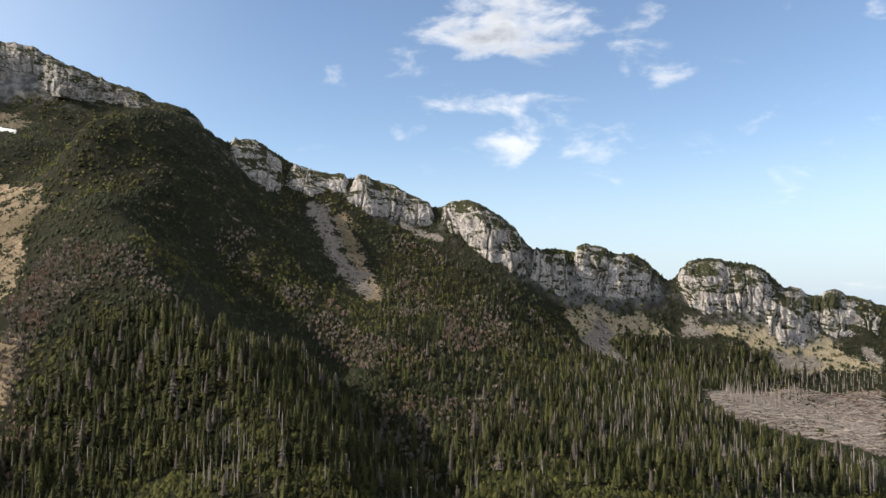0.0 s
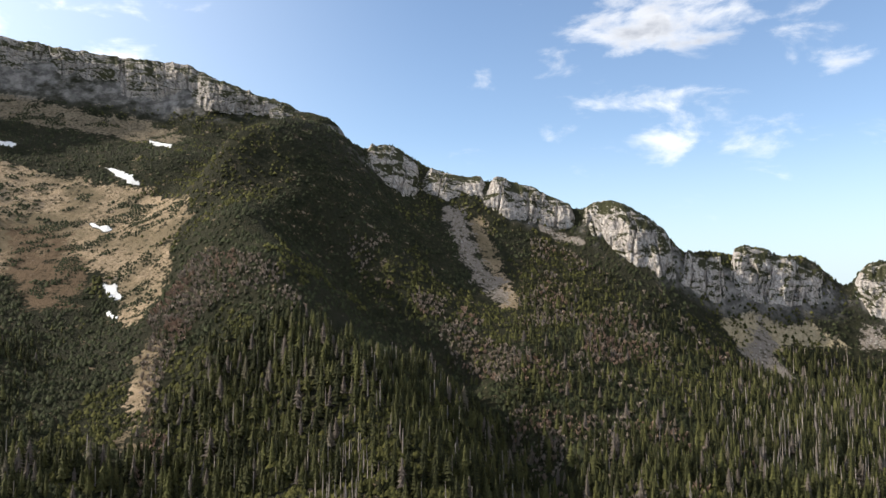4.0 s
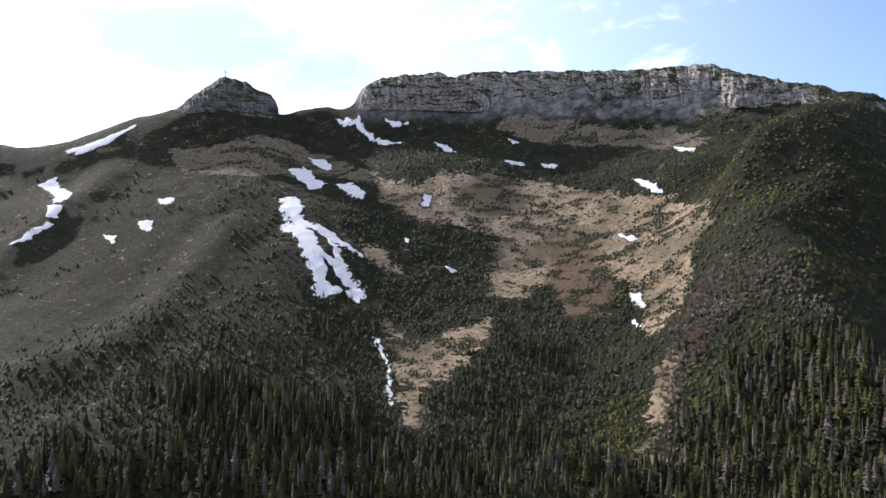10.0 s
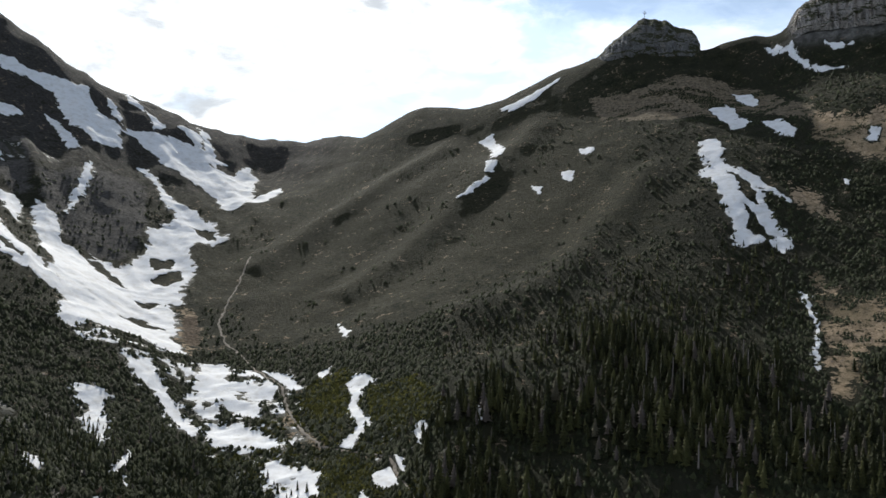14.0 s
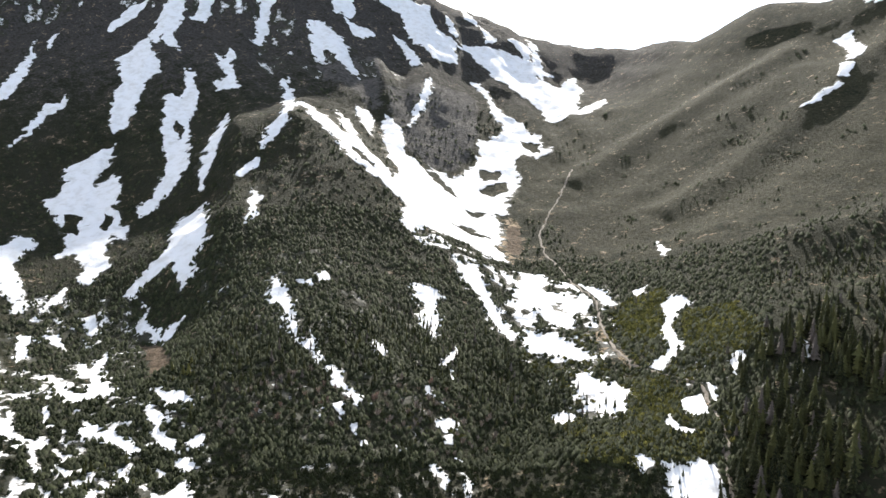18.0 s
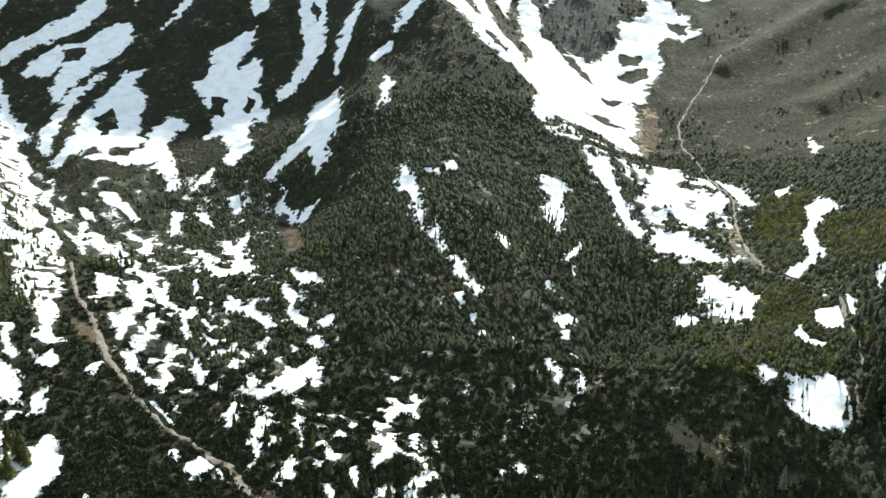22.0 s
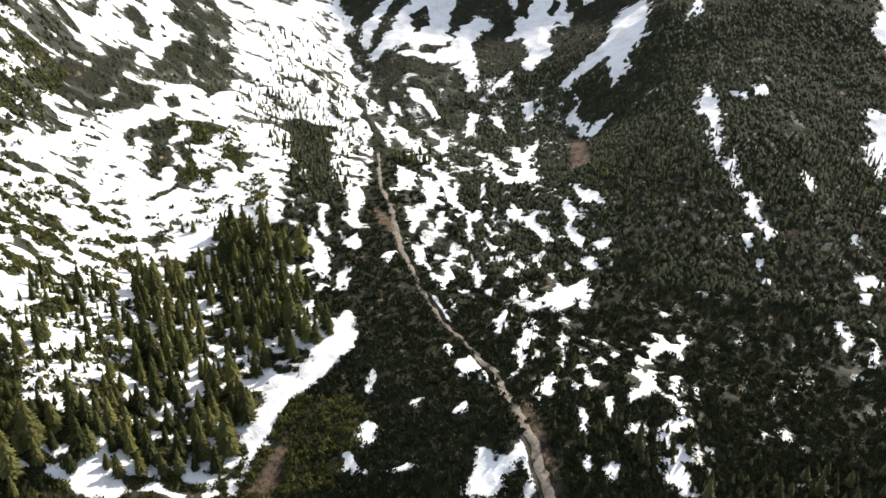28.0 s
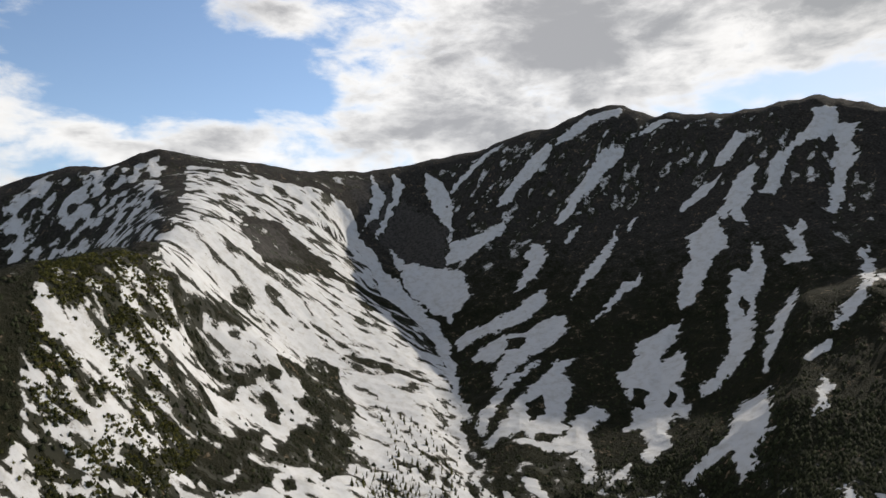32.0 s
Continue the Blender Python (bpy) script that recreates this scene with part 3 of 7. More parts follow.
area("snow_area", (-966, 866), (-939, 857), (-957, 890), (-918, 859), (-889, 827), (-855, 809), (-882, 790), (-895, 797), (-895, 822), (-929, 838))
area("snow_area", (-838, 887), (-790, 851), (-681, 739), (-666, 706), (-657, 676), (-654, 654), (-675, 683), (-668, 700), (-694, 744), (-795, 846))
area("snow_area", (-644, 640), (-634, 622), (-634, 597), (-648, 621))
area("snow_area", (-600, 586), (-568, 564), (-549, 533), (-545, 517), (-561, 538), (-575, 558))
area("snow_area", (-1359, 933), (-1367, 897), (-1377, 862), (-1395, 902))
area("snow_area", (-1643, 347), (-1603, 355), (-1582, 365), (-1539, 341), (-1511, 308), (-1546, 327), (-1586, 342))
area("snow_area", (-1632, 402), (-1582, 410), (-1548, 382), (-1527, 359), (-1482, 325), (-1527, 347), (-1562, 379))
area("snow_area", (-1601, 465), (-1557, 491), (-1501, 492), (-1431, 469), (-1462, 461), (-1509, 451), (-1548, 450))
area("snow_area", (-1535, 249), (-1536, 284), (-1383, 321), (-1273, 356), (-1139, 365), (-1053, 347), (-923, 313), (-847, 305), (-841, 298), (-924, 305), (-1123, 342), (-1252, 310), (-1418, 284), (-1495, 243))
area("snow_area", (-1468, 351), (-1391, 366), (-1342, 418), (-1301, 448), (-1231, 437), (-1188, 385), (-1265, 364), (-1331, 345), cover=0.9)
area("snow_area", (-1401, 459), (-1384, 512), (-1389, 573), (-1364, 551), (-1335, 471), (-1342, 429), cover=0.8)
area("snow_area", (-625, 262), (-604, 264), (-573, 261), (-531, 257), (-501, 253), (-458, 241), (-425, 233), (-418, 227), (-461, 234), (-482, 239), (-508, 247), (-561, 253), (-599, 254))
area("snow_area", (-543, 228), (-528, 228), (-513, 234), (-490, 221), (-493, 213), (-468, 198), (-505, 212))
area("snow_area", (-512, 238), (-482, 239), (-463, 225), (-441, 217), (-444, 210), (-470, 219))
area("snow_area", (-450, 197), (-441, 200), (-423, 194), (-417, 189), (-434, 192))
area("snow_area", (-426, 208), (-423, 216), (-412, 208), (-415, 202))
area("snow_area", (-533, 308), (-505, 301), (-477, 290), (-463, 297), (-496, 314), (-528, 327), (-550, 334), (-542, 336), (-521, 337), (-538, 359), (-523, 353), (-512, 340), (-502, 328), (-477, 316), (-443, 302), (-450, 294), (-463, 282), (-486, 285))
area("snow_area", (-425.2, 269.5), (-406.8, 265.3), (-391.9, 265.2), (-369.3, 261.8), (-359.9, 262.2), (-358.3, 252.8), (-370.6, 254.1), (-389.7, 257.3), (-402.5, 258.3), (-401.7, 249.1), (-413.5, 258.1))
area("snow_area", (-425, 316), (-402, 310), (-388, 314), (-365, 305), (-377, 304), (-383, 299), (-398, 302))
area("snow_area", (-399.6, 294.6), (-388.9, 294.3), (-374.5, 289.1), (-366.6, 279.4), (-357.8, 279.9), (-346.8, 276.5), (-340, 267.5), (-351, 266.8), (-369.3, 276.8), (-382.1, 283.2))
area("snow_area", (-341.4, 276.9), (-339, 287.7), (-333.2, 285.7), (-329.9, 274.9), (-332, 272.3))
area("snow_area", (-470, 269), (-459, 266), (-445, 255), (-447, 252), (-463, 263))
area("snow_area", (-687, 300), (-674, 310), (-656, 304), (-649, 310), (-620, 304), (-621, 300), (-641, 300), (-654, 294))
area("snow_area", (-669, 274), (-660, 277), (-637, 273), (-646, 268))
area("snow_area", (-580, 289), (-587, 300), (-545, 272), (-567, 275))
area("snow_area", (-621, 338), (-612, 343), (-591, 325), (-577, 310), (-589, 313), (-606, 328))
area("snow_area", (-608, 347), (-602, 358), (-573, 348), (-585, 346))
area("snow_area", (-611, 385), (-598, 392), (-574, 375), (-576, 370), (-592, 379))
area("snow_area", (-550, 395), (-558, 409), (-574, 417), (-562, 415), (-541, 404), (-513, 394), (-517, 408), (-511, 418), (-505, 405), (-497, 388), (-506, 386), (-530, 391))
area("snow_area", (-717, 378), (-713, 386), (-656, 359), (-655, 350), (-684, 365), (-709, 364))
area("snow_area", (-644, 366), (-658, 386), (-669, 409), (-651, 395), (-645, 376), cover=0.8)
area("snow_area", (-402, 181.6), (-399.1, 187.1), (-382.5, 182.2), (-371.8, 173.9), (-385.7, 175.2))
area("snow_area", (-370.6, 176), (-357.6, 175.6), (-354.1, 183.2), (-371.9, 190), (-369.8, 192.9), (-352.7, 186.2), (-344.6, 178.5), (-340.5, 172.9), (-359.1, 172.6))
area("snow_area", (-339.3, 163.4), (-334.8, 166.6), (-317.9, 162), (-309.3, 159.5), (-309.1, 154.4), (-324.3, 158.2))
area("snow_area", (-329.8, 171.3), (-322.9, 171.4), (-315.5, 170.1), (-318.8, 167.5))
area("snow_area", (-299.3, 157.9), (-288.3, 160.5), (-287.8, 157))
area("snow_area", (-290.5, 148.7), (-285, 150.8), (-279.7, 148.2), (-285.4, 147.2))
area("snow_area", (-272.2, 146.9), (-276.2, 155.9), (-278.1, 163.2), (-262.2, 156.2), (-243.9, 150.6), (-247.8, 149.8), (-261.4, 153.6), (-261.2, 149.5), (-257.1, 145.9), (-263.7, 144.8))
area("snow_area", (-297.1, 180.2), (-302.3, 191.8), (-296.4, 190.1), (-282.8, 181.2), (-281.9, 175.1))
area("snow_area", (-291.7, 197.9), (-277.5, 192.6), (-268.5, 188.7), (-263.5, 180.6), (-250.2, 172.5), (-245.6, 166.6), (-240.7, 160.7), (-250.6, 168.1), (-261.1, 173.4), (-272.3, 182.7))
area("snow_area", (-304.5, 216.5), (-312.7, 231.2), (-306.3, 234.5), (-308.5, 243.8), (-313.8, 251.5), (-298.8, 242.8), (-291.7, 226.6), (-287.1, 220), (-291.1, 217.1), (-296.6, 215.2), (-301.5, 209.1))
area("snow_area", (-332.7, 260.6), (-332.3, 268.5), (-321, 264.6), (-318.2, 258.6), (-326.5, 258.4))
area("snow_area", (-321, 215.6), (-310.2, 212.7), (-306.2, 204.7), (-312.5, 204.8))
area("snow_area", (-270.7, 205.4), (-264.3, 204.5), (-240.9, 188), (-245.1, 188.1))
area("snow_area", (-239.1, 197), (-228.1, 195.5), (-213.4, 186.2), (-218.3, 186.8), (-228.2, 190.8))
area("snow_area", (-212.1, 174.9), (-209.2, 177.3), (-199.5, 171.9), (-194.5, 165.5), (-198.1, 165.2))
area("snow_area", (-209.5, 191), (-210.2, 194.6), (-198.1, 183.9), (-199.5, 180.6))
area("snow_area", (-194, 188.2), (-189.2, 189.7), (-185.3, 185.8), (-188.3, 183.7))
area("snow_area", (-185.5, 156.6), (-182, 161), (-176, 159.3), (-178.1, 155.5))
area("snow_area", (-180.9, 165.5), (-175.3, 169.6), (-171.1, 166.4), (-168.7, 162), (-174, 163.2))
area("snow_area", (-240.1, 178.6), (-229.4, 176.1), (-222.5, 170.1), (-225.2, 165.9), (-228.1, 169.3), (-218.7, 160.3), (-226.1, 163.5))
area("snow_area", (-217.8, 130.8), (-209.3, 131.4), (-203.6, 133.5), (-206.8, 140.6), (-205.9, 145.5), (-197.1, 142.8), (-188.9, 140.4), (-182.5, 137.8), (-185.4, 135.7), (-194.4, 137.3), (-195.3, 131.4), (-190.1, 125.9), (-188.8, 120.2), (-195.1, 111.2), (-200.9, 116.7), (-206.5, 122.1), cover=0.9)
area("snow_area", (-255.1, 89.9), (-255.4, 95.4), (-249.5, 97.1), (-242.7, 91.8), (-240.8, 87.3), (-246.8, 86.9))
area("snow_area", (-245.2, 78.5), (-243.7, 81.8), (-234.4, 82.2), (-227.2, 82.1), (-231.8, 77.5), (-236.1, 76))
area("snow_area", (-237.8, 127.4), (-241, 133.2), (-241.5, 136.3), (-234.8, 134.3), (-234.5, 129.9))
area("snow_area", (-280.4, 103.6), (-285.6, 109.1), (-281.1, 109.1), (-273, 102.2))
area("snow_area", (-258, 115.8), (-256.2, 121.5), (-252, 116))
area("snow_area", (-223.3, 90.5), (-223.4, 99.4), (-217.9, 102.1), (-220.1, 92.9), cover=0.8)
area("snow_area", (-394.9, 156.3), (-397, 165.9), (-387.1, 158.8))
area("snow_area", (-422.4, 142), (-423, 151.9), (-410.6, 149.1), (-405.2, 141.5), (-410.1, 138.5))
area("snow_area", (-386.8, 125.9), (-389.5, 134.1), (-375.2, 127.2), (-365.2, 120.2), (-368.1, 116.1))
area("snow_area", (-447.1, 127.2), (-426.6, 128.9), (-406.2, 127.1), (-381.1, 117), (-385.5, 113.3), (-430.4, 120))
area("snow_area", (-247.9, 250.6), (-236.1, 247.6), (-234.5, 253.6), (-242.6, 260.7), (-235.9, 259.8), (-221.5, 246.7), (-227, 243.3), (-235.6, 240))
area("snow_area", (-221.2, 221), (-218.2, 223.6), (-206.3, 211.8), (-210.4, 211.9))
area("snow_area", (-213.6, 228.8), (-212.4, 233.9), (-200.9, 221.9), (-202.5, 219))
area("snow_area", (-192.3, 214.2), (-190, 217), (-177.4, 205.6), (-179.9, 204.1))
area("snow_area", (-184.6, 198.3), (-180.7, 200.9), (-171.9, 192.1), (-173.8, 188))
area("snow_area", (-170.1, 186.2), (-169.5, 194.4), (-159.7, 193.1), (-152.2, 183.9), (-158.3, 182.1), cover=0.9)
area("snow_area", (-203.8, 233), (-202.9, 237.3), (-195.2, 228.6), (-197.5, 227.4))
area("snow_area", (-173.4, 197.7), (-170.5, 201.6), (-164.2, 195.6), (-166.4, 193.1))
area("snow_area", (-169, 208.8), (-167.2, 212.2), (-161.8, 206.7), (-164, 204.9))
area("snow_area", (-457, 463), (-447, 462), (-428, 448), (-414, 443), (-396, 425), (-382, 418), (-371, 404), (-365, 392), (-378, 403), (-395, 417), (-412, 429), (-426, 433), (-439, 445))
area("snow_area", (-366, 396), (-358, 394), (-366, 412), (-356, 405), (-342, 390), (-331, 382), (-335, 378), (-350, 390))
area("snow_area", (-324.3, 378.9), (-322.6, 385.7), (-309.6, 376.2), (-300.3, 372.1), (-292.6, 370.2), (-283.1, 367.1), (-278.7, 357.1), (-284.6, 357.5), (-297.1, 367.1), (-308, 368.6))
area("snow_area", (-421, 480), (-419, 491), (-410, 485), (-411, 472))
area("snow_area", (-426, 464), (-417, 471), (-414, 465), (-421, 459))
area("snow_area", (-362, 537), (-359, 546), (-350, 550), (-338, 547), (-334, 531), (-327, 518), (-318, 511), (-300, 478), (-300, 470), (-314, 488), (-320, 485), (-333, 502), (-341, 520), (-350, 524))
area("snow_area", (-326, 431), (-321, 435), (-304, 422), (-302, 414), (-313, 417))
area("snow_area", (-272, 442), (-277, 455), (-281, 476), (-277, 476), (-270, 456), (-267, 438))
area("snow_area", (-266, 442), (-265, 444), (-252, 427), (-253, 425))
area("snow_area", (-255.8, 397.6), (-254.4, 402.1), (-250.9, 392.3))
area("snow_area", (-241.5, 392.5), (-241, 396.3), (-237, 392.2))
area("snow_area", (-233.3, 376.7), (-231.2, 386.3), (-223.6, 386.1), (-220.7, 379.5), (-225.1, 378.1), (-222.6, 369.7), (-227.8, 371.5))
area("snow_area", (-223.2, 367.5), (-218.6, 370.9), (-215.6, 365), (-219, 362.3))
area("snow_area", (-215.2, 338.7), (-212.9, 342.8), (-204.9, 336.2), (-196.5, 331.8), (-194.3, 323.9), (-197.8, 323.6), (-205.7, 331.9))
area("snow_area", (-195.5, 343.6), (-194.4, 346), (-179.3, 326.7), (-181.3, 325.5))
area("snow_area", (-205.9, 355.7), (-202.1, 355.6), (-198.9, 348.6))
area("snow_area", (-291.8, 346.9), (-288.4, 352.2), (-279.9, 346.4), (-278.2, 341.6))
area("snow_area", (-272.1, 342.3), (-267.2, 340), (-263.7, 335.6), (-266.4, 336.3))
area("snow_area", (-258, 332.8), (-253.2, 334.7), (-251.7, 330.1), (-255.1, 329.2))
area("snow_area", (-265.9, 262.8), (-260.7, 265.7), (-259.5, 262.5))
area("snow_area", (-248.5, 248.8), (-246, 252.9), (-241.2, 248), (-244.3, 244.7))
area("snow_area", (-242.2, 256.9), (-240, 258.7), (-232.8, 255.1), (-234.1, 252.5))
area("snow_area", (-841, 882), (-819, 871), (-753, 809), (-675, 721), (-670, 698), (-669, 677), (-656, 650), (-666, 663), (-677, 685), (-679, 712), (-695, 739), (-803, 848))
area("snow_area", (-640, 598), (-646, 617), (-647, 636), (-640, 633), (-638, 613), (-636, 598))
area("snow_area", (-551, 522), (-569, 546), (-597, 582), (-573, 567), (-556, 542), (-546, 521))
area("snow_area", (-754, 819), (-728, 825), (-647, 767), (-617, 754), (-604, 771), (-567, 742), (-547, 734), (-523, 723), (-492, 706), (-467, 690), (-468, 678), (-490, 677), (-517, 683), (-556, 690), (-596, 717), (-650, 738))
area("snow_area", (-709, 858), (-666, 825), (-617, 788), (-604, 754), (-661, 807))
area("snow_area", (-713, 902), (-701, 914), (-674, 893), (-640, 839), (-662, 857))
area("snow_area", (-673, 918), (-639, 906), (-617, 889), (-598, 863), (-567, 858), (-537, 867), (-514, 872), (-518, 924), (-549, 985), (-539, 1025), (-533, 1041), (-568, 1069), (-628, 1139), (-666, 1157), (-656, 1168), (-605, 1127), (-573, 1097), (-546, 1093), (-510, 1061), (-492, 1061), (-471, 1027), (-451, 1022), (-459, 993), (-486, 995), (-474, 956), (-443, 903), (-436, 860), (-411, 806), (-431, 801), (-405, 780), (-373, 715), (-336, 670), (-347, 662), (-376, 667), (-400, 662), (-417, 646), (-428, 622), (-439, 632), (-469, 690), (-492, 702), (-599, 824), (-649, 882), cover=0.84)
area("snow_hole", (-561, 856), (-528, 854), (-479, 809), (-513, 817))
area("snow_hole", (-507, 905), (-484, 929), (-471, 896), (-488, 880))
area("snow_hole", (-461, 785), (-429, 797), (-440, 767))
area("snow_hole", (-585, 804), (-530, 754), (-510, 721), (-532, 734))
area("snow_area", (-694, 1070), (-686, 1070), (-658, 1000), (-634, 941), (-631, 920), (-658, 977))
area("snow_area", (-739, 1250), (-690, 1278), (-652, 1295), (-590, 1283), (-563, 1297), (-562, 1367), (-528, 1314), (-496, 1216), (-477, 1182), (-490, 1147), (-506, 1130), (-544, 1178), (-587, 1190), (-635, 1199), (-685, 1229))
area("snow_area", (-692, 1431), (-660, 1403), (-611, 1326), (-593, 1277), (-637, 1344))
area("snow_area", (-837, 1199), (-780, 1208), (-721, 1211), (-709, 1181), (-749, 1161), (-802, 1177))
area("snow_area", (-929, 1039), (-869, 1059), (-788, 996), (-764, 980), (-792, 979), (-849, 1006), (-899, 1020))
area("snow_area", (-885, 996), (-857, 1000), (-833, 972), (-858, 973))
area("snow_area", (-800, 1147), (-742, 1115), (-743, 1092))
area("snow_area", (-373, 619), (-356, 613), (-348, 631), (-332, 607), (-317, 591), (-296, 569), (-277, 549), (-257, 535), (-257, 527), (-274, 534), (-296, 555), (-322, 576), (-340, 587))
area("snow_area", (-317, 652), (-300, 667), (-282, 653), (-279, 634), (-289, 620), (-280, 619), (-262, 621), (-245, 619), (-246, 633), (-227, 617), (-227, 600), (-240, 601), (-226, 574), (-228, 563), (-245, 572), (-257, 578), (-271, 589), (-261, 575), (-258, 558), (-268, 557), (-276, 563), (-287, 594), (-297, 598), (-302, 622), cover=0.95)
area("snow_area", (-258, 548), (-236, 554), (-211, 539), (-188, 520), (-194, 511), (-219, 518), (-237, 511), cover=0.9)
area("snow_area", (-286, 661), (-270, 664), (-255, 654), (-229, 643), (-203, 612), (-211, 607), (-227, 624), (-254, 638))
area("snow_area", (-195.4, 498.4), (-183.5, 494.9), (-166.4, 482.2), (-158.2, 471), (-148.1, 479.2), (-145.9, 483.4), (-143.1, 460.1), (-136.4, 440.9), (-125.7, 429.9), (-139.7, 440.8), (-154.1, 441.6), (-170.1, 444.7), (-169, 450.8), (-165.1, 459.9), (-177.9, 462.5), cover=0.95)
area("snow_area", (-185.2, 437.1), (-182.1, 445.6), (-168.7, 441.4), (-166, 430.7), (-177.7, 427.4))
area("snow_area", (-167, 606), (-159, 618), (-147, 618), (-144, 604), (-149, 583), (-146, 561), (-133, 537), (-127, 521), (-133, 516), (-129, 505), (-132, 498), (-143, 501), (-136, 516), (-138, 533), (-146, 549), (-154, 566), (-155, 584))
area("snow_area", (-203, 640), (-192, 648), (-191, 624))
area("snow_area", (-93, 520), (-86, 526), (-83, 518), (-84, 496), (-89, 506))
area("snow_area", (-110.3, 462), (-101.7, 470), (-102.1, 483.7), (-95.7, 478.2), (-90.7, 458.9), (-88.9, 445.8), (-97.2, 441.8), (-105.8, 449.6))
area("snow_area", (-110.9, 429), (-109.7, 441.1), (-99.9, 429.1), (-91.6, 426.9), (-91.2, 420.1), (-98.6, 419.5))
area("snow_area", (-114.7, 388.5), (-109.4, 390.8), (-101.7, 385.6), (-100.8, 374.3), (-108, 378.1))
area("snow_area", (-98.1, 388.1), (-86, 391.4), (-83.2, 401.8), (-74.1, 399.8), (-67.4, 384.3), (-62.2, 379.3), (-61.5, 371.5), (-76.6, 359.3), (-86, 363.7), (-90.7, 374.2), cover=0.65)
area("snow_area", (-54, 538), (-49, 531), (-46, 516), (-49, 516))
area("snow_area", (-50, 505), (-43, 498), (-45, 495))
area("snow_area", (-217, 757), (-193, 723), (-192, 710), (-209, 738))
area("snow_area", (188, 1006), (203, 1008), (208, 978), (200, 959), (210, 927), (225, 894), (227, 865), (225, 835), (229, 809), (230, 786), (224, 779), (219, 801), (213, 824), (210, 846), (203, 857), (205, 838), (196, 813), (208, 803), (191, 792), (185, 797), (187, 823), (187, 851), (184, 895), (172, 933), (188, 946), (181, 976))
area("snow_area", (211, 932), (230, 902), (242, 876), (254, 858), (252, 855), (237, 869), (221, 891))
area("snow_area", (218, 1114), (245, 1135), (249, 1081), (257, 1052), (245, 1035), (231, 1034), (225, 1062))
area("snow_area", (265, 1173), (286, 1171), (290, 1139), (277, 1117), (265, 1152))
area("snow_area", (268, 1045), (288, 1030), (298, 996), (292, 982), (278, 984), (273, 1014))
area("snow_area", (220, 722), (225, 712), (223, 691), (216, 659), (204, 622), (199, 600), (197, 604), (204, 629), (216, 669), (220, 703))
area("snow_area", (216, 797), (224, 781), (225, 772), (220, 781))
area("snow_area", (327, 1233), (338, 1225), (356, 1201), (365, 1176), (379, 1156), (403, 1132), (374, 1151), (357, 1176), (351, 1197))
area("snow_area", (-115, 1224), (-97, 1229), (-80, 1180), (-72, 1132), (-83, 1115), (-103, 1200))
area("snow_area", (-96, 1113), (-79, 1104), (-80, 1074), (-92, 1074))
area("snow_area", (-126, 1019), (-109, 1038), (-92, 1066), (-86, 1060), (-107, 1026))
area("snow_area", (39, 1091), (58, 1078), (54, 1064), (42, 1075))
area("snow_area", (14, 1044), (30, 1039), (25, 1009), (14, 1028), cover=0.8)
area("snow_area", (-27, 1029), (-14, 1018), (-16, 998))
area("snow_area", (-87, 1293), (-35, 1290), (13, 1300), (3, 1289), (-34, 1273), (-72, 1273))
area("snow_area", (367, 954), (375, 949), (365, 929), (358, 936))
area("snow_area", (313, 889), (320, 880), (313, 872))
area("snow_area", (-839, 1225), (-795, 1203), (-760, 1193), (-723, 1180), (-710, 1175), (-734, 1154), (-783, 1171), (-809, 1181))
area("snow_area", (-661, 989), (-694, 1077), (-672, 1043), (-644, 968), (-640, 940))
area("snow_area", (-655, 1396), (-608, 1325), (-588, 1276), (-622, 1331))
area("snow_area", (-494, 1172), (-479, 1227), (-465, 1265), (-452, 1239), (-460, 1189))
area("snow_area", (-167, 620), (-151, 620), (-144, 611), (-148, 590), (-145, 569), (-132, 540), (-129, 523), (-131, 506), (-144, 503), (-137, 523), (-139, 538), (-151, 565), (-153, 592))
area("snow_area", (-93, 520), (-88, 525), (-84, 515), (-85, 497), (-90, 505))
area("snow_area", (608, 817), (611, 796), (604, 751), (599, 759), (601, 790))
area("snow_area", (480, 657), (485, 649), (476, 626), (472, 632), (474, 647))
area("snow_area", (457, 622), (453, 606), (448, 604))
area("snow_area", (551, 955), (571, 939), (558, 931), (546, 938))
area("snow_area", (505, 981), (529, 965), (516, 957), (503, 963))
area("snow_area", (732, 887), (724, 829), (700, 813), (720, 867))
area("snow_area", (447, 1103), (459, 1088), (460, 1048), (449, 1061))
area("snow_area", (555, 1063), (563, 1044), (553, 1044))
area("snow_area", (531, 752), (536, 717), (529, 719))
area("snow_area", (320, 1243), (340, 1220), (332, 1216), (322, 1234))
area("snow_area", (392, 1184), (421, 1159), (399, 1170))
area("snow_area", (342, 818), (350, 808), (343, 807))
area("pale", (54, 1218), (142, 1206), (248, 1213), (299, 1175), (336, 1042), (326, 991), (275, 1082), (163, 1092), (78, 1147))
area("pale", (557, 1106), (608, 1082), (653, 1032), (690, 974), (758, 917), (775, 836), (736, 842), (692, 919), (629, 980), (582, 1038), (551, 1093))
area("grass", (321, 1023), (370, 979), (405, 984), (474, 946), (536, 896), (572, 813), (602, 735), (585, 655), (561, 630), (538, 632), (519, 611), (483, 587), (451, 576), (448, 598), (477, 624), (491, 662), (477, 683), (469, 726), (426, 742), (388, 727), (360, 753), (385, 789), (418, 838), (396, 872), (343, 909), (311, 969))
area("grass", (241, 739), (260, 699), (284, 700), (344, 707), (323, 666), (266, 633), (229, 619), (215, 634), (230, 691))
area("grass", (213, 622), (232, 611), (209, 566), (195, 568))
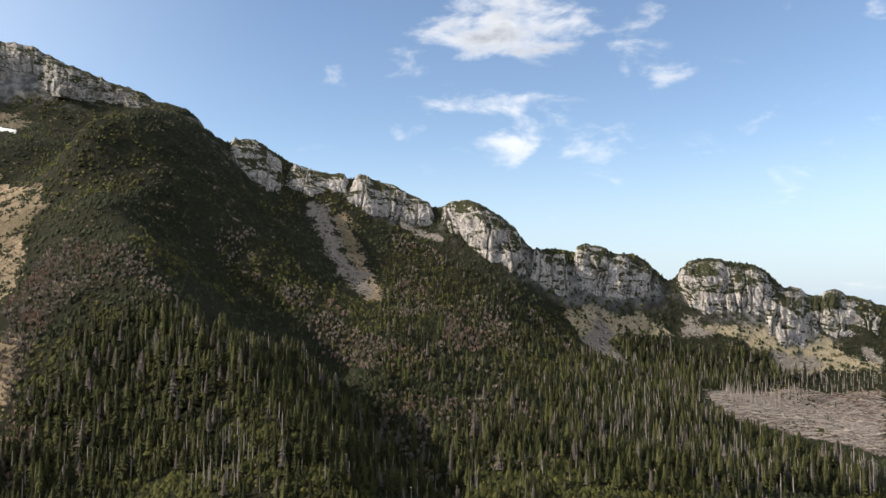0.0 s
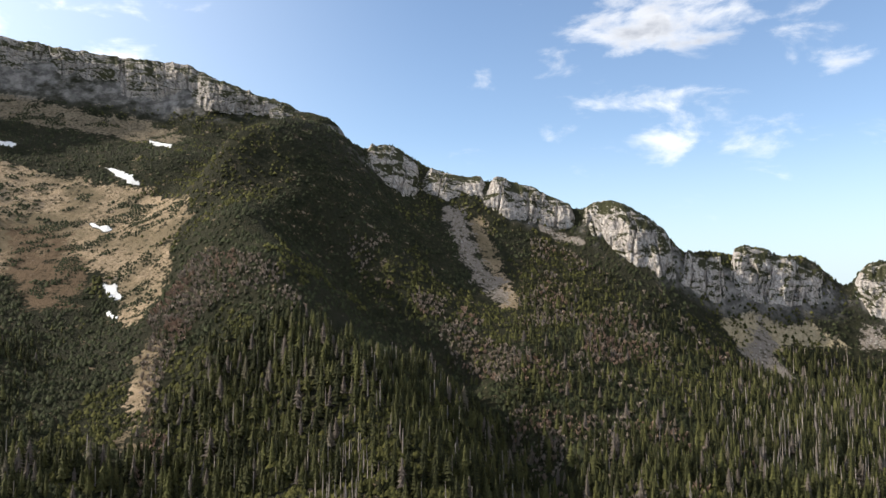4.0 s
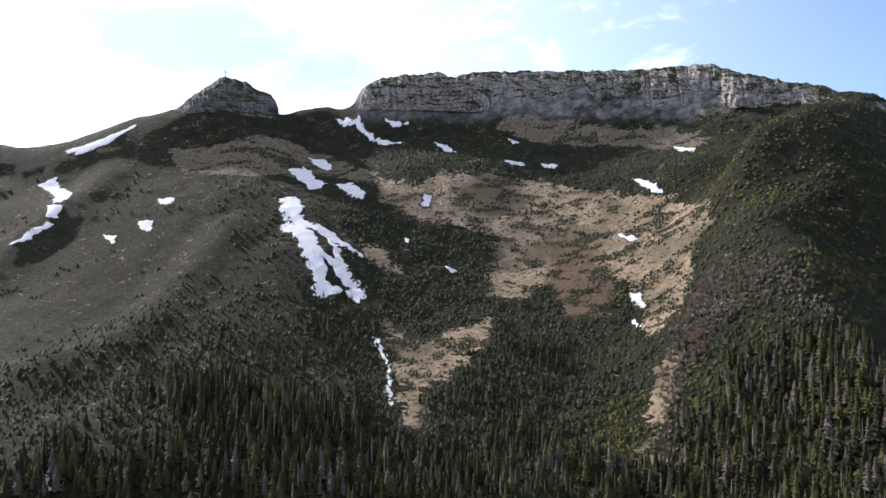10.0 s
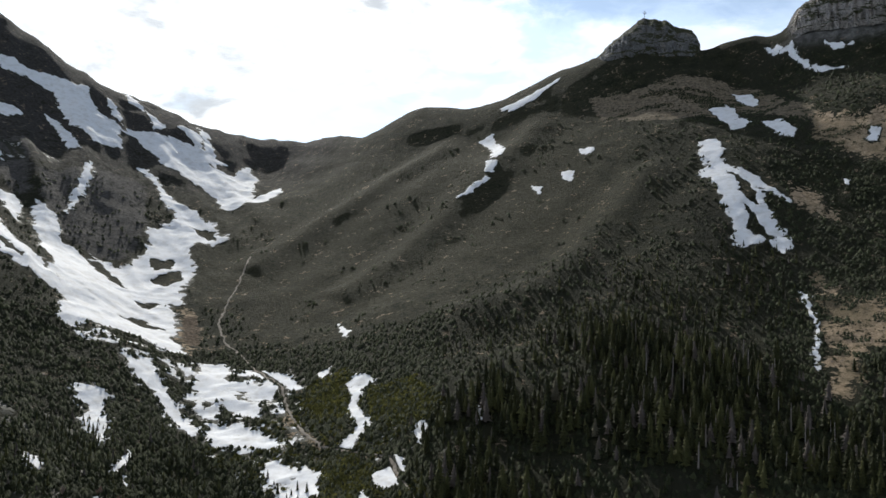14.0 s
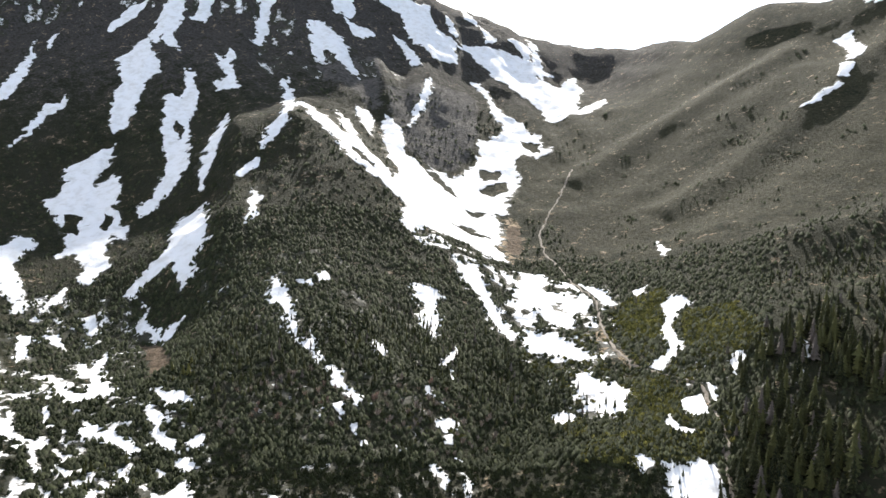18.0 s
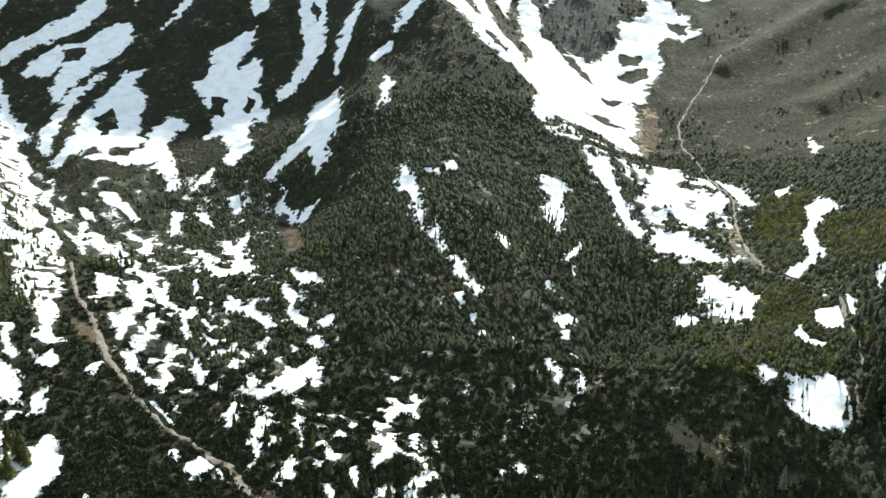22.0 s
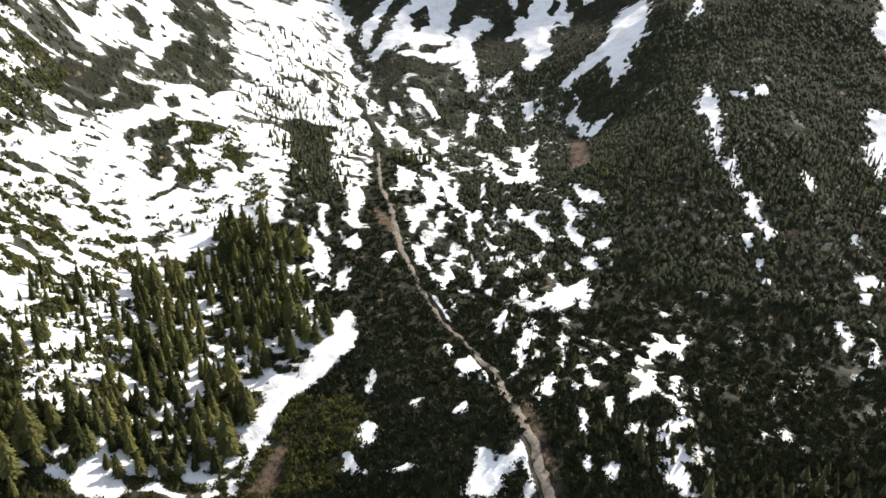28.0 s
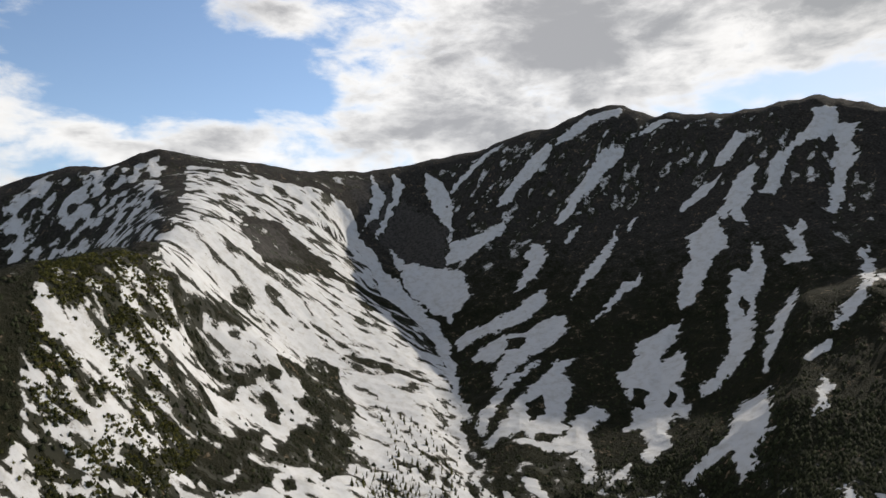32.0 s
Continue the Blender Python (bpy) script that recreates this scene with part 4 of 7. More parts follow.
area("grass", (260, 888), (283, 864), (282, 822), (267, 835), (254, 856))
area("russet", (472, 806), (510, 752), (480, 677), (440, 653), (412, 673), (430, 738))
area("grass", (367, 490), (427, 543), (440, 544), (419, 515), (375, 477), (366, 475))
area("grass", (337, 463), (356, 473), (337, 442), (326, 439))
area("grass", (-408, 807), (-381, 778), (-341, 699), (-336, 670), (-373, 715), (-400, 774))
area("grass", (-208, 578), (-192, 558), (-157, 510), (-170, 513), (-192, 537))
area("mud", (-296.5, 98.5), (-281.3, 93), (-280.6, 78.3), (-271.5, 62.1), (-262.8, 52), (-249.1, 38.8), (-245.2, 34.3), (-239.3, 45.7), (-252, 56.6), (-269.8, 64.2), (-281.6, 84.2))
area("mud", (-475.5, 179.7), (-447.1, 183.4), (-415.2, 179), (-401.7, 170.5), (-422, 173.1), (-441, 168.6))
area("mud", (-229.8, 158.5), (-219.2, 159.2), (-191.5, 151.2), (-172.8, 144.4), (-174.7, 140.5), (-198.1, 146.1), (-222.6, 151.3))
area("mud", (-525, 382), (-503, 387), (-434, 345), (-446, 331))
area("grove", (-460.9, 71.3), (-450.4, 116.8), (-416.1, 115.6), (-402.5, 97.5), (-370.5, 101.8), (-326.2, 102.7), (-315.1, 68.8), (-303.7, 60), (-326.6, 46.6), (-370.7, 46.7), (-416.9, 45.6))
area("grove", (-365.2, 0.2), (-431, 22.9), (-408, 44.3), (-326.6, 46.6), (-286.2, 52.8), (-263.1, 32.4), (-254.1, 8.2), (-256.2, -48), (-277.9, -46.2), (-289.6, -22.5), (-320.2, -3.6))
area("open", (-376.2, -45.3), (-402.5, -31.9), (-404.5, 3.2), (-324.5, -3.2), (-296.6, -22.1), (-280.1, -46))
area("open", (-461, 29), (-476, 60), (-480, 110), (-452, 110), (-453, 73))
area("small", (-880, 193), (-790, 265), (-595, 223), (-518, 180), (-619, 185), (-711, 171))
area("open", (-351.9, 202.9), (-285.1, 218.6), (-209.2, 196.9), (-160.9, 165.5), (-177.3, 135.8), (-228.6, 159.2), (-285.1, 170.3))
area("snow_hole", (204, 860), (212, 844), (218, 804), (210, 805), (197, 814), (205, 838))
area("snow_hole", (202, 929), (209, 910), (221, 877), (222, 847), (212, 863), (202, 890))
area("stone", (-717, 985), (-692, 1075), (-631, 1117), (-558, 996), (-524, 890), (-555, 867), (-603, 869), (-658, 916))
area("stone", (-629, 918), (-621, 976), (-577, 1009), (-540, 957), (-525, 892), (-560, 879), (-605, 884))
area("stone", (-853, 967), (-788, 1064), (-690, 934), (-706, 921), (-762, 943), (-803, 924))
area("stone", (-1215, 56), (-1296, 97), (-1300, 121), (-1253, 135), (-1221, 159), (-1163, 114), (-1088, 84), (-1081, 60))
area("stone", (-652, -42), (-686, -14), (-666, -6), (-644, -19), (-627, -38))
area("stone", (-1619, 274), (-1644, 354), (-1445, 474), (-1288, 423), (-1422, 352), (-1536, 307))
area("meadow", (331, 1053), (413, 1001), (479, 955), (541, 903), (592, 663), (561, 630), (519, 611), (467, 570), (443, 583), (445, 640), (349, 705), (244, 748), (292, 911))
area("meadow", (244, 748), (349, 718), (318, 645), (225, 609), (201, 625))
area("meadow", (55, 1221), (142, 1210), (302, 1184), (343, 1041), (320, 973), (196, 1071), (78, 1142))
area("meadow", (554, 1120), (613, 1091), (761, 921), (781, 836), (710, 802), (624, 971), (536, 1084))
area("snow_zone", (-750.9, 301.7), (-699.7, 382.5), (-593.4, 423.3), (-404.8, 340.5), (-317.6, 284.4), (-276.2, 234.2), (-291.5, 204.8), (-391.7, 224.3), (-519.3, 246.8), cover=0.17, grain=-20)
area("snow_zone", (-391.7, 224.3), (-276.2, 234.2), (-205.9, 203.6), (-166.3, 206.3), (-149.7, 191.4), (-173.3, 143.4), (-227.1, 161.2), (-300.9, 182.3), cover=0.14, grain=-29)
area("snow_zone", (-547.1, 457.7), (-431.4, 530.3), (-309.3, 490.7), (-139.8, 277.5), (-151.2, 207.1), (-203.6, 208), (-317.6, 284.4), cover=0.05, grain=-19)
area("snow_zone", (-367.4, 610.5), (-324.3, 666.5), (-224.6, 617.9), (-181.6, 521.2), (-150.8, 492), (-127.9, 426.6), (-163.1, 428.1), (-239.8, 502.5), (-303.4, 544.2), cover=0.25, grain=-37)
area("snow_hole", (-610, 880), (-575, 870), (-551, 861), (-559, 852), (-589, 857))
area("snow_hole", (-478, 870), (-460, 905), (-443, 881), (-453, 847), (-473, 854))
area("snow_hole", (-432, 713), (-419, 741), (-392, 732), (-406, 713))
area("snow_hole", (-515, 1033), (-479, 1035), (-461, 1007), (-491, 1014))
area("snow_hole", (-580, 720), (-554, 719), (-524, 697), (-547, 700))
area("snow_hole", (-273, 610), (-253, 608), (-240, 594), (-256, 591))
area("snow_hole", (-282, 591), (-269, 579), (-271, 568))
area("snow_hole", (-174, 471), (-160, 466), (-163, 459))
area("snow_hole", (-813, 500), (-790, 508), (-765, 481), (-789, 483))
area("snow_hole", (-784, 527), (-760, 526), (-743, 507), (-765, 511))
area("snow_hole", (-873, 710), (-847, 698), (-830, 677), (-856, 690))
area("snow_hole", (-1041, 430), (-1013, 450), (-992, 428), (-1012, 414))
area("snow_hole", (-840, 370), (-853, 399), (-809, 382), (-802, 357))
area("snow_area", (-1046, 1179), (-953, 1196), (-908, 1230), (-837, 1286), (-821, 1264), (-787, 1243), (-744, 1240), (-719, 1188), (-766, 1176), (-825, 1196), (-860, 1222), (-896, 1207), (-943, 1183), (-990, 1167))
area("snow_area", (-1017, 1143), (-983, 1145), (-964, 1164), (-944, 1161), (-925, 1160), (-911, 1149), (-903, 1124), (-921, 1112), (-949, 1132), (-978, 1132))
area("snow_area", (-905, 1113), (-881, 1118), (-851, 1129), (-838, 1111), (-851, 1086), (-879, 1094))
area("snow_area", (-938, 1052), (-918, 1067), (-884, 1059), (-837, 1027), (-802, 1009), (-771, 989), (-777, 977), (-816, 995), (-851, 1006), (-855, 992), (-877, 988), (-906, 1022), (-885, 1022), (-917, 1040), cover=0.9)
area("snow_area", (-1095, 1087), (-1065, 1117), (-1044, 1082), (-1017, 1072), (-1032, 1033), (-1040, 1029), (-1054, 1067))
area("snow_area", (-1023, 1024), (-998, 1020), (-973, 978), (-949, 938), (-988, 977))
area("snow_area", (-835, 1162), (-802, 1162), (-732, 1115), (-752, 1112), (-799, 1142), cover=0.9)
area("snow_area", (-818, 1312), (-784, 1293), (-748, 1253), (-771, 1260))
area("snow_area", (-821, 1384), (-780, 1365), (-754, 1333), (-786, 1341))
area("snow_area", (-755, 1344), (-704, 1323), (-708, 1292))
area("snow_area", (-697, 1355), (-661, 1382), (-628, 1303), (-654, 1330))
area("snow_area", (-737, 1238), (-711, 1273), (-676, 1316), (-628, 1323), (-591, 1330), (-608, 1270), (-617, 1201), (-703, 1238))
area("forest", (444, 479), (461, 423), (472, 393), (509, 339), (570, 317), (531, 245), (455, 181), (313, 397), (346, 419), (401, 452))
area("forest", (320.8, 391.3), (350.5, 422.6), (380.6, 428.2), (398, 450.2), (422.7, 456.5), (430.6, 436.2), (385.6, 310.8), (348.2, 265.2))
area("forest", (902, 86), (965, 33), (1002, -123), (1010, -193), (956, -137), (851, -47), (740, -32), (694, -61), (671, -132), (627, -163), (586, -153), (517, -44), (588, 37), (562, 90), (662, 124))
area("stand", (862, 297), (845, 217), (850, 152), (795, 103), (639, 99), (556, 108), (571, 37), (496, -12), (461, 176), (536, 191), (606, 194), (634, 228), (702, 279), (824, 333))
area("stand", (861, 359), (868, 282), (557, 185), (553, 233), (610, 275), (691, 291), (780, 330))
area("stand", (829, 337), (824, 257), (826, 181), (856, 103), (785, 53), (591, 44), (480, 100), (474, 192), (554, 259), (626, 262), (706, 307))
area("sparse", (652, 495), (699, 468), (747, 436), (698, 378), (662, 321), (622, 276), (581, 304), (594, 367), (610, 415), (624, 455))
area("sparse", (513, 578), (510, 462), (481, 395), (459, 422), (450, 480), (416, 500), (412, 514), (493, 579))
area("sparse", (570, 282), (606, 260), (555, 209), (511, 172), (469, 161), (465, 175), (524, 222))
area("bushes", (513, 578), (512, 528), (505, 458), (492, 438), (473, 469), (455, 499), (417, 497), (380, 472), (357, 433), (327, 406), (309, 406), (305, 409), (455, 569), (497, 583))
area("bushes", (629, 360), (642, 332), (631, 270), (597, 248), (576, 275), (605, 315), (611, 346))
area("bushes", (567, 238), (554, 201), (525, 190), (538, 224))
area("bushes", (770, 259), (724, 191), (672, 188), (675, 226))
area("bushes", (645, 394), (668, 369), (642, 357), (628, 380))
area("dead", (632, 107), (720, 42), (693, -5), (635, -26), (619, -81), (534, -76), (512, -37), (555, -2), (573, 33), (562, 90))
area("dead", (929, -52), (963, -118), (1019, -200), (1051, -271), (1005, -258), (956, -168), (747, -91), (788, -52))
area("dead", (671, -132), (638, -166), (586, -153), (568, -124))
area("dead", (372, 329), (379, 279), (352, 263), (338, 267), (332, 294))
area("deadfall", (817, -36), (895, -80), (955, -137), (1010, -261), (692, -181), (709, -140), (706, -93), (705, -46))
area("deadfall", (601, 19), (608, -24), (575, -69), (556, -54), (566, -15))
area("lawn", (900, 130), (940, 106), (963, 61), (981, 39), (987, -12), (1007, -36), (1022, -82), (1053, -142), (1077, -207), (1057, -230), (1064, -275), (1051, -271), (1023, -201), (975, -135), (1008, -124), (1007, -69), (986, -12), (946, 55), (904, 76), (874, 53), (871, 95))
area("scree", (894, 102), (923, 77), (890, 53), (858, 62), (872, 87))
area("scree", (1000, -16), (1009, -59), (1001, -58), (988, -15))
area("scree", (1001, -129), (1023, -175), (1015, -191), (982, -136))
area("mat", (-204, 599), (-197, 623), (-175, 639), (-151, 604), (-140, 554), (-157, 543), (-183, 559))
area("mat", (-155.1, 483.1), (-139.2, 490.8), (-113.4, 476.1), (-104.7, 445.6), (-112.3, 428.6), (-136.4, 440.9))
area("mat", (-144.7, 408.7), (-109.9, 420.6), (-84, 426.9), (-72.9, 406.2), (-110.5, 376.8), (-141.6, 377))
area("mat", (-148, 594), (-106, 603), (-76, 546), (-88, 520), (-127, 537))
area("mat", (-184.2, 441.6), (-163.4, 437.5), (-148, 408.4), (-159.2, 402.4))
area("snow_zone", (-368, 618), (-328, 653), (-246, 650), (-201, 609), (-163, 518), (-193, 510), (-237, 515), (-291, 544), (-333, 575), cover=0.42, grain=-23)
area("snow_zone", (-447, 631), (-414, 676), (-350, 697), (-339, 643), (-384, 610), cover=0.4, grain=41)
area("snow_zone", (-202.9, 644.7), (-111.2, 587.7), (-56.1, 532.6), (-39.6, 482.1), (-59.1, 464.9), (-123.9, 494.4), (-175.1, 557), cover=0.1, grain=-52)
area("snow_zone", (-198.1, 502.1), (-153.7, 489.6), (-130.6, 439.1), (-170.6, 451.3), cover=0.45, grain=-20)
area("snow_zone", (-121.9, 494.2), (-92.5, 481.3), (-79, 438.5), (-102.8, 438.3), cover=0.4, grain=-37)
area("snow_zone", (-630.5, 276.9), (-576, 316.8), (-436.5, 312.7), (-353.2, 293.2), (-271.8, 225), (-367.3, 155.6), cover=0.27, grain=-14)
area("mound", (-516.8, -43.5), (-511.3, -27.1), (-490.3, -5.6), (-457.1, 23.7), (-397.1, 36.3), (-330.6, 21), (-291.7, -14.5), (-284.4, -45.7))
area("mound", (-606, 66), (-587, 112), (-504, 116), (-448, 93), (-467, 69), (-518, 62))
area("mound", (-508.8, -105.7), (-526.9, -72.1), (-529.3, -40.1), (-482.5, -13.6), (-461.5, 12), (-408, 21.1), (-348.5, 11.6), (-318.5, -77.6))
area("mound", (-689, -126), (-835, -54), (-819, -15), (-675, -34), (-618, 1), (-538, -26), (-531, -72), (-555, -110))
area("snow_zone", (-273.3, 236), (-232.6, 244), (-176.4, 218.5), (-138.1, 188.8), (-126.3, 173.5), (-143.7, 149.6), (-178, 176.6), (-236.1, 202.3), cover=0.3, grain=-34)
area("snow_zone", (-229.3, 140.3), (-201.9, 150.8), (-173.5, 152.1), (-153.4, 138.7), (-174.9, 110.4), (-191.9, 127), cover=0.42, grain=-9)
area("snow_zone", (-232.4, 285.9), (-187.5, 345.6), (-107.8, 236), (-127, 180.3), (-174.2, 223.5), cover=0.1, grain=-45)

mark("scree", (825, 441, 14.3), (803, 414, 13.6), (774, 393, 10), (757, 358, 19.2), (743, 341, 12.7))
mark("grass", (829, 409, 10), (805, 382, 9.7), (741, 329, 11.7))
mark("scree", (880, 341, 4), (885, 313, 5.3), (883, 288, 4))
mark("scree", (927, 82, 13.1), (882, 91, 13.1), (878, 68, 21))
mark("scree", (1002, -32, 11.6))
mark("scree", (1001, -140, 12.5), (1024, -179, 13.7))
mark("scree", (1065, -262, 12.6))
mark("forest", (322, 400, 52), (372, 358, 87.3), (411, 293, 86.1), (402, 222, 73.3), (472, 162, 66.8))
mark("forest", (14, 527, 59.5), (76, 540, 65.8), (156, 517, 53.5), (213, 484, 44.7), (270, 467, 49.8), (319, 434, 25))
mark("forest", (32, 621, 55.5), (127, 601, 55.1))
mark("forest", (382, 427, 35), (428, 378, 52), (413, 301, 47.1))
mark("open", (60, 716, 79.7), (154, 719, 70.8))
mark("open", (288, 588, 63.9), (369, 627, 54.3))
mark("forest", (-16, 506, 57.9), (58, 509, 58.4), (130, 498, 51), (202, 496, 53.1), (260, 503, 42.8))
mark("open", (-41, 586, 44), (48, 613, 55.1), (-76, 527, 24.3))
mark("forest", (-50, 493, 30.3), (-44, 426, 33.6), (-57, 386, 25.1))
mark("forest", (-41, 545, 16.5))
mark("small", (-359, 363, 59.3), (-338, 423, 62.4), (-300, 478, 56.2), (-232, 446, 50.9), (-181, 426, 43.8))
mark("small", (-95, 376, 24.9))
mark("bushes", (-339, 342, 37.6), (-280, 352, 42.6), (-235, 379, 42.3))
mark("bushes", (-330, 305, 21.3))
mark("path", (-395, 967, 1.2), (-377, 883, 1.2), (-366, 826, 1.1), (-354, 777, 1.2), (-328, 733, 1.2), (-297, 702, 1.1), (-261, 656, 1), (-227, 621, 1), (-199, 566, 1.2), (-174, 529, 1.1), (-156, 510, 1), (-132, 496, 0.8), (-101, 480, 1), (-83, 443, 1.1), (-72, 422, 1.3), (-69, 399, 1.2), (-59, 376, 1.4))
mark("forest", (516, 150, 51.8), (531, 85, 52.1), (529, 20, 42.4), (546, -43, 43.8))
mark("path", (-569, 223, 1.4), (-491, 194, 1.7), (-444, 185, 1.9), (-414, 175, 2.2), (-385, 170, 2.1), (-351, 162, 1.6), (-311, 157, 1.5), (-282, 160, 1.4), (-253, 158, 2.1), (-220, 149, 2.1), (-199, 146, 2.3), (-179, 139, 2.6), (-165, 137, 2.5), (-153, 139, 2.5))
mark("open", (-234, 174, 15.2), (-195, 192, 21.7), (-159, 207, 30.4), (-124, 239, 36.3), (-94, 275, 35.7), (-84, 311, 24.5))
mark("open", (-137, 169, 21.2), (-106, 216, 27.1))
mark("open", (-548, 260, 28.3))
mark("small", (-400, 371, 50.4), (-286, 294, 46.2), (-224, 323, 47.8), (-205, 406, 50.3), (-130, 362, 37.2))
mark("small", (-348, 235, 27.2))
mark("small", (-496, 151, 24.5), (-671, 169, 42.3))
mark("mud", (-385, 775, 9), (-355, 717, 8.4))
mark("bushes", (-502, -28, 23.3))
mark("turf", (-360, 984, 197), (-294, 1061, 227.2), (-201, 1109, 217.9), (-83, 1182, 204.6), (4, 1075, 120.5))
mark("turf", (-189, 868, 177.9), (-100, 938, 173.1), (-10, 940, 133.4))
mark("turf", (92, 1177, 53))
mark("small", (-82, 637, 28.8), (-22, 672, 30), (53, 675, 30.2))
mark("forest", (-146, 194, 22.4), (-118, 231, 28.3), (-90, 270, 30.2), (-79, 307, 21.5))
mark("forest", (-174, 182, 13.7))
mark("forest", (-137, 169, 17), (-98, 222, 22.7), (-72, 259, 19.4))


CRAGS = []
CRAGS.append([(775, 550, 868, 608, 398), (791, 522, 882, 575, 401), (813, 493, 894, 536, 378), (829, 488, 898, 525, 370)])
CRAGS.append([(844, 496, 898, 525, 371), (840, 461, 908, 494, 361), (853, 429, 920, 460, 352), (872, 409, 929, 432, 347)])
CRAGS.append([(867, 415, 927, 440, 349), (867, 386, 934, 413, 345), (878, 350, 944, 373, 331), (897, 320, 948, 336, 314), (906, 301, 948, 313, 303)])
CRAGS.append([(896, 296, 948, 311, 302), (888, 274, 947, 290, 308), (880, 248, 945, 265, 307), (872, 217, 946, 233, 293), (877, 192, 951, 206, 274), (893, 175, 961, 187, 247)])
CRAGS.append([(892, 173, 963, 184, 244), (906, 153, 980, 163, 240), (921, 136, 994, 146, 240), (940, 125, 1005, 133, 238)])
CRAGS.append([(942, 125, 1005, 133, 238), (947, 106, 1021, 112, 247), (967, 81, 1040, 86, 242), (990, 52, 1059, 55, 235), (1011, 23, 1074, 24, 218), (1033, 0, 1087, 0, 203)])
CRAGS.append([(1047, -12, 1095, -12, 214), (1028, -30, 1106, -33, 225), (1021, -56, 1118, -62, 232), (1030, -97, 1132, -106, 225), (1052, -128, 1140, -138, 212), (1074, -155, 1154, -167, 187)])
CRAGS.append([(1052, -127, 1140, -138, 197), (1047, -152, 1154, -167, 185), (1067, -187, 1170, -204, 173), (1089, -212, 1179, -229, 173)])
CRAGS.append([(1096, -199, 1173, -212, 172), (1097, -228, 1184, -245, 176), (1106, -272, 1198, -294, 165), (1111, -308, 1208, -334, 147)])
CRAGS.append([(354, 1221, 371, 1274, 548), (370, 1206, 391, 1270, 563), (417, 1175, 446, 1253, 583), (465, 1149, 502, 1236, 583), (492, 1142, 530, 1226, 578)])
CRAGS.append([(488, 1144, 525, 1228, 578), (528, 1130, 567, 1211, 584), (577, 1103, 620, 1183, 586), (630, 1064, 679, 1145, 588), (651, 1046, 703, 1127, 585)])
CRAGS.append([(646, 1046, 699, 1130, 585), (680, 1006, 743, 1096, 583), (730, 966, 795, 1050, 577), (744, 954, 810, 1037, 572)])
CRAGS.append([(742, 959, 806, 1040, 572), (766, 925, 837, 1009, 577), (801, 873, 876, 953, 567), (818, 842, 895, 919, 546), (837, 815, 912, 886, 526)])
CRAGS.append([(840, 828, 908, 894, 530), (858, 779, 933, 845, 510), (873, 721, 959, 790, 487), (886, 675, 974, 741, 461), (889, 653, 979, 717, 442)])
CRAGS.append([(72, 1300, 74, 1388, 506), (86, 1290, 88, 1388, 519), (112, 1280, 122, 1383, 549), (146, 1272, 158, 1378, 576), (160, 1268, 172, 1374, 573), (184, 1264, 197, 1368, 563), (219, 1266, 233, 1352, 546), (232, 1272, 246, 1344, 524)])


# ---- materials ----
def material(name):
    m = bpy.data.materials.new(name)
    m.use_nodes = True
    return m, Nodes(m.node_tree)


def finish(n, color, rough, bump=None, depth=1.0, spec=0.2):
    b = n.add("ShaderNodeBsdfPrincipled", Base_Color=color, Roughness=rough)
    b.inputs["Specular IOR Level"].default_value = spec
    if bump is not None:
        h = n.add("ShaderNodeBump", Height=bump, Distance=depth, Strength=1.0)
        n.tree.links.new(h.outputs[0], b.inputs["Normal"])
    out = n.add("ShaderNodeOutputMaterial")
    n.tree.links.new(b.outputs[0], out.inputs[0])


def heath_color(n, p, broad, mid, fine):
    """Dwarf pine litter, heath and dry stalks between the trees."""
    heath = n.mix(n.ramp(mid, 0.35, 0.7), (0.015, 0.017, 0.009), (0.034, 0.034, 0.018))
    heath = n.mix(n.ramp(broad, 0.4, 0.65), heath, (0.026, 0.026, 0.016))
    heath = n.mix(n.ramp(fine, 0.5, 0.72), heath, (0.040, 0.038, 0.024))
    return heath


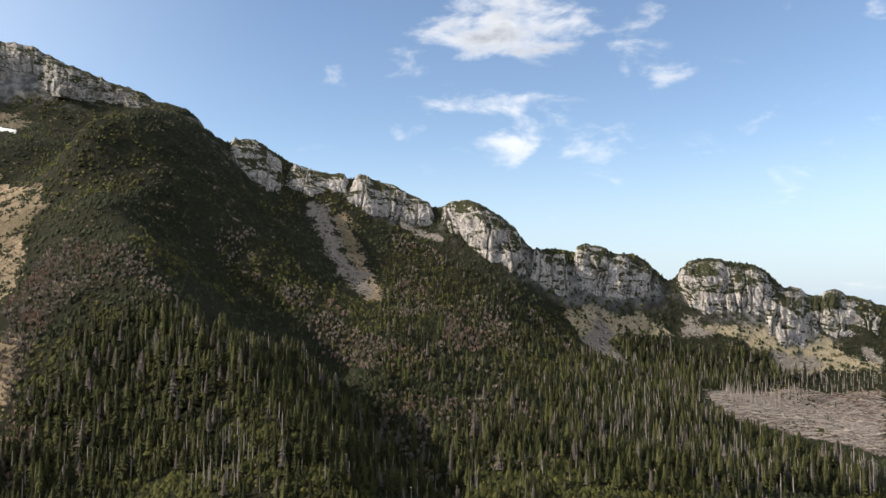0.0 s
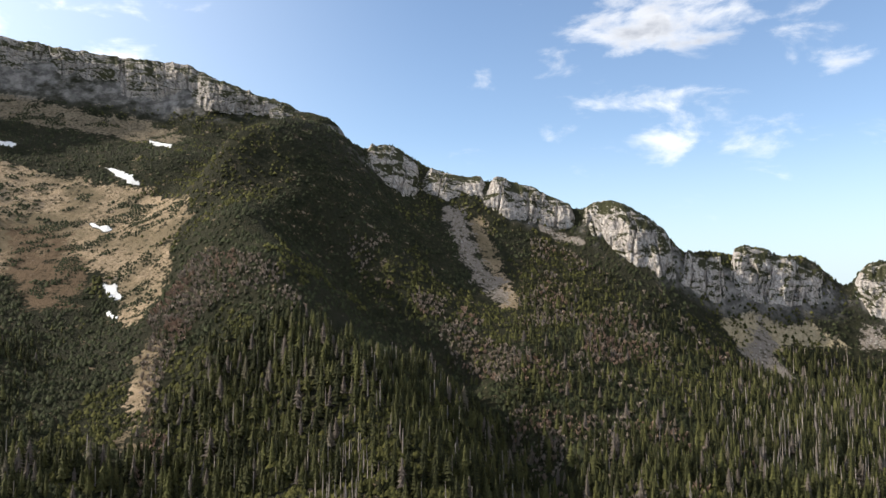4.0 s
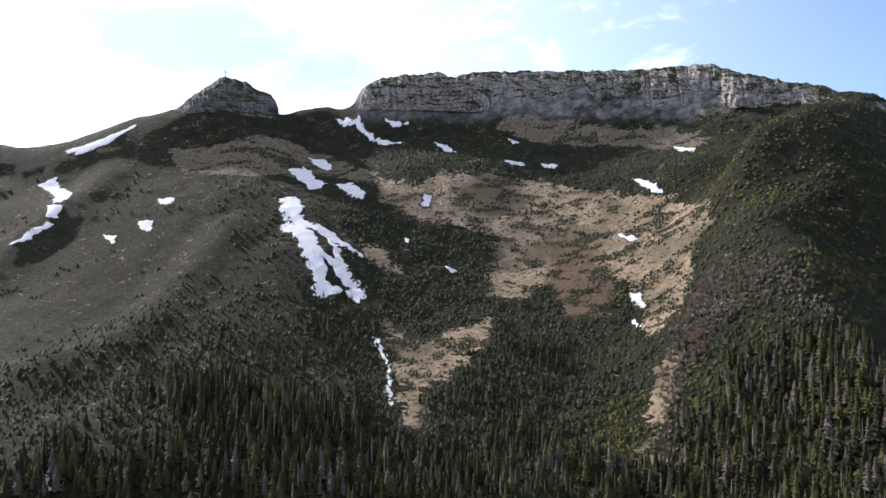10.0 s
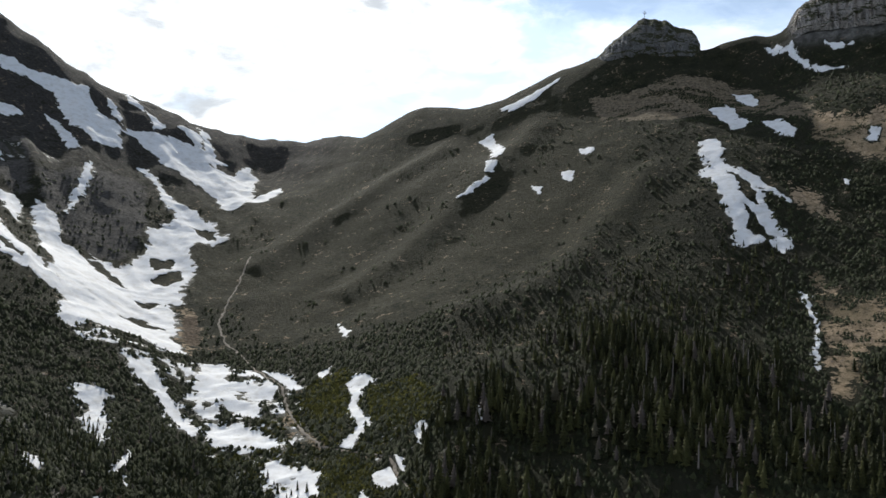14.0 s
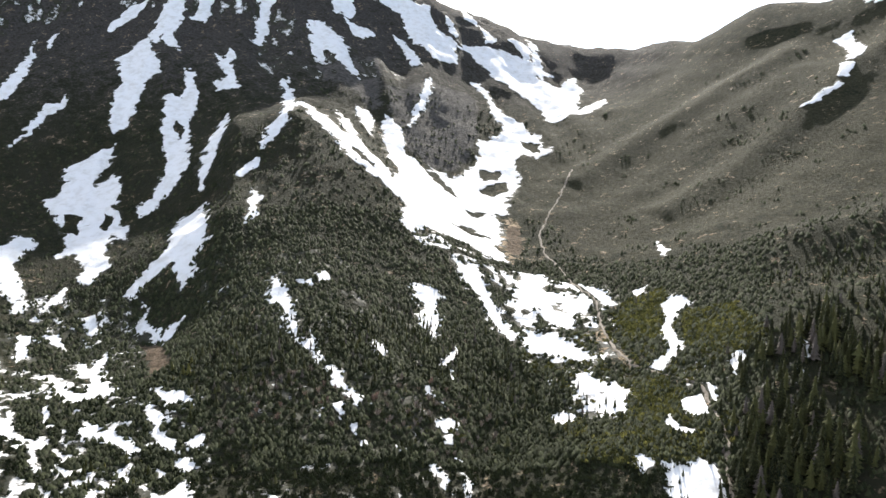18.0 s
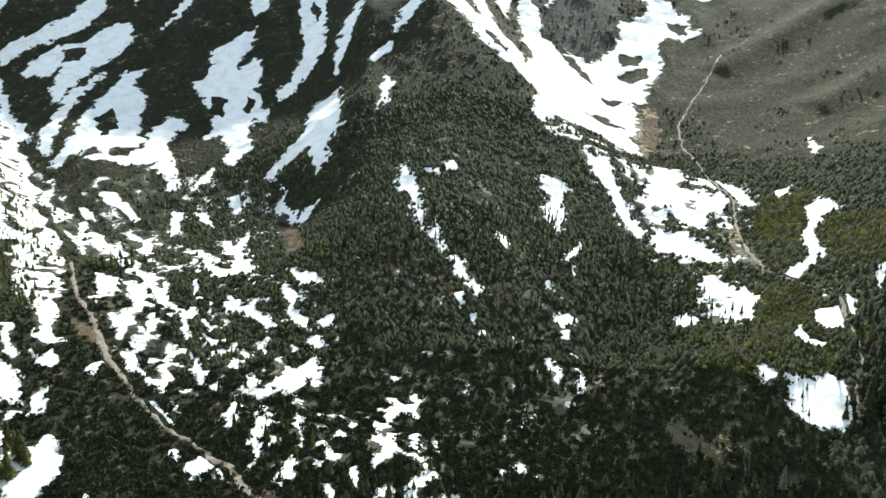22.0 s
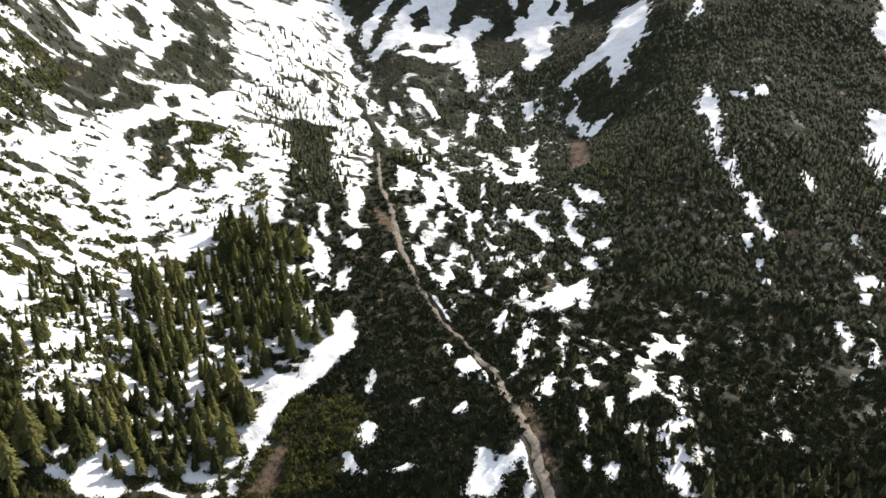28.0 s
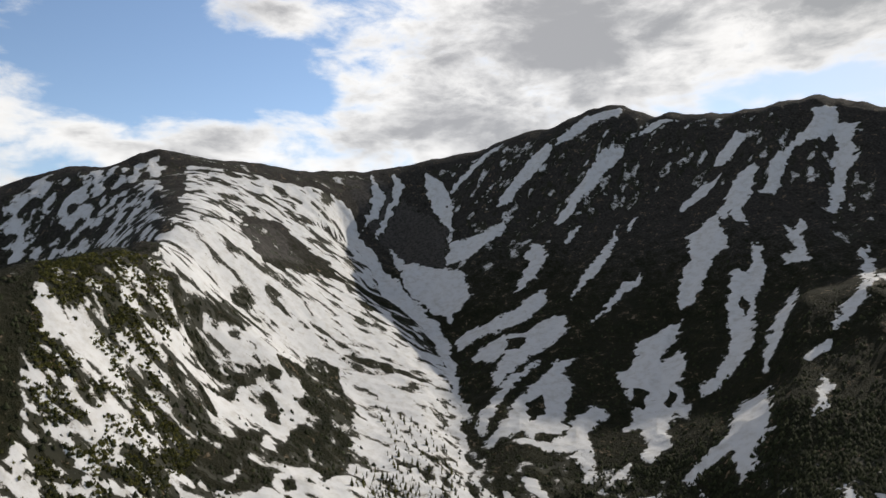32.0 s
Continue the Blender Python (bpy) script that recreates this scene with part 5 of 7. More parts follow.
def ground_material():
    m, n = material("mountain_ground")
    p = n.add("ShaderNodeTexCoord").outputs["Object"]
    broad, mid, fine, grit = n.noise(p, 0.012, 4), n.noise(p, 0.06, 5, 0.6), n.noise(p, 0.25, 6, 0.65), n.noise(p, 1.1, 4, 0.7)

    def attr(name):
        a = n.add("ShaderNodeAttribute")
        a.attribute_name = name
        return a.outputs["Fac"]

    def where(name, soft=0.25, torn=0.9):
        f = n.math("ADD", attr(name), n.math("MULTIPLY", n.math("SUBTRACT", mid, 0.5), torn * 3.6))
        f = n.math("ADD", f, n.math("MULTIPLY", n.math("SUBTRACT", fine, 0.5), torn * 3.2))
        return n.ramp(f, -soft * 0.4, soft)

    heath = heath_color(n, p, broad, mid, fine)
    pale = n.mix(n.ramp(fine, 0.3, 0.7), (0.085, 0.070, 0.048), (0.25, 0.205, 0.145))
    grass = n.mix(n.ramp(fine, 0.3, 0.7), (0.25, 0.188, 0.122), (0.48, 0.365, 0.25))
    grass = n.mix(n.ramp(grit, 0.5, 0.72), grass, (0.11, 0.09, 0.045))
    grass = n.mix(n.ramp(n.noise(p, 0.16, 5, 0.75), 0.54, 0.60), grass, (0.045, 0.042, 0.02))
    lawn = n.mix(n.ramp(fine, 0.3, 0.7), (0.27, 0.222, 0.14), (0.47, 0.39, 0.262))
    lawn = n.mix(n.ramp(n.noise(p, 0.09, 5, 0.7), 0.56, 0.62), lawn, (0.12, 0.105, 0.05))
    russet = n.mix(fine, (0.105, 0.074, 0.047), (0.175, 0.122, 0.078))
    scree = n.mix(n.ramp(grit, 0.35, 0.7), (0.16, 0.138, 0.118), (0.36, 0.315, 0.275))
    scree = n.mix(n.ramp(n.noise(p, 0.16, 5, 0.7), 0.52, 0.62), scree, (0.06, 0.052, 0.03))
    dead = n.mix(n.ramp(fine, 0.35, 0.65), (0.095, 0.068, 0.052), (0.245, 0.175, 0.140))
    mud = n.mix(n.ramp(fine, 0.35, 0.65), (0.06, 0.045, 0.03), (0.15, 0.11, 0.075))
    rock = n.mix(n.ramp(n.noise(p, 0.07, 8, 0.68), 0.38, 0.65), (0.10, 0.095, 0.09), (0.27, 0.255, 0.24))
    up = n.add("ShaderNodeSeparateXYZ", Vector=n.add("ShaderNodeNewGeometry").outputs["Normal"]).outputs[2]
    turf = n.mix(n.ramp(fine, 0.3, 0.7), (0.023, 0.023, 0.013), (0.050, 0.048, 0.028))
    slate = n.mix(n.ramp(fine, 0.3, 0.7), (0.036, 0.033, 0.031), (0.078, 0.071, 0.066))
    color = n.mix(n.math("MULTIPLY", where("alpine", 1.2, 1.1), 0.9), heath, slate)
    color = n.mix(where("turf", 0.6, 0.7), color, turf)
    color = n.mix(where("pale"), color, pale)
    color = n.mix(where("grass", 0.3, 1.5), color, n.mix(n.ramp(broad, 0.4, 0.62), grass, (0.17, 0.135, 0.085)))
    color = n.mix(where("lawn", 0.3, 0.5), color, lawn)
    color = n.mix(where("russet", 0.9, 1.5), color, russet)
    color = n.mix(where("deadfall", 0.3), color, dead)
    color = n.mix(where("mud", 0.3, 0.4), color, mud)
    color = n.mix(where("scree", 0.3, 1.1), color, scree)
    color = n.mix(n.math("MULTIPLY", where("stone", 0.5, 0.8), 0.85), color, n.mix(n.ramp(n.noise(p, 0.16, 8, 0.7), 0.35, 0.65), (0.05, 0.047, 0.045), (0.125, 0.116, 0.107)))
    steep = n.ramp(n.math("SUBTRACT", up, n.math("MULTIPLY", n.math("SUBTRACT", mid, 0.5), 0.4)), 0.70, 0.55)
    color = n.mix(n.math("MULTIPLY", steep, n.ramp(attr("rock"), 0.0, 0.5)), color, rock)
    bump = n.math("ADD", n.math("MULTIPLY", fine, 1.0), n.math("MULTIPLY", grit, 0.4))
    finish(n, color, 0.95, bump, 2.6, 0.1)
    return m


def snow_material():
    """Old snow that thins out to heath where its layer is shallow."""
    m, n = material("old_snow")
    p = n.add("ShaderNodeTexCoord").outputs["Object"]
    layer = n.add("ShaderNodeAttribute")
    layer.attribute_name = "layer"
    broad, mid, fine = n.noise(p, 0.012, 4), n.noise(p, 0.06, 5, 0.6), n.noise(p, 0.25, 6, 0.65)
    clump, scrap = n.noise(p, 0.11, 5, 0.65, 0.4), n.noise(p, 0.42, 5, 0.7)
    deep = n.math("ADD", layer.outputs["Fac"], n.math("MULTIPLY", n.math("SUBTRACT", clump, 0.5), 1.3))
    deep = n.math("ADD", deep, n.math("MULTIPLY", n.math("SUBTRACT", scrap, 0.5), 1.7))
    cover = n.ramp(deep, -0.03, 0.04)
    dirt, cup = n.noise(p, 0.09, 6, 0.65), n.noise(p, 0.7, 4, 0.6)
    color = n.mix(n.ramp(dirt, 0.42, 0.75), (0.79, 0.795, 0.81), (0.62, 0.61, 0.59))
    color = n.mix(n.ramp(deep, 0.35, 0.0), color, (0.45, 0.43, 0.40))
    color = n.mix(n.ramp(n.noise(p, 0.5, 5, 0.7), 0.66, 0.74), color, (0.30, 0.27, 0.23))
    color = n.mix(cover, heath_color(n, p, broad, mid, fine), color)
    relief = n.math("ADD", n.math("ADD", n.math("MULTIPLY", cup, 0.4), dirt), n.math("MULTIPLY", cover, 0.8))
    finish(n, color, 0.8, relief, 0.6, 0.25)
    return m


def rock_material(name, lo, hi, green=0.5):
    m, n = material(name)
    p = n.add("ShaderNodeTexCoord").outputs["Object"]
    tall = n.add("ShaderNodeMapping", Vector=p)
    tall.inputs["Scale"].default_value = (1, 1, 0.3)
    streak, crack, blot = n.noise(tall.outputs[0], 0.22, 8, 0.7, 0.4), n.noise(tall.outputs[0], 0.7, 5, 0.7), n.noise(p, 0.05, 4)
    color = n.mix(n.ramp(streak, 0.35, 0.62), lo, hi)
    color = n.mix(n.ramp(crack, 0.5, 0.34), color, tuple(v * 0.35 for v in lo))
    color = n.mix(n.math("MULTIPLY", n.ramp(blot, 0.52, 0.7), 0.3), color, (0.30, 0.24, 0.18))
    up = n.add("ShaderNodeSeparateXYZ", Vector=n.add("ShaderNodeNewGeometry").outputs["Normal"]).outputs[2]
    turf = n.ramp(n.math("ADD", up, n.math("MULTIPLY", n.math("SUBTRACT", n.noise(p, 0.11, 5, 0.65), 0.5), 1.5)), 0.86, 1.0)
    color = n.mix(turf, color, n.mix(n.noise(p, 0.5, 4), (0.035, 0.04, 0.018), (0.10, 0.09, 0.045)))
    # dwarf pine on the ledges
    flat = n.add("ShaderNodeMapping", Vector=p)
    flat.inputs["Scale"].default_value = (1, 1, 2.4)
    moss = n.ramp(n.math("ADD", n.noise(flat.outputs[0], 0.03, 6, 0.68, 0.6), n.math("MULTIPLY", up, 0.2)), 0.65 - 0.12 * green, 0.69 - 0.12 * green)
    color = n.mix(moss, color, n.mix(n.noise(p, 0.6, 4), (0.02, 0.025, 0.011), (0.065, 0.062, 0.03)))
    finish(n, color, 0.92, n.math("ADD", streak, n.math("MULTIPLY", crack, 0.6)), 3.0, 0.15)
    return m


def leaf_material(name, lo, hi, odd=None, thinness=0.18):
    m, n = material(name)
    p = n.add("ShaderNodeTexCoord").outputs["Object"]
    own = n.add("ShaderNodeAttribute")
    own.attribute_name = "tone"
    own = own.outputs["Fac"]
    rnd = n.add("ShaderNodeObjectInfo").outputs["Random"]
    tone = n.math("FRACT", n.math("ADD", own, rnd))
    color = n.mix(n.math("POWER", tone, 2.1), lo, hi)
    color = n.mix(n.math("MULTIPLY", n.ramp(n.noise(p, 1.2, 3, 0.7), 0.4, 0.75), 0.5), color, tuple(v * 1.3 for v in hi))
    if odd:
        color = n.mix(n.ramp(tone, 0.90, 0.93), color, odd)
    finish(n, color, 0.85, n.noise(p, 2.5, 3), 0.4, 0.15)
    # needles let some of the light through
    thin = n.add("ShaderNodeBsdfTranslucent", Color=color)
    both = n.tree.nodes.new("ShaderNodeMixShader")
    both.inputs[0].default_value = thinness
    n.tree.links.new(n.tree.nodes["Principled BSDF"].outputs[0], both.inputs[1])
    n.tree.links.new(thin.outputs[0], both.inputs[2])
    n.tree.links.new(both.outputs[0], n.tree.nodes["Material Output"].inputs[0])
    return m


def plain_material(name, lo, hi, scale=0.8, rough=0.85, spec=0.2, metal=0.0):
    m, n = material(name)
    p = n.add("ShaderNodeTexCoord").outputs["Object"]
    g = n.noise(p, scale, 6, 0.65)
    finish(n, n.mix(n.ramp(g, 0.3, 0.7), lo, hi), rough, g, 0.2, spec)
    m.node_tree.nodes["Principled BSDF"].inputs["Metallic"].default_value = metal
    return m


GROUND = ground_material()
SNOW = snow_material()
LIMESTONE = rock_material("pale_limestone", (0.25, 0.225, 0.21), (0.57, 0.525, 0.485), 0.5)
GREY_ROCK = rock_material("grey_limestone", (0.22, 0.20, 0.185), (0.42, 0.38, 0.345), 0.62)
# the peak stands against the light: its shade is put into this darker colour
BACKLIT_ROCK = rock_material("backlit_summit_limestone", (0.10, 0.098, 0.098), (0.21, 0.205, 0.20), 0.5)
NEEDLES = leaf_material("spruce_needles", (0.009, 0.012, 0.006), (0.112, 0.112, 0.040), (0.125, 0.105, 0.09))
# valley needles twice: bright olive with sunlight in it, then the shaded copy
SUNLIT_NEEDLES = leaf_material("sunlit_needles", (0.034, 0.040, 0.014), (0.190, 0.182, 0.060), None, 0.45)
SHADED_NEEDLES = leaf_material("shaded_spruce_needles", (0.030, 0.035, 0.016), (0.125, 0.122, 0.052), None, 0.3)
# one pine in two copies: sunlight in the lighter colour, shade in the darker
SUNLIT_PINE = leaf_material("sunlit_dwarf_pine_needles", (0.026, 0.031, 0.010), (0.150, 0.145, 0.048), None, 0.4)
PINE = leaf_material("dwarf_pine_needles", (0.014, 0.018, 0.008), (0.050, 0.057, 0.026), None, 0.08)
BARK = plain_material("spruce_bark", (0.05, 0.038, 0.028), (0.11, 0.085, 0.065), 3)
DEAD = plain_material("weathered_dead_wood", (0.17, 0.148, 0.13), (0.36, 0.315, 0.285), 2)
RED_TWIGS = plain_material("reddish_leafless_twigs", (0.17, 0.115, 0.085), (0.33, 0.235, 0.185), 2)
TWIGS = plain_material("leafless_twigs", (0.17, 0.135, 0.11), (0.32, 0.265, 0.22), 2)
GRAVEL = plain_material("trodden_gravel", (0.11, 0.092, 0.074), (0.25, 0.215, 0.175), 0.6)
IRON = plain_material("dark_iron", (0.03, 0.03, 0.032), (0.06, 0.06, 0.06), 3, 0.6, 0.5, 0.8)
STONE = plain_material("fallen_limestone", (0.25, 0.235, 0.215), (0.48, 0.45, 0.41), 0.9)


# ---- ground ----
def line_field(kind, x, y, pad=1.6):
    """1 on the middle lines of a kind of place, 0 at their edges, below 0 outside."""
    f = np.full(x.shape, -1.0)
    for line in PLACES.get(kind, ()):
        pts = np.array(line, float)
        wide = pts[:, 2].max() * pad + 2
        (x0, y0), (x1, y1) = pts[:, :2].min(0) - wide, pts[:, :2].max(0) + wide
        box = (x > x0) & (x < x1) & (y > y0) & (y < y1)
        if box.any():
            f[box] = np.maximum(f[box], stroke_field(line, x[box], y[box]))
    return np.maximum(f, area_field(kind, x, y))


def edge_depth(outline, x, y):
    """Metres to the edge of an outline, above 0 within it."""
    best, within = np.full(np.shape(x), 1e9), np.zeros(np.shape(x), bool)
    for (ax, ay), (bx, by) in zip(outline, outline[1:] + outline[:1]):
        ux, uy = bx - ax, by - ay
        t = np.clip(((x - ax) * ux + (y - ay) * uy) / (ux * ux + uy * uy + 1e-9), 0, 1)
        best = np.minimum(best, np.hypot(x - ax - t * ux, y - ay - t * uy))
        if ay != by:
            within ^= ((y > ay) != (y > by)) & (x < ax + (y - ay) / (by - ay) * ux)
    return np.where(within, best, -best)


def near_box(outline, x, y, pad):
    p = np.array(outline)
    (x0, y0), (x1, y1) = p.min(0) - pad, p.max(0) + pad
    return (x > x0) & (x < x1) & (y > y0) & (y < y1)


def area_field(kind, x, y, soft=10.0):
    """1 well inside the areas of a kind, 0 at their edges, down to -1 outside."""
    f = np.full(x.shape, -1.0)
    for outline, cover, grain in AREAS.get(kind, ()):
        box = near_box(outline, x, y, soft)
        if box.any():
            f[box] = np.maximum(f[box], np.clip(edge_depth(outline, x[box], y[box]) / soft, -1, 1))
    return f


def streaks(x, y, grain, size, seed, stretch=3.2):
    """Even spread from 0 to 1, drawn out along the grain."""
    c, s = math.cos(radians(grain)), math.sin(radians(grain))
    n = fbm((x * c + y * s) / stretch, y * c - x * s, size, 4, seed)
    return 0.5 + 0.5 * np.tanh(2.7 * n)


def snow_cover(x, y):
    """Above 0 where the broken snowfields lie."""
    f = np.full(x.shape, -1.0)
    wx, wy = x + 8 * fbm(x, y, 18, 4, 511) + 9 * fbm(x, y, 40, 2, 513), y + 8 * fbm(x, y, 18, 4, 517) + 9 * fbm(x, y, 40, 2, 519)
    for outline, cover, grain in AREAS["snow_zone"]:
        box = near_box(outline, x, y, 12)
        if not box.any():
            continue
        w = smooth(-4.5, 4.5, edge_depth(outline, wx[box], wy[box]))
        far = smooth(450, 1000, np.hypot(x[box], y[box]).mean())
        own = cover * 1.12 - 0.06 - streaks(x[box], y[box], grain, 6.0 + 5 * far, 523, 1.7 + 0.3 * far)
        f[box] = f[box] * (1 - w) + own * w
    return f


def stroke_field(line, x, y):
    if len(line) == 1:
        return 1 - np.hypot(x - line[0][0], y - line[0][1]) / line[0][2]
    d, where = along(x, y, line)
    wide = np.interp(where, np.linspace(0, 1, len(line)), [p[2] for p in line])
    return 1 - d / wide


def ring_grid():
    heads = np.radians(np.concatenate([np.arange(-122, 112, 0.32), np.arange(112, 238, 1.0)]))
    dist = np.concatenate([[0.5], np.geomspace(12, 150, 24)[:-1], np.geomspace(150, 1900, 370)[:-1], np.geomspace(1900, 4900, 36)])
    return heads, dist


HEADS, DIST = ring_grid()
gx, gy = DIST[:, None] * np.sin(HEADS)[None], DIST[:, None] * np.cos(HEADS)[None]
GZ = broad_height(gx, gy)
ROCKY = np.zeros(gx.shape)
for crag in CRAGS:
    middle = [((s[0] + s[2]) / 2, (s[1] + s[3]) / 2, 0.6 * math.hypot(s[0] - s[2], s[1] - s[3]) + 8) for s in crag]
    x0, x1 = min(p[0] - p[2] for p in middle), max(p[0] + p[2] for p in middle)
    y0, y1 = min(p[1] - p[2] for p in middle), max(p[1] + p[2] for p in middle)
    box = (gx > x0) & (gx < x1) & (gy > y0) & (gy < y1)
    ROCKY[box] = np.maximum(ROCKY[box], np.clip(stroke_field(middle, gx[box], gy[box]), 0, 1))
# the high north side of the valley head is broken rock too
BROKEN = np.maximum(ROCKY, 0.5 * smooth(300, 420, GZ) * smooth(-250, -500, gx))
GZ = GZ + rough_height(gx, gy, GZ) + 5 * smooth(0, 1, BROKEN) * (fbm(gx, gy, 34, 3, 51, True) - 0.35)


def ground_z(x, y):
    """Height of the ground sheet at any place."""
    x, y = np.asarray(x, float), np.asarray(y, float)
    r, a = np.hypot(x, y), np.arctan2(x, y)
    a = np.where(a < HEADS[0], a + 2 * math.pi, a)
    i = np.clip(np.searchsorted(DIST, r) - 1, 0, len(DIST) - 2)
    j = np.clip(np.searchsorted(HEADS, a) - 1, 0, len(HEADS) - 2)
    fi = np.clip((r - DIST[i]) / (DIST[i + 1] - DIST[i]), 0, 1)
    fj = np.clip((a - HEADS[j]) / (HEADS[j + 1] - HEADS[j]), 0, 1)
    return (GZ[i, j] * (1 - fj) + GZ[i, j + 1] * fj) * (1 - fi) + (GZ[i + 1, j] * (1 - fj) + GZ[i + 1, j + 1] * fj) * fi


def quick_mesh(name, verts, faces, mat, flat=False):
    """A mesh from arrays of corners and of triangles or quads."""
    me = bpy.data.meshes.new(name)
    faces = np.asarray(faces)
    k = faces.shape[1]
    me.vertices.add(len(verts))
    me.vertices.foreach_set("co", np.asarray(verts, np.float32).ravel())
    me.loops.add(faces.size)
    me.loops.foreach_set("vertex_index", faces.astype(np.int32).ravel())
    me.polygons.add(len(faces))
    me.polygons.foreach_set("loop_start", np.arange(0, faces.size, k, dtype=np.int32))
    me.polygons.foreach_set("use_smooth", np.full(len(faces), not flat))
    me.update(calc_edges=True)
    me.materials.append(mat)
    return me


def build_ground():
    nd, nh = gx.shape
    idx = np.arange(nd * nh).reshape(nd, nh)
    nxt = np.roll(idx, -1, axis=1)
    quads = np.stack([idx[:-1], nxt[:-1], nxt[1:], idx[1:]], -1).reshape(-1, 4)[:, ::-1]
    me = quick_mesh("ground", np.stack([gx, gy, GZ], -1).reshape(-1, 3), quads, GROUND)
    x, y = gx.ravel(), gy.ravel()
    for kind in ("pale", "grass", "russet", "scree", "deadfall", "mud", "turf", "stone", "lawn"):
        me.attributes.new(kind, "FLOAT", "POINT").data.foreach_set("value", line_field(kind, x, y, 2.0).astype(np.float32))
    high = smooth(140, 400, GZ + 30 * fbm(gx, gy, 160, 3, 71)) * smooth(-280, -480, gx) * 2 - 1
    me.attributes.new("alpine", "FLOAT", "POINT").data.foreach_set("value", high.ravel().astype(np.float32))
    me.attributes.new("rock", "FLOAT", "POINT").data.foreach_set("value", ROCKY.ravel().astype(np.float32))
    return tagged(new("ground", me), "rugged mountain slopes of dark heath, tan grass and bare rock", "mountain", kind="structure")


build_ground()


def sheet(x, y, f, thick, low=-0.3):
    """A thin layer on the ground where f is above low: corners, faces and depth. Its torn edge dips into the ground."""
    keep = f > low
    cell = keep[:-1, :-1] | keep[1:, :-1] | keep[:-1, 1:] | keep[1:, 1:]
    if not cell.any():
        return None
    idx = np.arange(x.size).reshape(x.shape)
    q = np.stack([idx[:-1, :-1], idx[1:, :-1], idx[1:, 1:], idx[:-1, 1:]], -1)[cell]
    used, q = np.unique(q, return_inverse=True)
    x, y, f = x.ravel()[used], y.ravel()[used], f.ravel()[used]
    z = ground_z(x, y) + np.clip((f - low) * 1.8, -1.2, 1.0) * thick
    return np.stack([x, y, z], -1), q.reshape(-1, 4), f


def grid(x0, x1, y0, y1, step):
    return np.meshgrid(np.arange(x0, x1 + step, step), np.arange(y0, y1 + step, step), indexing="ij")


# ---- rock walls and buttresses ----
def build_crag(stations, number, mat, label, flute=1.0, ledge=0.6, rise=0.55, bulge=15.0):
    st = np.array(stations, float)
    nu, nv = int(np.hypot(np.diff(st[:, 2]), np.diff(st[:, 3])).sum() / 1.5) + 14, 76
    u = np.linspace(0, len(st) - 1, nu)
    cols = [np.interp(u, np.arange(len(st)), st[:, k]) for k in range(5)]
    fx, fy, cx, cy, cz = cols
    fz = ground_z(fx, fy) - 6
    end = np.minimum(1, np.minimum(u, len(st) - 1 - u) * 2.2)[:, None]
    v = np.linspace(0, 1.45, nv)[None]
    length = np.hypot(np.gradient(cx), np.gradient(cy)).cumsum()[:, None]
    # towers and notches along the crest
    notch = 4.0 * fbm(length[:, 0], 0 * length[:, 0], 46, 3, 170 + number) + 2.5 * np.clip(3 * fbm(length[:, 0], 0 * length[:, 0] + 7, 24, 2, 175 + number), -1, 1)
    # steep face first, then a rounded shoulder and the fall behind the crest
    run = np.interp(v[0], (0, 0.3, 0.6, 0.85, 1.0, 1.2, 1.45), (0, 0.12, 0.30, 0.60, 0.97, 1.2, 1.6))[None]
    lift = np.interp(v[0], (0, 0.3, 0.6, 0.85, 1.0, 1.2, 1.45), (0, 0.33, 0.68, 0.92, 1.0, 0.9, 0.4))[None]
    px = fx[:, None] + (cx - fx)[:, None] * run
    py = fy[:, None] + (cy - fy)[:, None] * run
    top = (cz + notch - 1.0)[:, None]
    pz = fz[:, None] + (top - fz[:, None]) * lift * (rise + (1 - rise) * end)
    out_x, out_y = (fx - cx)[:, None], (fy - cy)[:, None]
    norm = np.hypot(out_x, out_y) + 1e-6
    amp = np.interp(v[0], (0, 0.15, 0.7, 1.0, 1.45), (0.6, 1, 1, 0.45, 0.3))[None]
    flat_len = length + 4.5 * fbm(length + 0 * pz, pz, 22, 3, 190 + number)
    # broad buttresses and bays, then upright flutes
    push = bulge * fbm(flat_len, pz * 0.35, 74, 4, 100 + number) + 4.2 * flute * fbm(flat_len, pz * 0.5, 13, 4, 130 + number, True)
    # deep upright cracks
    crack = np.abs(fbm(flat_len, pz * 0.16, 19, 3, 210 + number))
    push = push - 7.0 * flute * np.clip(1 - crack / 0.10, 0, 1)
    # ledges that step back, broken along the wall
    for tall, seed in ((19.0, 230), (8.0, 250)):
        step = ((pz + 16 * fbm(flat_len, pz * 0.6, 70, 3, seed + number)) / tall) % 1
        push = push + ledge * tall * 0.55 * (step - smooth(0.8, 1.0, step)) * smooth(-0.25, 0.2, fbm(flat_len, pz, 55, 2, seed + 9 + number))
    # broken blocks
    push = push + 1.6 * fbm(flat_len, pz, 5, 2, 270 + number, True)
    push = push * amp
    px, py = px + out_x / norm * push, py + out_y / norm * push
    pz = pz + 2.6 * fbm(length + 0 * pz, v * 40 + 0 * pz, 13, 4, 160 + number, True) * np.minimum(1, v * 1.5)
    idx = np.arange(nu * nv).reshape(nu, nv)
    q = np.stack([idx[:-1, :-1], idx[1:, :-1], idx[1:, 1:], idx[:-1, 1:]], -1).reshape(-1, 4)[:, ::-1]
    me = quick_mesh("rock_wall", np.stack([px, py, pz], -1).reshape(-1, 3), q, mat, True)
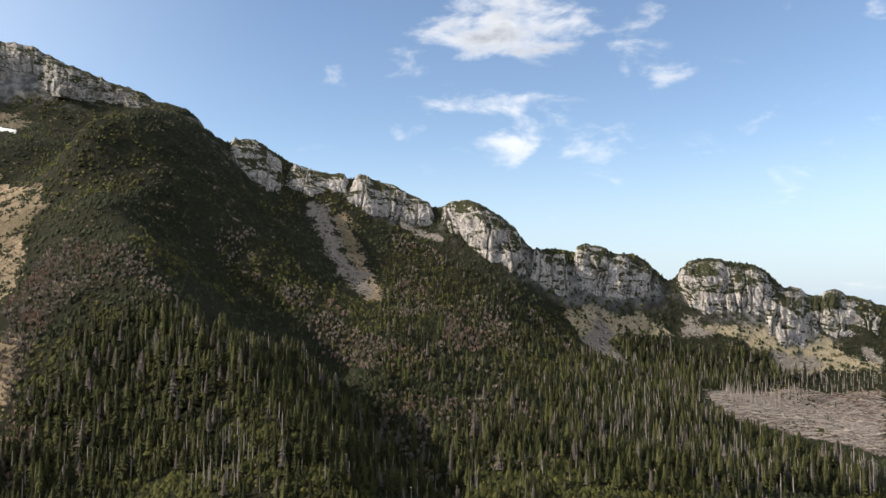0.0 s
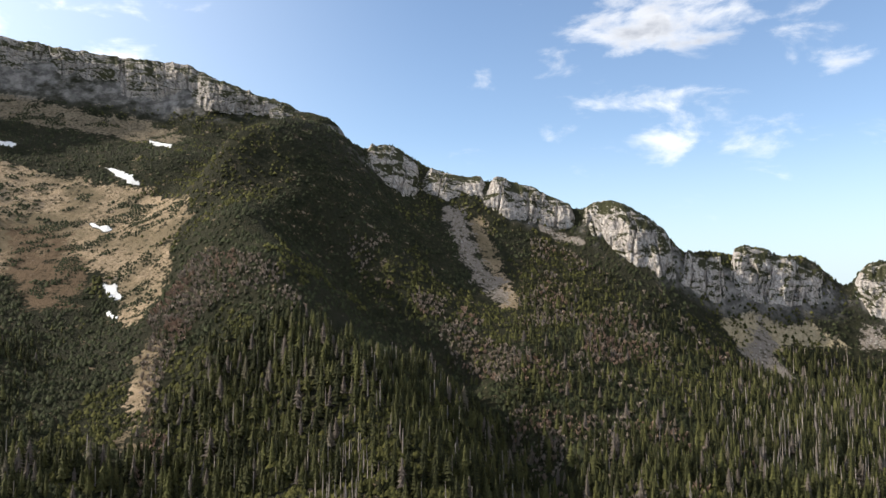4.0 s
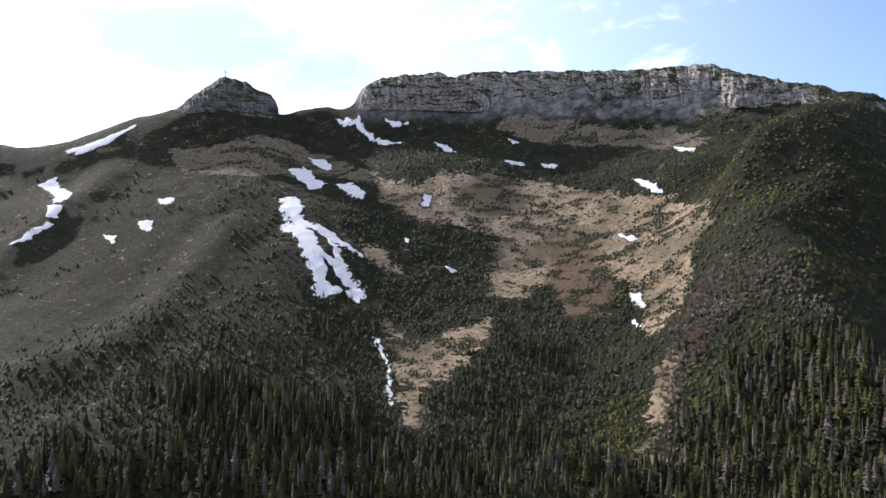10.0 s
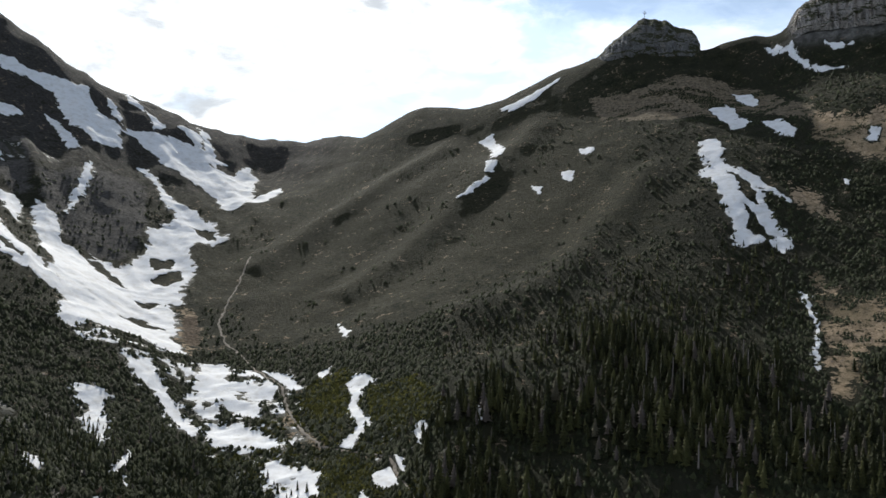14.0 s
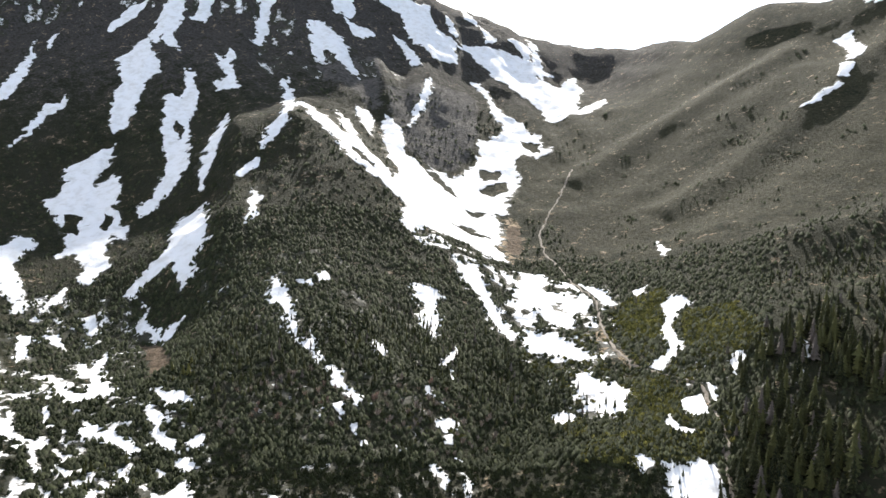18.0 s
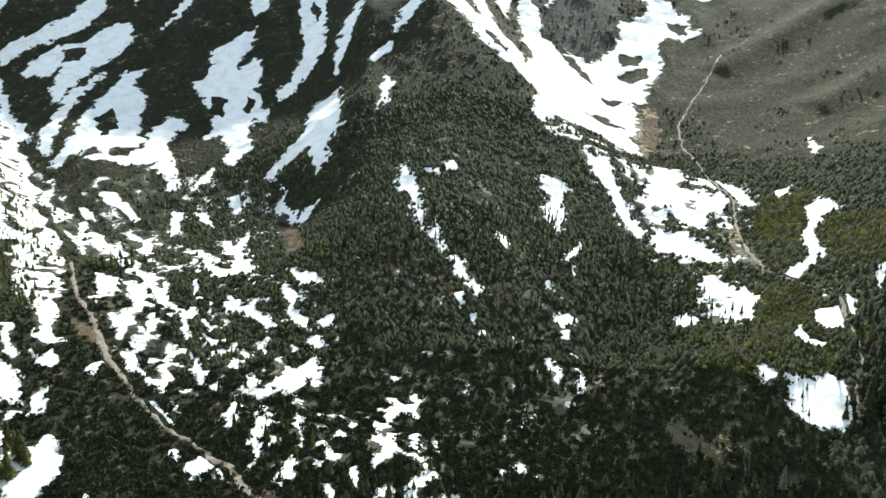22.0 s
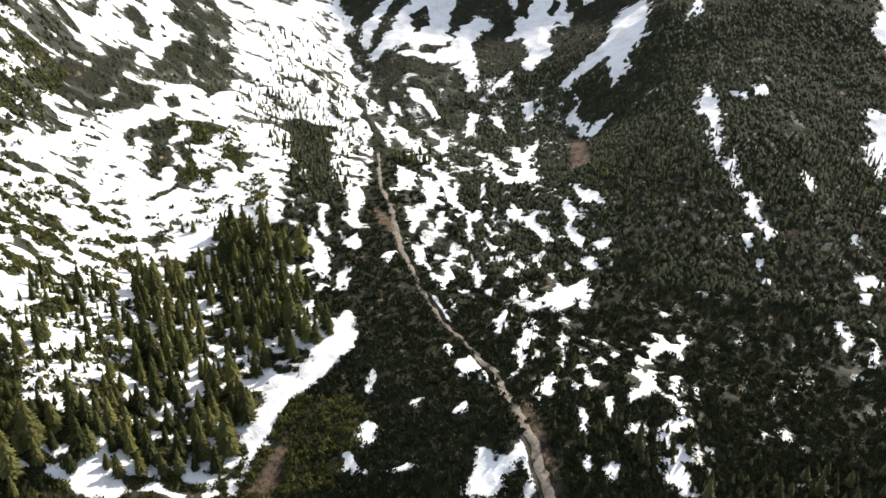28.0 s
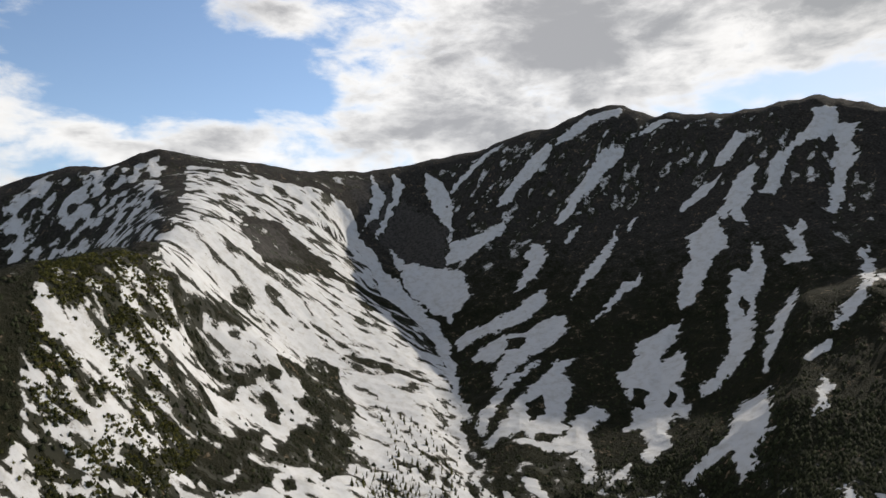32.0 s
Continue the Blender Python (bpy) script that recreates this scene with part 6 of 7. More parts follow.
    return tagged(new("rock_wall", me), label, "cliff", "limestone cliffs of the ridge")


# the low end of the row stands out from its slope
for k in (7, 8):
    CRAGS[k] = [(fx - 0.22 * (cx - fx), fy - 0.22 * (cy - fy), cx, cy, cz + 6) for fx, fy, cx, cy, cz in CRAGS[k]]
CRAGS[8].append((1098, -350, 1220, -380, 148))
# the summit wall is one long face
WALL = CRAGS[9] + CRAGS[10][1:] + CRAGS[11][1:] + CRAGS[12][1:] + CRAGS[13][1:]
# its foot stands above a belt of talus
WALL = [(fx + 0.14 * (cx - fx), fy + 0.14 * (cy - fy), cx, cy, cz) for fx, fy, cx, cy, cz in WALL]
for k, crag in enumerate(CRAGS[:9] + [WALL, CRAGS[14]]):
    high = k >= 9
    build_crag(crag, k, BACKLIT_ROCK if k == 10 else GREY_ROCK if high else LIMESTONE,
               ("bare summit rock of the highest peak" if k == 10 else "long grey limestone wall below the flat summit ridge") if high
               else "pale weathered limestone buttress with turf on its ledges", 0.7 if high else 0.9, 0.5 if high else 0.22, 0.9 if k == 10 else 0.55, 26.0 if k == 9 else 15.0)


# ---- snow ----
def snow_mesh(name, made):
    me = quick_mesh(name, *made[:2], SNOW)
    me.attributes.new("layer", "FLOAT", "POINT").data.foreach_set("value", (made[2] * 2.2).astype(np.float32))
    return me


def off_path(x, y):
    """Below 0 on the trodden paths and the stream beds."""
    wide = [[(px, py, 1.4 * w + 1.0) for px, py, w in line] for line in PLACES["path"]]
    f = np.full(x.shape, 1.0)
    for line in wide:
        box = near_box([p[:2] for p in line], x, y, 12)
        if box.any():
            f[box] = np.minimum(f[box], -stroke_field(line, x[box], y[box]))
    return np.minimum(f, 0.2 - 1.2 * area_field("mud", x, y, 6.0))


def build_snow():
    parts = [((-1720, -560, -330, 1050), 2.8, "snowfield", "broad spring snowfield broken by rock and dwarf pine"),
             ((-560, -60, -120, 330), 1.7, "patchy_snow", "streaky melting snow between dwarf pines and spruces"),
             ((-560, -30, 330, 700), 1.8, "patchy_snow", "scraps of melting snow on the dwarf pine slope and beside the path")]
    for box, step, name, label in parts:
        x, y = grid(*box, step)
        f = np.minimum(snow_cover(x, y), off_path(x, y))
        f = f + 0.16 * fbm(x, y, step * 4, 2, 531)
        tagged(new(name, snow_mesh(name, sheet(x, y, f, 0.5))), label, "snowfield", kind="stuff")
    for k, (outline, cover, grain) in enumerate(AREAS["snow_area"]):
        p = np.array(outline)
        (x0, y0), (x1, y1) = p.min(0) - 6, p.max(0) + 6
        far, wide = float(np.hypot(*p.mean(0))), min(x1 - x0, y1 - y0) - 12
        step = min(max(0.9, far / 640), max(0.8, wide / 5))
        x, y = grid(x0, x1, y0, y1, step)
        warp = min(7.0, 1.2 + wide * 0.13)
        wx, wy = x + warp * fbm(x, y, 10, 4, 541), y + warp * fbm(x, y, 10, 4, 547)
        wx, wy = wx + 0.5 * warp * fbm(x, y, 27, 2, 543), wy + 0.5 * warp * fbm(x, y, 27, 2, 549)
        f = np.minimum(edge_depth(outline, wx, wy) / min(8.0, 2.5 + 0.09 * wide) + 0.2, 0.6) + 0.62 * fbm(x, y, 6.5 if far > 800 else 5.5, 3, 551)
        # snow lies broken along its edges
        f = np.minimum(f, 1.15 * min(cover, 0.97) - streaks(x, y, 45, 9, 553, 1.3) + 0.06 + 0.22 * np.clip(edge_depth(outline, x, y) / 9, -0.5, 1))
        for hole, _, _ in AREAS["snow_hole"]:
            if near_box(hole, x, y, 0).any():
                f = np.minimum(f, 0.1 - edge_depth(hole, wx, wy) / 3.0)
        made = sheet(x, y, np.minimum(f, 2 * off_path(x, y)), 0.5 if far < 800 else 0.7)
        if made is None:
            continue
        label = ("long streak of old snow in a steep gully" if max(x1 - x0, y1 - y0) > 90 else "small remnant of melting snow on the slope" if wide < 16
                 else "patch of old white snow with torn edges")
        tagged(new("snow_patch", snow_mesh("snow_patch", made)), label, "snow patch", "snow patches on the slopes")


build_snow()
for k, line in enumerate(PLACES["path"]):
    line = [(x, y, max(1.2, w)) for x, y, w in line]
    p = np.array(line)
    x, y = grid(p[:, 0].min() - 5, p[:, 0].max() + 5, p[:, 1].min() - 5, p[:, 1].max() + 5, 0.8)
    wx, wy = x + 2.2 * fbm(x, y, 8, 3, 900 + k), y + 2.2 * fbm(x, y, 8, 3, 905 + k)
    made = sheet(x, y, stroke_field(line, wx, wy).clip(-1, 0.6) - 0.42, 0.35)
    tagged(new("footpath", quick_mesh("footpath", *made[:2], GRAVEL)), "trodden pale gravel footpath", "path", kind="structure")


# ---- trees and shrubs ----
def spruce_crown(rng, tiers, points, radius=0.235):
    """A slim spruce crown, one unit tall: drooping whorls of branches, ragged all round."""
    verts, tris = [], []
    lean = rng.normal(0, 0.012, 2)
    for k in range(tiers):
        h = 0.10 + 0.86 * (k / tiers) ** 0.92
        r = (radius + rng.normal(0, 0.025)) * (1 - h) ** 0.85 + 0.012
        rise = 1.35 / tiers * (1 - 0.35 * h)
        turn = rng.uniform(0, 6.28)
        base = len(verts)
        verts.append((lean[0] * h, lean[1] * h, min(1.02, h + rise)))
        for j in range(points * 2):
            a = turn + math.pi * j / points
            out = r * (rng.uniform(0.78, 1.25) if j % 2 == 0 else rng.uniform(0.55, 0.78))
            drop = rng.uniform(0.0, 0.035) if j % 2 == 0 else -0.012
            verts.append((lean[0] * h + out * math.cos(a), lean[1] * h + out * math.sin(a), h - drop))
        for j in range(points * 2):
            tris.append((base, base + 1 + j, base + 1 + (j + 1) % (points * 2)))
    return np.array(verts), np.array(tris)


def pole(rng, sides, r0, r1, z0, z1, bend=0.01):
    a = np.arange(sides) * 2 * math.pi / sides
    off = rng.normal(0, bend, 2)
    low = np.stack([r0 * np.cos(a), r0 * np.sin(a), np.full(sides, z0)], -1)
    top = np.stack([r1 * np.cos(a) + off[0], r1 * np.sin(a) + off[1], np.full(sides, z1)], -1)
    i = np.arange(sides)
    j = (i + 1) % sides
    return np.concatenate([low, top]), np.concatenate([np.stack([i, j, j + sides], -1), np.stack([i, j + sides, i + sides], -1)])


def join(*meshes):
    verts, tris, n = [], [], 0
    for v, t in meshes:
        verts.append(v)
        tris.append(t + n)
        n += len(v)
    return np.concatenate(verts), np.concatenate(tris)


def dead_branches(rng, count):
    verts, tris = [], []
    for k in range(count):
        h, a, l = rng.uniform(0.25, 0.95), rng.uniform(0, 6.28), rng.uniform(0.05, 0.13)
        l *= 1.25 - h
        w = 0.010
        c, s = math.cos(a), math.sin(a)
        b = len(verts)
        verts += [(0.01 * c - w * s, 0.01 * s + w * c, h), (0.01 * c + w * s, 0.01 * s - w * c, h + w), (l * c, l * s, h - 0.02 * rng.uniform(-1, 2))]
        tris.append((b, b + 1, b + 2))
    return np.array(verts), np.array(tris)


def pine_clump(rng, rings, sides):
    """A low, lumpy cushion of dwarf pine, one unit across."""
    verts, tris = [], []
    for k in range(rings):
        h = k / rings
        for j in range(sides):
            a = 2 * math.pi * (j + 0.5 * (k % 2)) / sides
            q = 0.6 * math.sqrt(1 - h * h * 0.8) * rng.uniform(0.62, 1.3)
            verts.append((q * math.cos(a), q * math.sin(a), -0.2 + 0.8 * h * rng.uniform(0.6, 1.4)))
    verts.append((rng.normal(0, 0.08), rng.normal(0, 0.08), 0.62 * rng.uniform(0.8, 1.3)))
    top = rings * sides
    for k in range(rings):
        for j in range(sides):
            a, b = k * sides + j, k * sides + (j + 1) % sides
            if k == rings - 1:
                tris.append((a, b, top))
            else:
                c, d = a + sides, b + sides
                tris += [(a, b, d), (a, d, c)] if k % 2 else [(a, b, c), (b, d, c)]
    return np.array(verts), np.array(tris)


def pine_tuft(rng):
    """A dwarf pine seen near: a low base and a crowd of tilted leafy shoots, one unit across."""
    verts, tris = pine_clump(rng, 1, 5)
    verts, tris = [tuple(v * (0.9, 0.9, 0.75)) for v in verts], [tuple(f) for f in tris]
    for k in range(11):
        a, out, turn = rng.uniform(0, 6.28), 0.62 * math.sqrt(rng.uniform(0, 1)), rng.uniform(0, 6.28)
        x, y, wide, high = out * math.cos(a), out * math.sin(a), rng.uniform(0.12, 0.24), rng.uniform(0.28, 0.5) * (1.3 - out)
        c, s, b = math.cos(turn) * wide, math.sin(turn) * wide, len(verts)
        base = 0.25 - 0.35 * out
        verts += [(x - c, y - s, base), (x + c, y + s, base + rng.uniform(-0.05, 0.1)), (x * 1.25 + rng.normal(0, 0.06), y * 1.25 + rng.normal(0, 0.06), base + high)]
        tris.append((b, b + 1, b + 2))
    return np.array(verts), np.array(tris)


def bare_bush(rng):
    verts, tris = [], []
    for k in range(20):
        a, out, h = rng.uniform(0, 6.28), rng.uniform(0.1, 0.5), rng.uniform(0.5, 1.0)
        b = len(verts)
        c, s, w = math.cos(a), math.sin(a), 0.075
        verts += [(-w * s, w * c, 0.0), (out * c * 0.6 - w * s, out * s * 0.6 + w * c, h * 0.7), (out * c + w * s, out * s - w * c, h)]
        tris.append((b, b + 1, b + 2))
    return np.array(verts), np.array(tris)


def scatter(kind, gap, seed, inside=0.0, ragged=0.5, soft=0.5, depth=False):
    """Random places inside a kind of area, about gap metres apart."""
    rng = np.random.default_rng(seed)
    taken = {}
    spots = [(np.array(line, float), line, None) for line in PLACES.get(kind, ())]
    spots += [(np.array([(px, py, 6.0) for px, py in outline]), None, outline) for outline, cover, grain in AREAS.get(kind, ())]
    for p, line, outline in spots:
        w = p[:, 2].max()
        xs, ys = np.arange(p[:, 0].min() - w, p[:, 0].max() + w, gap), np.arange(p[:, 1].min() - w, p[:, 1].max() + w, gap)
        if not len(xs) or not len(ys):
            continue
        xs, ys = np.round(xs / gap) * gap, np.round(ys / gap) * gap
        x, y = [a.ravel() for a in np.meshgrid(xs, ys)]
        jx, jy = x + (hash01(x, y, seed) - 0.5) * gap * 0.9, y + (hash01(x, y, seed + 1) - 0.5) * gap * 0.9
        f = (stroke_field(line, jx, jy) if line else np.clip(edge_depth(outline, jx, jy) / 9, -1, 1)) + ragged * fbm(jx, jy, 45, 3, seed + 2) - soft * hash01(x, y, seed + 3)
        for cx, cy, px, py, own in zip(*(v[f > inside] for v in (x, y, jx, jy, f))):
            taken[cx, cy] = (px, py, max(own, taken[cx, cy][2] if (cx, cy) in taken else -9))
    pts = np.array(list(taken.values())).reshape(-1, 3)
    clear = line_field("path", pts[:, 0], pts[:, 1], 2) < 0.1
    clear &= line_field("mud", pts[:, 0], pts[:, 1], 2) < 0.2
    clear &= line_field("scree", pts[:, 0], pts[:, 1], 2) < 0.0
    return pts[clear] if depth else pts[clear, :2]


def plant(name, pts, sizes, kinds, mat, label, category, seed, squash=1.0, sink=0.3, flat=True):
    """Many plants as one mesh."""
    rng = np.random.default_rng(seed)
    pick = rng.integers(0, len(kinds), len(pts))
    turn = rng.uniform(0, 6.28, len(pts))
    z = ground_z(pts[:, 0], pts[:, 1]) - sink
    verts, tris, tones, n = [], [], [], 0
    for k, (v, t) in enumerate(kinds):
        i = np.nonzero(pick == k)[0]
        if not len(i):
            continue
        c, s = np.cos(turn[i])[:, None], np.sin(turn[i])[:, None]
        wide = sizes[i][:, None] * rng.uniform(0.85, 1.2, len(i))[:, None]
        x = (v[None, :, 0] * c - v[None, :, 1] * s) * wide + pts[i, 0][:, None]
        y = (v[None, :, 0] * s + v[None, :, 1] * c) * wide + pts[i, 1][:, None]
        zz = v[None, :, 2] * sizes[i][:, None] * squash + z[i][:, None]
        verts.append(np.stack([x, y, zz], -1).reshape(-1, 3))
        tris.append((t[None] + (np.arange(len(i)) * len(v))[:, None, None] + n).reshape(-1, 3))
        tones.append(np.repeat(rng.uniform(0, 0.999, len(i)), len(v)))
        n += len(i) * len(v)
    me = quick_mesh(name, np.concatenate(verts), np.concatenate(tris), mat, flat)
    me.attributes.new("tone", "FLOAT", "POINT").data.foreach_set("value", np.concatenate(tones).astype(np.float32))
    return tagged(new(name, me), label, category, kind="stuff")


def build_trees():
    rng = np.random.default_rng(5)
    forest, open_, small = scatter("forest", 6.4, 41, -0.35, 1.2, 1.0, True), scatter("open", 6.6, 52, -0.25, 1.3, 1.1, True), scatter("small", 6.0, 63, depth=True)
    grove = scatter("grove", 6.6, 47, -0.3, 0.7, 1.0, True)
    stand, sparse = scatter("stand", 8.6, 48, -0.45, 1.0, 1.0, True), scatter("sparse", 13.0, 49, -0.4, 1.0, 1.0, True)
    pts = np.concatenate([forest, open_, small, grove, stand, sparse])[:, :2]
    tall = np.concatenate([rng.normal(17.0, 4.0, len(forest)) * (0.5 + 0.5 * smooth(-0.3, 0.5, forest[:, 2])), (rng.normal(8.5, 2.6, len(open_)) + 3.5 * (open_[:, 0] > 60)) * (0.6 + 0.4 * smooth(-0.2, 0.6, open_[:, 2])), rng.normal(5.6, 1.6, len(small)), rng.normal(14.5, 3.6, len(grove)), rng.normal(13.0, 3.4, len(stand)), rng.normal(10.5, 2.8, len(sparse))]).clip(2.2, 24)
    # no two lists put a tree into the same spot
    cells, first = np.unique(np.round(pts / 3.2).astype(int), axis=0, return_index=True)
    pts, tall = pts[first], tall[first]
    far = np.hypot(pts[:, 0], pts[:, 1])
    tall = tall * (1 - 0.22 * smooth(480, 760, far)) * (1 - 0.35 * smooth(120, 300, ground_z(pts[:, 0], pts[:, 1])))
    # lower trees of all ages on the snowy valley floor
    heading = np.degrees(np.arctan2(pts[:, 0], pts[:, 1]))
    # trees in shade: they get the crown whose colour is darkened for it
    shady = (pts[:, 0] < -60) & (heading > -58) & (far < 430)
    tall = np.where(shady, tall * 0.62, tall)
    floor = (pts[:, 0] < -150) & (pts[:, 1] < 330)
    tall = np.where(floor, tall * rng.uniform(0.65, 1.3, len(pts)), tall).clip(2.2, 24)
    # the trees of the nearest valley floor stand one by one
    near = np.nonzero((far < 430) & (pts[:, 0] < -120))[0]
    near = near[np.argsort(far[near])][:290]
    single = np.zeros(len(pts), bool)
    single[near] = True
    protos = []
    for k in range(12):
        crown = quick_mesh("crown", *spruce_crown(rng, 12, 9, 0.235), SUNLIT_NEEDLES if k < 6 else SHADED_NEEDLES, True)
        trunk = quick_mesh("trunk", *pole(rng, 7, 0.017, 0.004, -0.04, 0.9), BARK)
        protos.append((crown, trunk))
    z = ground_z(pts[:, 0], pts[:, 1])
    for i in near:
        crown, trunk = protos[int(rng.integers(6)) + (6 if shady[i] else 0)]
        tree = new("spruce_tree")
        tree.matrix_world = Matrix.LocRotScale((pts[i, 0], pts[i, 1], z[i] - 0.2), Euler((0, 0, rng.uniform(0, 6.28))), (tall[i] * rng.uniform(0.95, 1.25),) * 2 + (tall[i],))
        tagged(tree, "dark green spruce standing in old snow" if tall[i] > 9 else "young dark green spruce on the valley floor", "spruce tree", "spruces on the valley floor")
        for nm, me in (("trunk", trunk), ("crown", crown)):
            part = new(nm, me)
            part.parent = tree
    kinds = [join(spruce_crown(rng, 8, 5, 0.215), pole(rng, 3, 0.016, 0.006, -0.04, 0.3)) for k in range(10)]
    rest, away = ~single, far > 640
    az = heading
    # trees on these headings get the needle colour with sunlight painted in
    young = rest & (az < -50)
    low = [join(spruce_crown(rng, 8, 6, 0.235), pole(rng, 3, 0.016, 0.006, -0.04, 0.3)) for k in range(10)]
    plant("spruce_thicket", pts[young & (far < 430)], tall[young & (far < 430)], low, SUNLIT_NEEDLES, "sunlit olive green young spruces on the snowy valley floor", "spruces", 75)
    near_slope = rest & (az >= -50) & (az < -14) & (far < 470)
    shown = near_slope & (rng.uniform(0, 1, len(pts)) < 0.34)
    plant("spruce_thicket", pts[shown], tall[shown], low, SHADED_NEEDLES, "shaded dark spruces standing between scraps of snow", "spruces", 73)
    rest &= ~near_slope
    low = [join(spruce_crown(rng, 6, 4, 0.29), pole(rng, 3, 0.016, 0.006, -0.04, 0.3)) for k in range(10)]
    plant("spruce_thicket", pts[young & (far >= 430)], tall[young & (far >= 430)], low, SUNLIT_NEEDLES, "scattered small spruces on the dark slope", "spruces", 74)
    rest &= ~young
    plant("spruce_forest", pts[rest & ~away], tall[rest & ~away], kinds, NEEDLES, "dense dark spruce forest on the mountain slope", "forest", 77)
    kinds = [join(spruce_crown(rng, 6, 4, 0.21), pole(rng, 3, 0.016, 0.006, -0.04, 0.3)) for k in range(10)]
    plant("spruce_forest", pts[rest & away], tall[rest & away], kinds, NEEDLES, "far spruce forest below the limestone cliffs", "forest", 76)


def build_dead_trees():
    rng = np.random.default_rng(6)
    pts = scatter("dead", 6.0, 71, 0.0, 0.8)
    extra = scatter("forest", 19, 72, 0.0, 0.9)
    extra = extra[extra[:, 0] > 60]
    pts = np.concatenate([pts, extra])
    tall = rng.normal(12.5, 3.0, len(pts)).clip(4, 19)
    z = ground_z(pts[:, 0], pts[:, 1])
    order = np.argsort(np.hypot(pts[:, 0] - 500, pts[:, 1] - 100))
    protos = [(quick_mesh("trunk", *pole(rng, 6, 0.026, 0.006, -0.05, 1.0), DEAD), quick_mesh("branches", *dead_branches(rng, 26), DEAD, True)) for k in range(4)]
    for i in order[:150]:
        trunk, branches = protos[int(rng.integers(4))]
        tree = new("dead_spruce")
        tree.matrix_world = Matrix.LocRotScale((pts[i, 0], pts[i, 1], z[i]), Euler((rng.normal(0, 0.05), rng.normal(0, 0.05), rng.uniform(0, 6.28))), (tall[i] * 1.3, tall[i] * 1.3, tall[i]))
        tagged(tree, "grey dead spruce with bare broken branches", "dead tree", "dead spruces on the slope")
        for nm, me in (("trunk", trunk), ("branches", branches)):
            part = new(nm, me)
            part.parent = tree
            if nm == "branches":
                tagged(part, kind="stuff")
    kinds = [join(pole(rng, 4, 0.034, 0.010, -0.05, 1.0), dead_branches(rng, 22)) for k in range(5)]
    rest = order[150:]
    plant("dead_forest", pts[rest], tall[rest], kinds, DEAD, "grey dead spruces scattered through the forest", "dead forest", 78)


def build_shrubs():
    rng = np.random.default_rng(7)

    def cushions(count, r0, r1, a0, a1, seed):
        r = r0 * (r1 / r0) ** rng.uniform(0, 1, count)
        a = np.radians(rng.uniform(a0, a1, count))
        x, y = r * np.sin(a), r * np.cos(a)
        bare = np.maximum(line_field("grass", x, y), np.maximum(line_field("russet", x, y), line_field("pale", x, y)))
        bare = np.maximum(bare, line_field("deadfall", x, y))
        snowy = np.maximum(snow_cover(x, y), area_field("snow_area", x, y, 3.0) - 0.1)
        never = np.maximum(line_field("scree", x, y), np.maximum(line_field("path", x, y), line_field("mud", x, y)))
        lumpy = fbm(x, y, 34, 3, seed)
        # on the dry meadows the cushions stand in rows along the slope
        rows = fbm(np.arctan2(x, y) * 900 / 2.6, r, 17, 3, seed + 7)
        keep = (never < 0.1) & (snowy < 0.0) & ((bare < -0.2) | (rows > 0.38)) & ((line_field("turf", x, y) < 0.1) | (lumpy > 0.28) | (r < 640)) & (lumpy > -0.5)
        keep &= ground_z(x, y) < np.where(x < -380, 270 + 150 * lumpy + 60 * fbm(x, y, 140, 2, seed + 11), 470)
        # bare bushes crowd them out
        keep &= (line_field("bushes", x, y) < 0.1) | (hash01(np.round(x * 7), np.round(y * 7), seed) < 0.4)
        return np.stack([x, y], -1)[keep], r[keep]

    def parted(pts):
        """Heading of each plant, with an uneven border."""
        return np.degrees(np.arctan2(pts[:, 0], pts[:, 1])) + 16 * fbm(pts[:, 0], pts[:, 1], 90, 3, 97)

    pts, r = cushions(46000, 190, 660, -112, 0, 91)
    near = r < 560 + 110 * fbm(pts[:, 0], pts[:, 1], 60, 3, 98)
    pts, r = pts[near], r[near]
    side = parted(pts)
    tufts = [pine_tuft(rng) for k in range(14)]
    # the heading decides which pines carry sunlight and which shade in their colour
    for pick, mat, label in ((side < -76, SUNLIT_PINE, "sunlit olive green dwarf mountain pines between old snow"), ((side >= -76) & ((side < -27) | ((side < -12) & (r < 430))), PINE, "shaded dark green cushions of dwarf mountain pine"),
                             ((side >= -27) & (side < -12) & (r >= 430), SUNLIT_PINE, "sunlit green mats of dwarf mountain pine beside the footpath")):
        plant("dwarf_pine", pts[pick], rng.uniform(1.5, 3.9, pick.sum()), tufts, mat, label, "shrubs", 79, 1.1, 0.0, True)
    pts, r = cushions(40000, 240, 1250, -112, 15, 95)
    more, wide = cushions(26000, 400, 780, -62, -8, 92)
    pts, r = np.concatenate([pts, more]), np.concatenate([r, wide + 900])
    more, wide = cushions(80000, 330, 1250, 15, 112, 96)
    pts, r = np.concatenate([pts, more]), np.concatenate([r, wide])
    far = (r > 540 + 110 * fbm(pts[:, 0], pts[:, 1], 60, 3, 98)) | (parted(pts) > -12)
    pts, r = pts[far], r[far]
    clumps = [pine_clump(rng, 1, 6) for k in range(12)]
    # patches of the spur's carpet take the colour with sunlight in it
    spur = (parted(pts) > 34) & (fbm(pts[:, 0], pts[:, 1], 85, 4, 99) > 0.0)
    for pick, mat, label in ((spur, SUNLIT_PINE, "sunlit green carpet of dwarf mountain pine on the wooded spur"), (~spur, PINE, "dark carpet of dwarf mountain pine on the high slopes")):
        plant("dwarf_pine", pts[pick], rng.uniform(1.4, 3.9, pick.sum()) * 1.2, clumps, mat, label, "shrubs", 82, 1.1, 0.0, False)
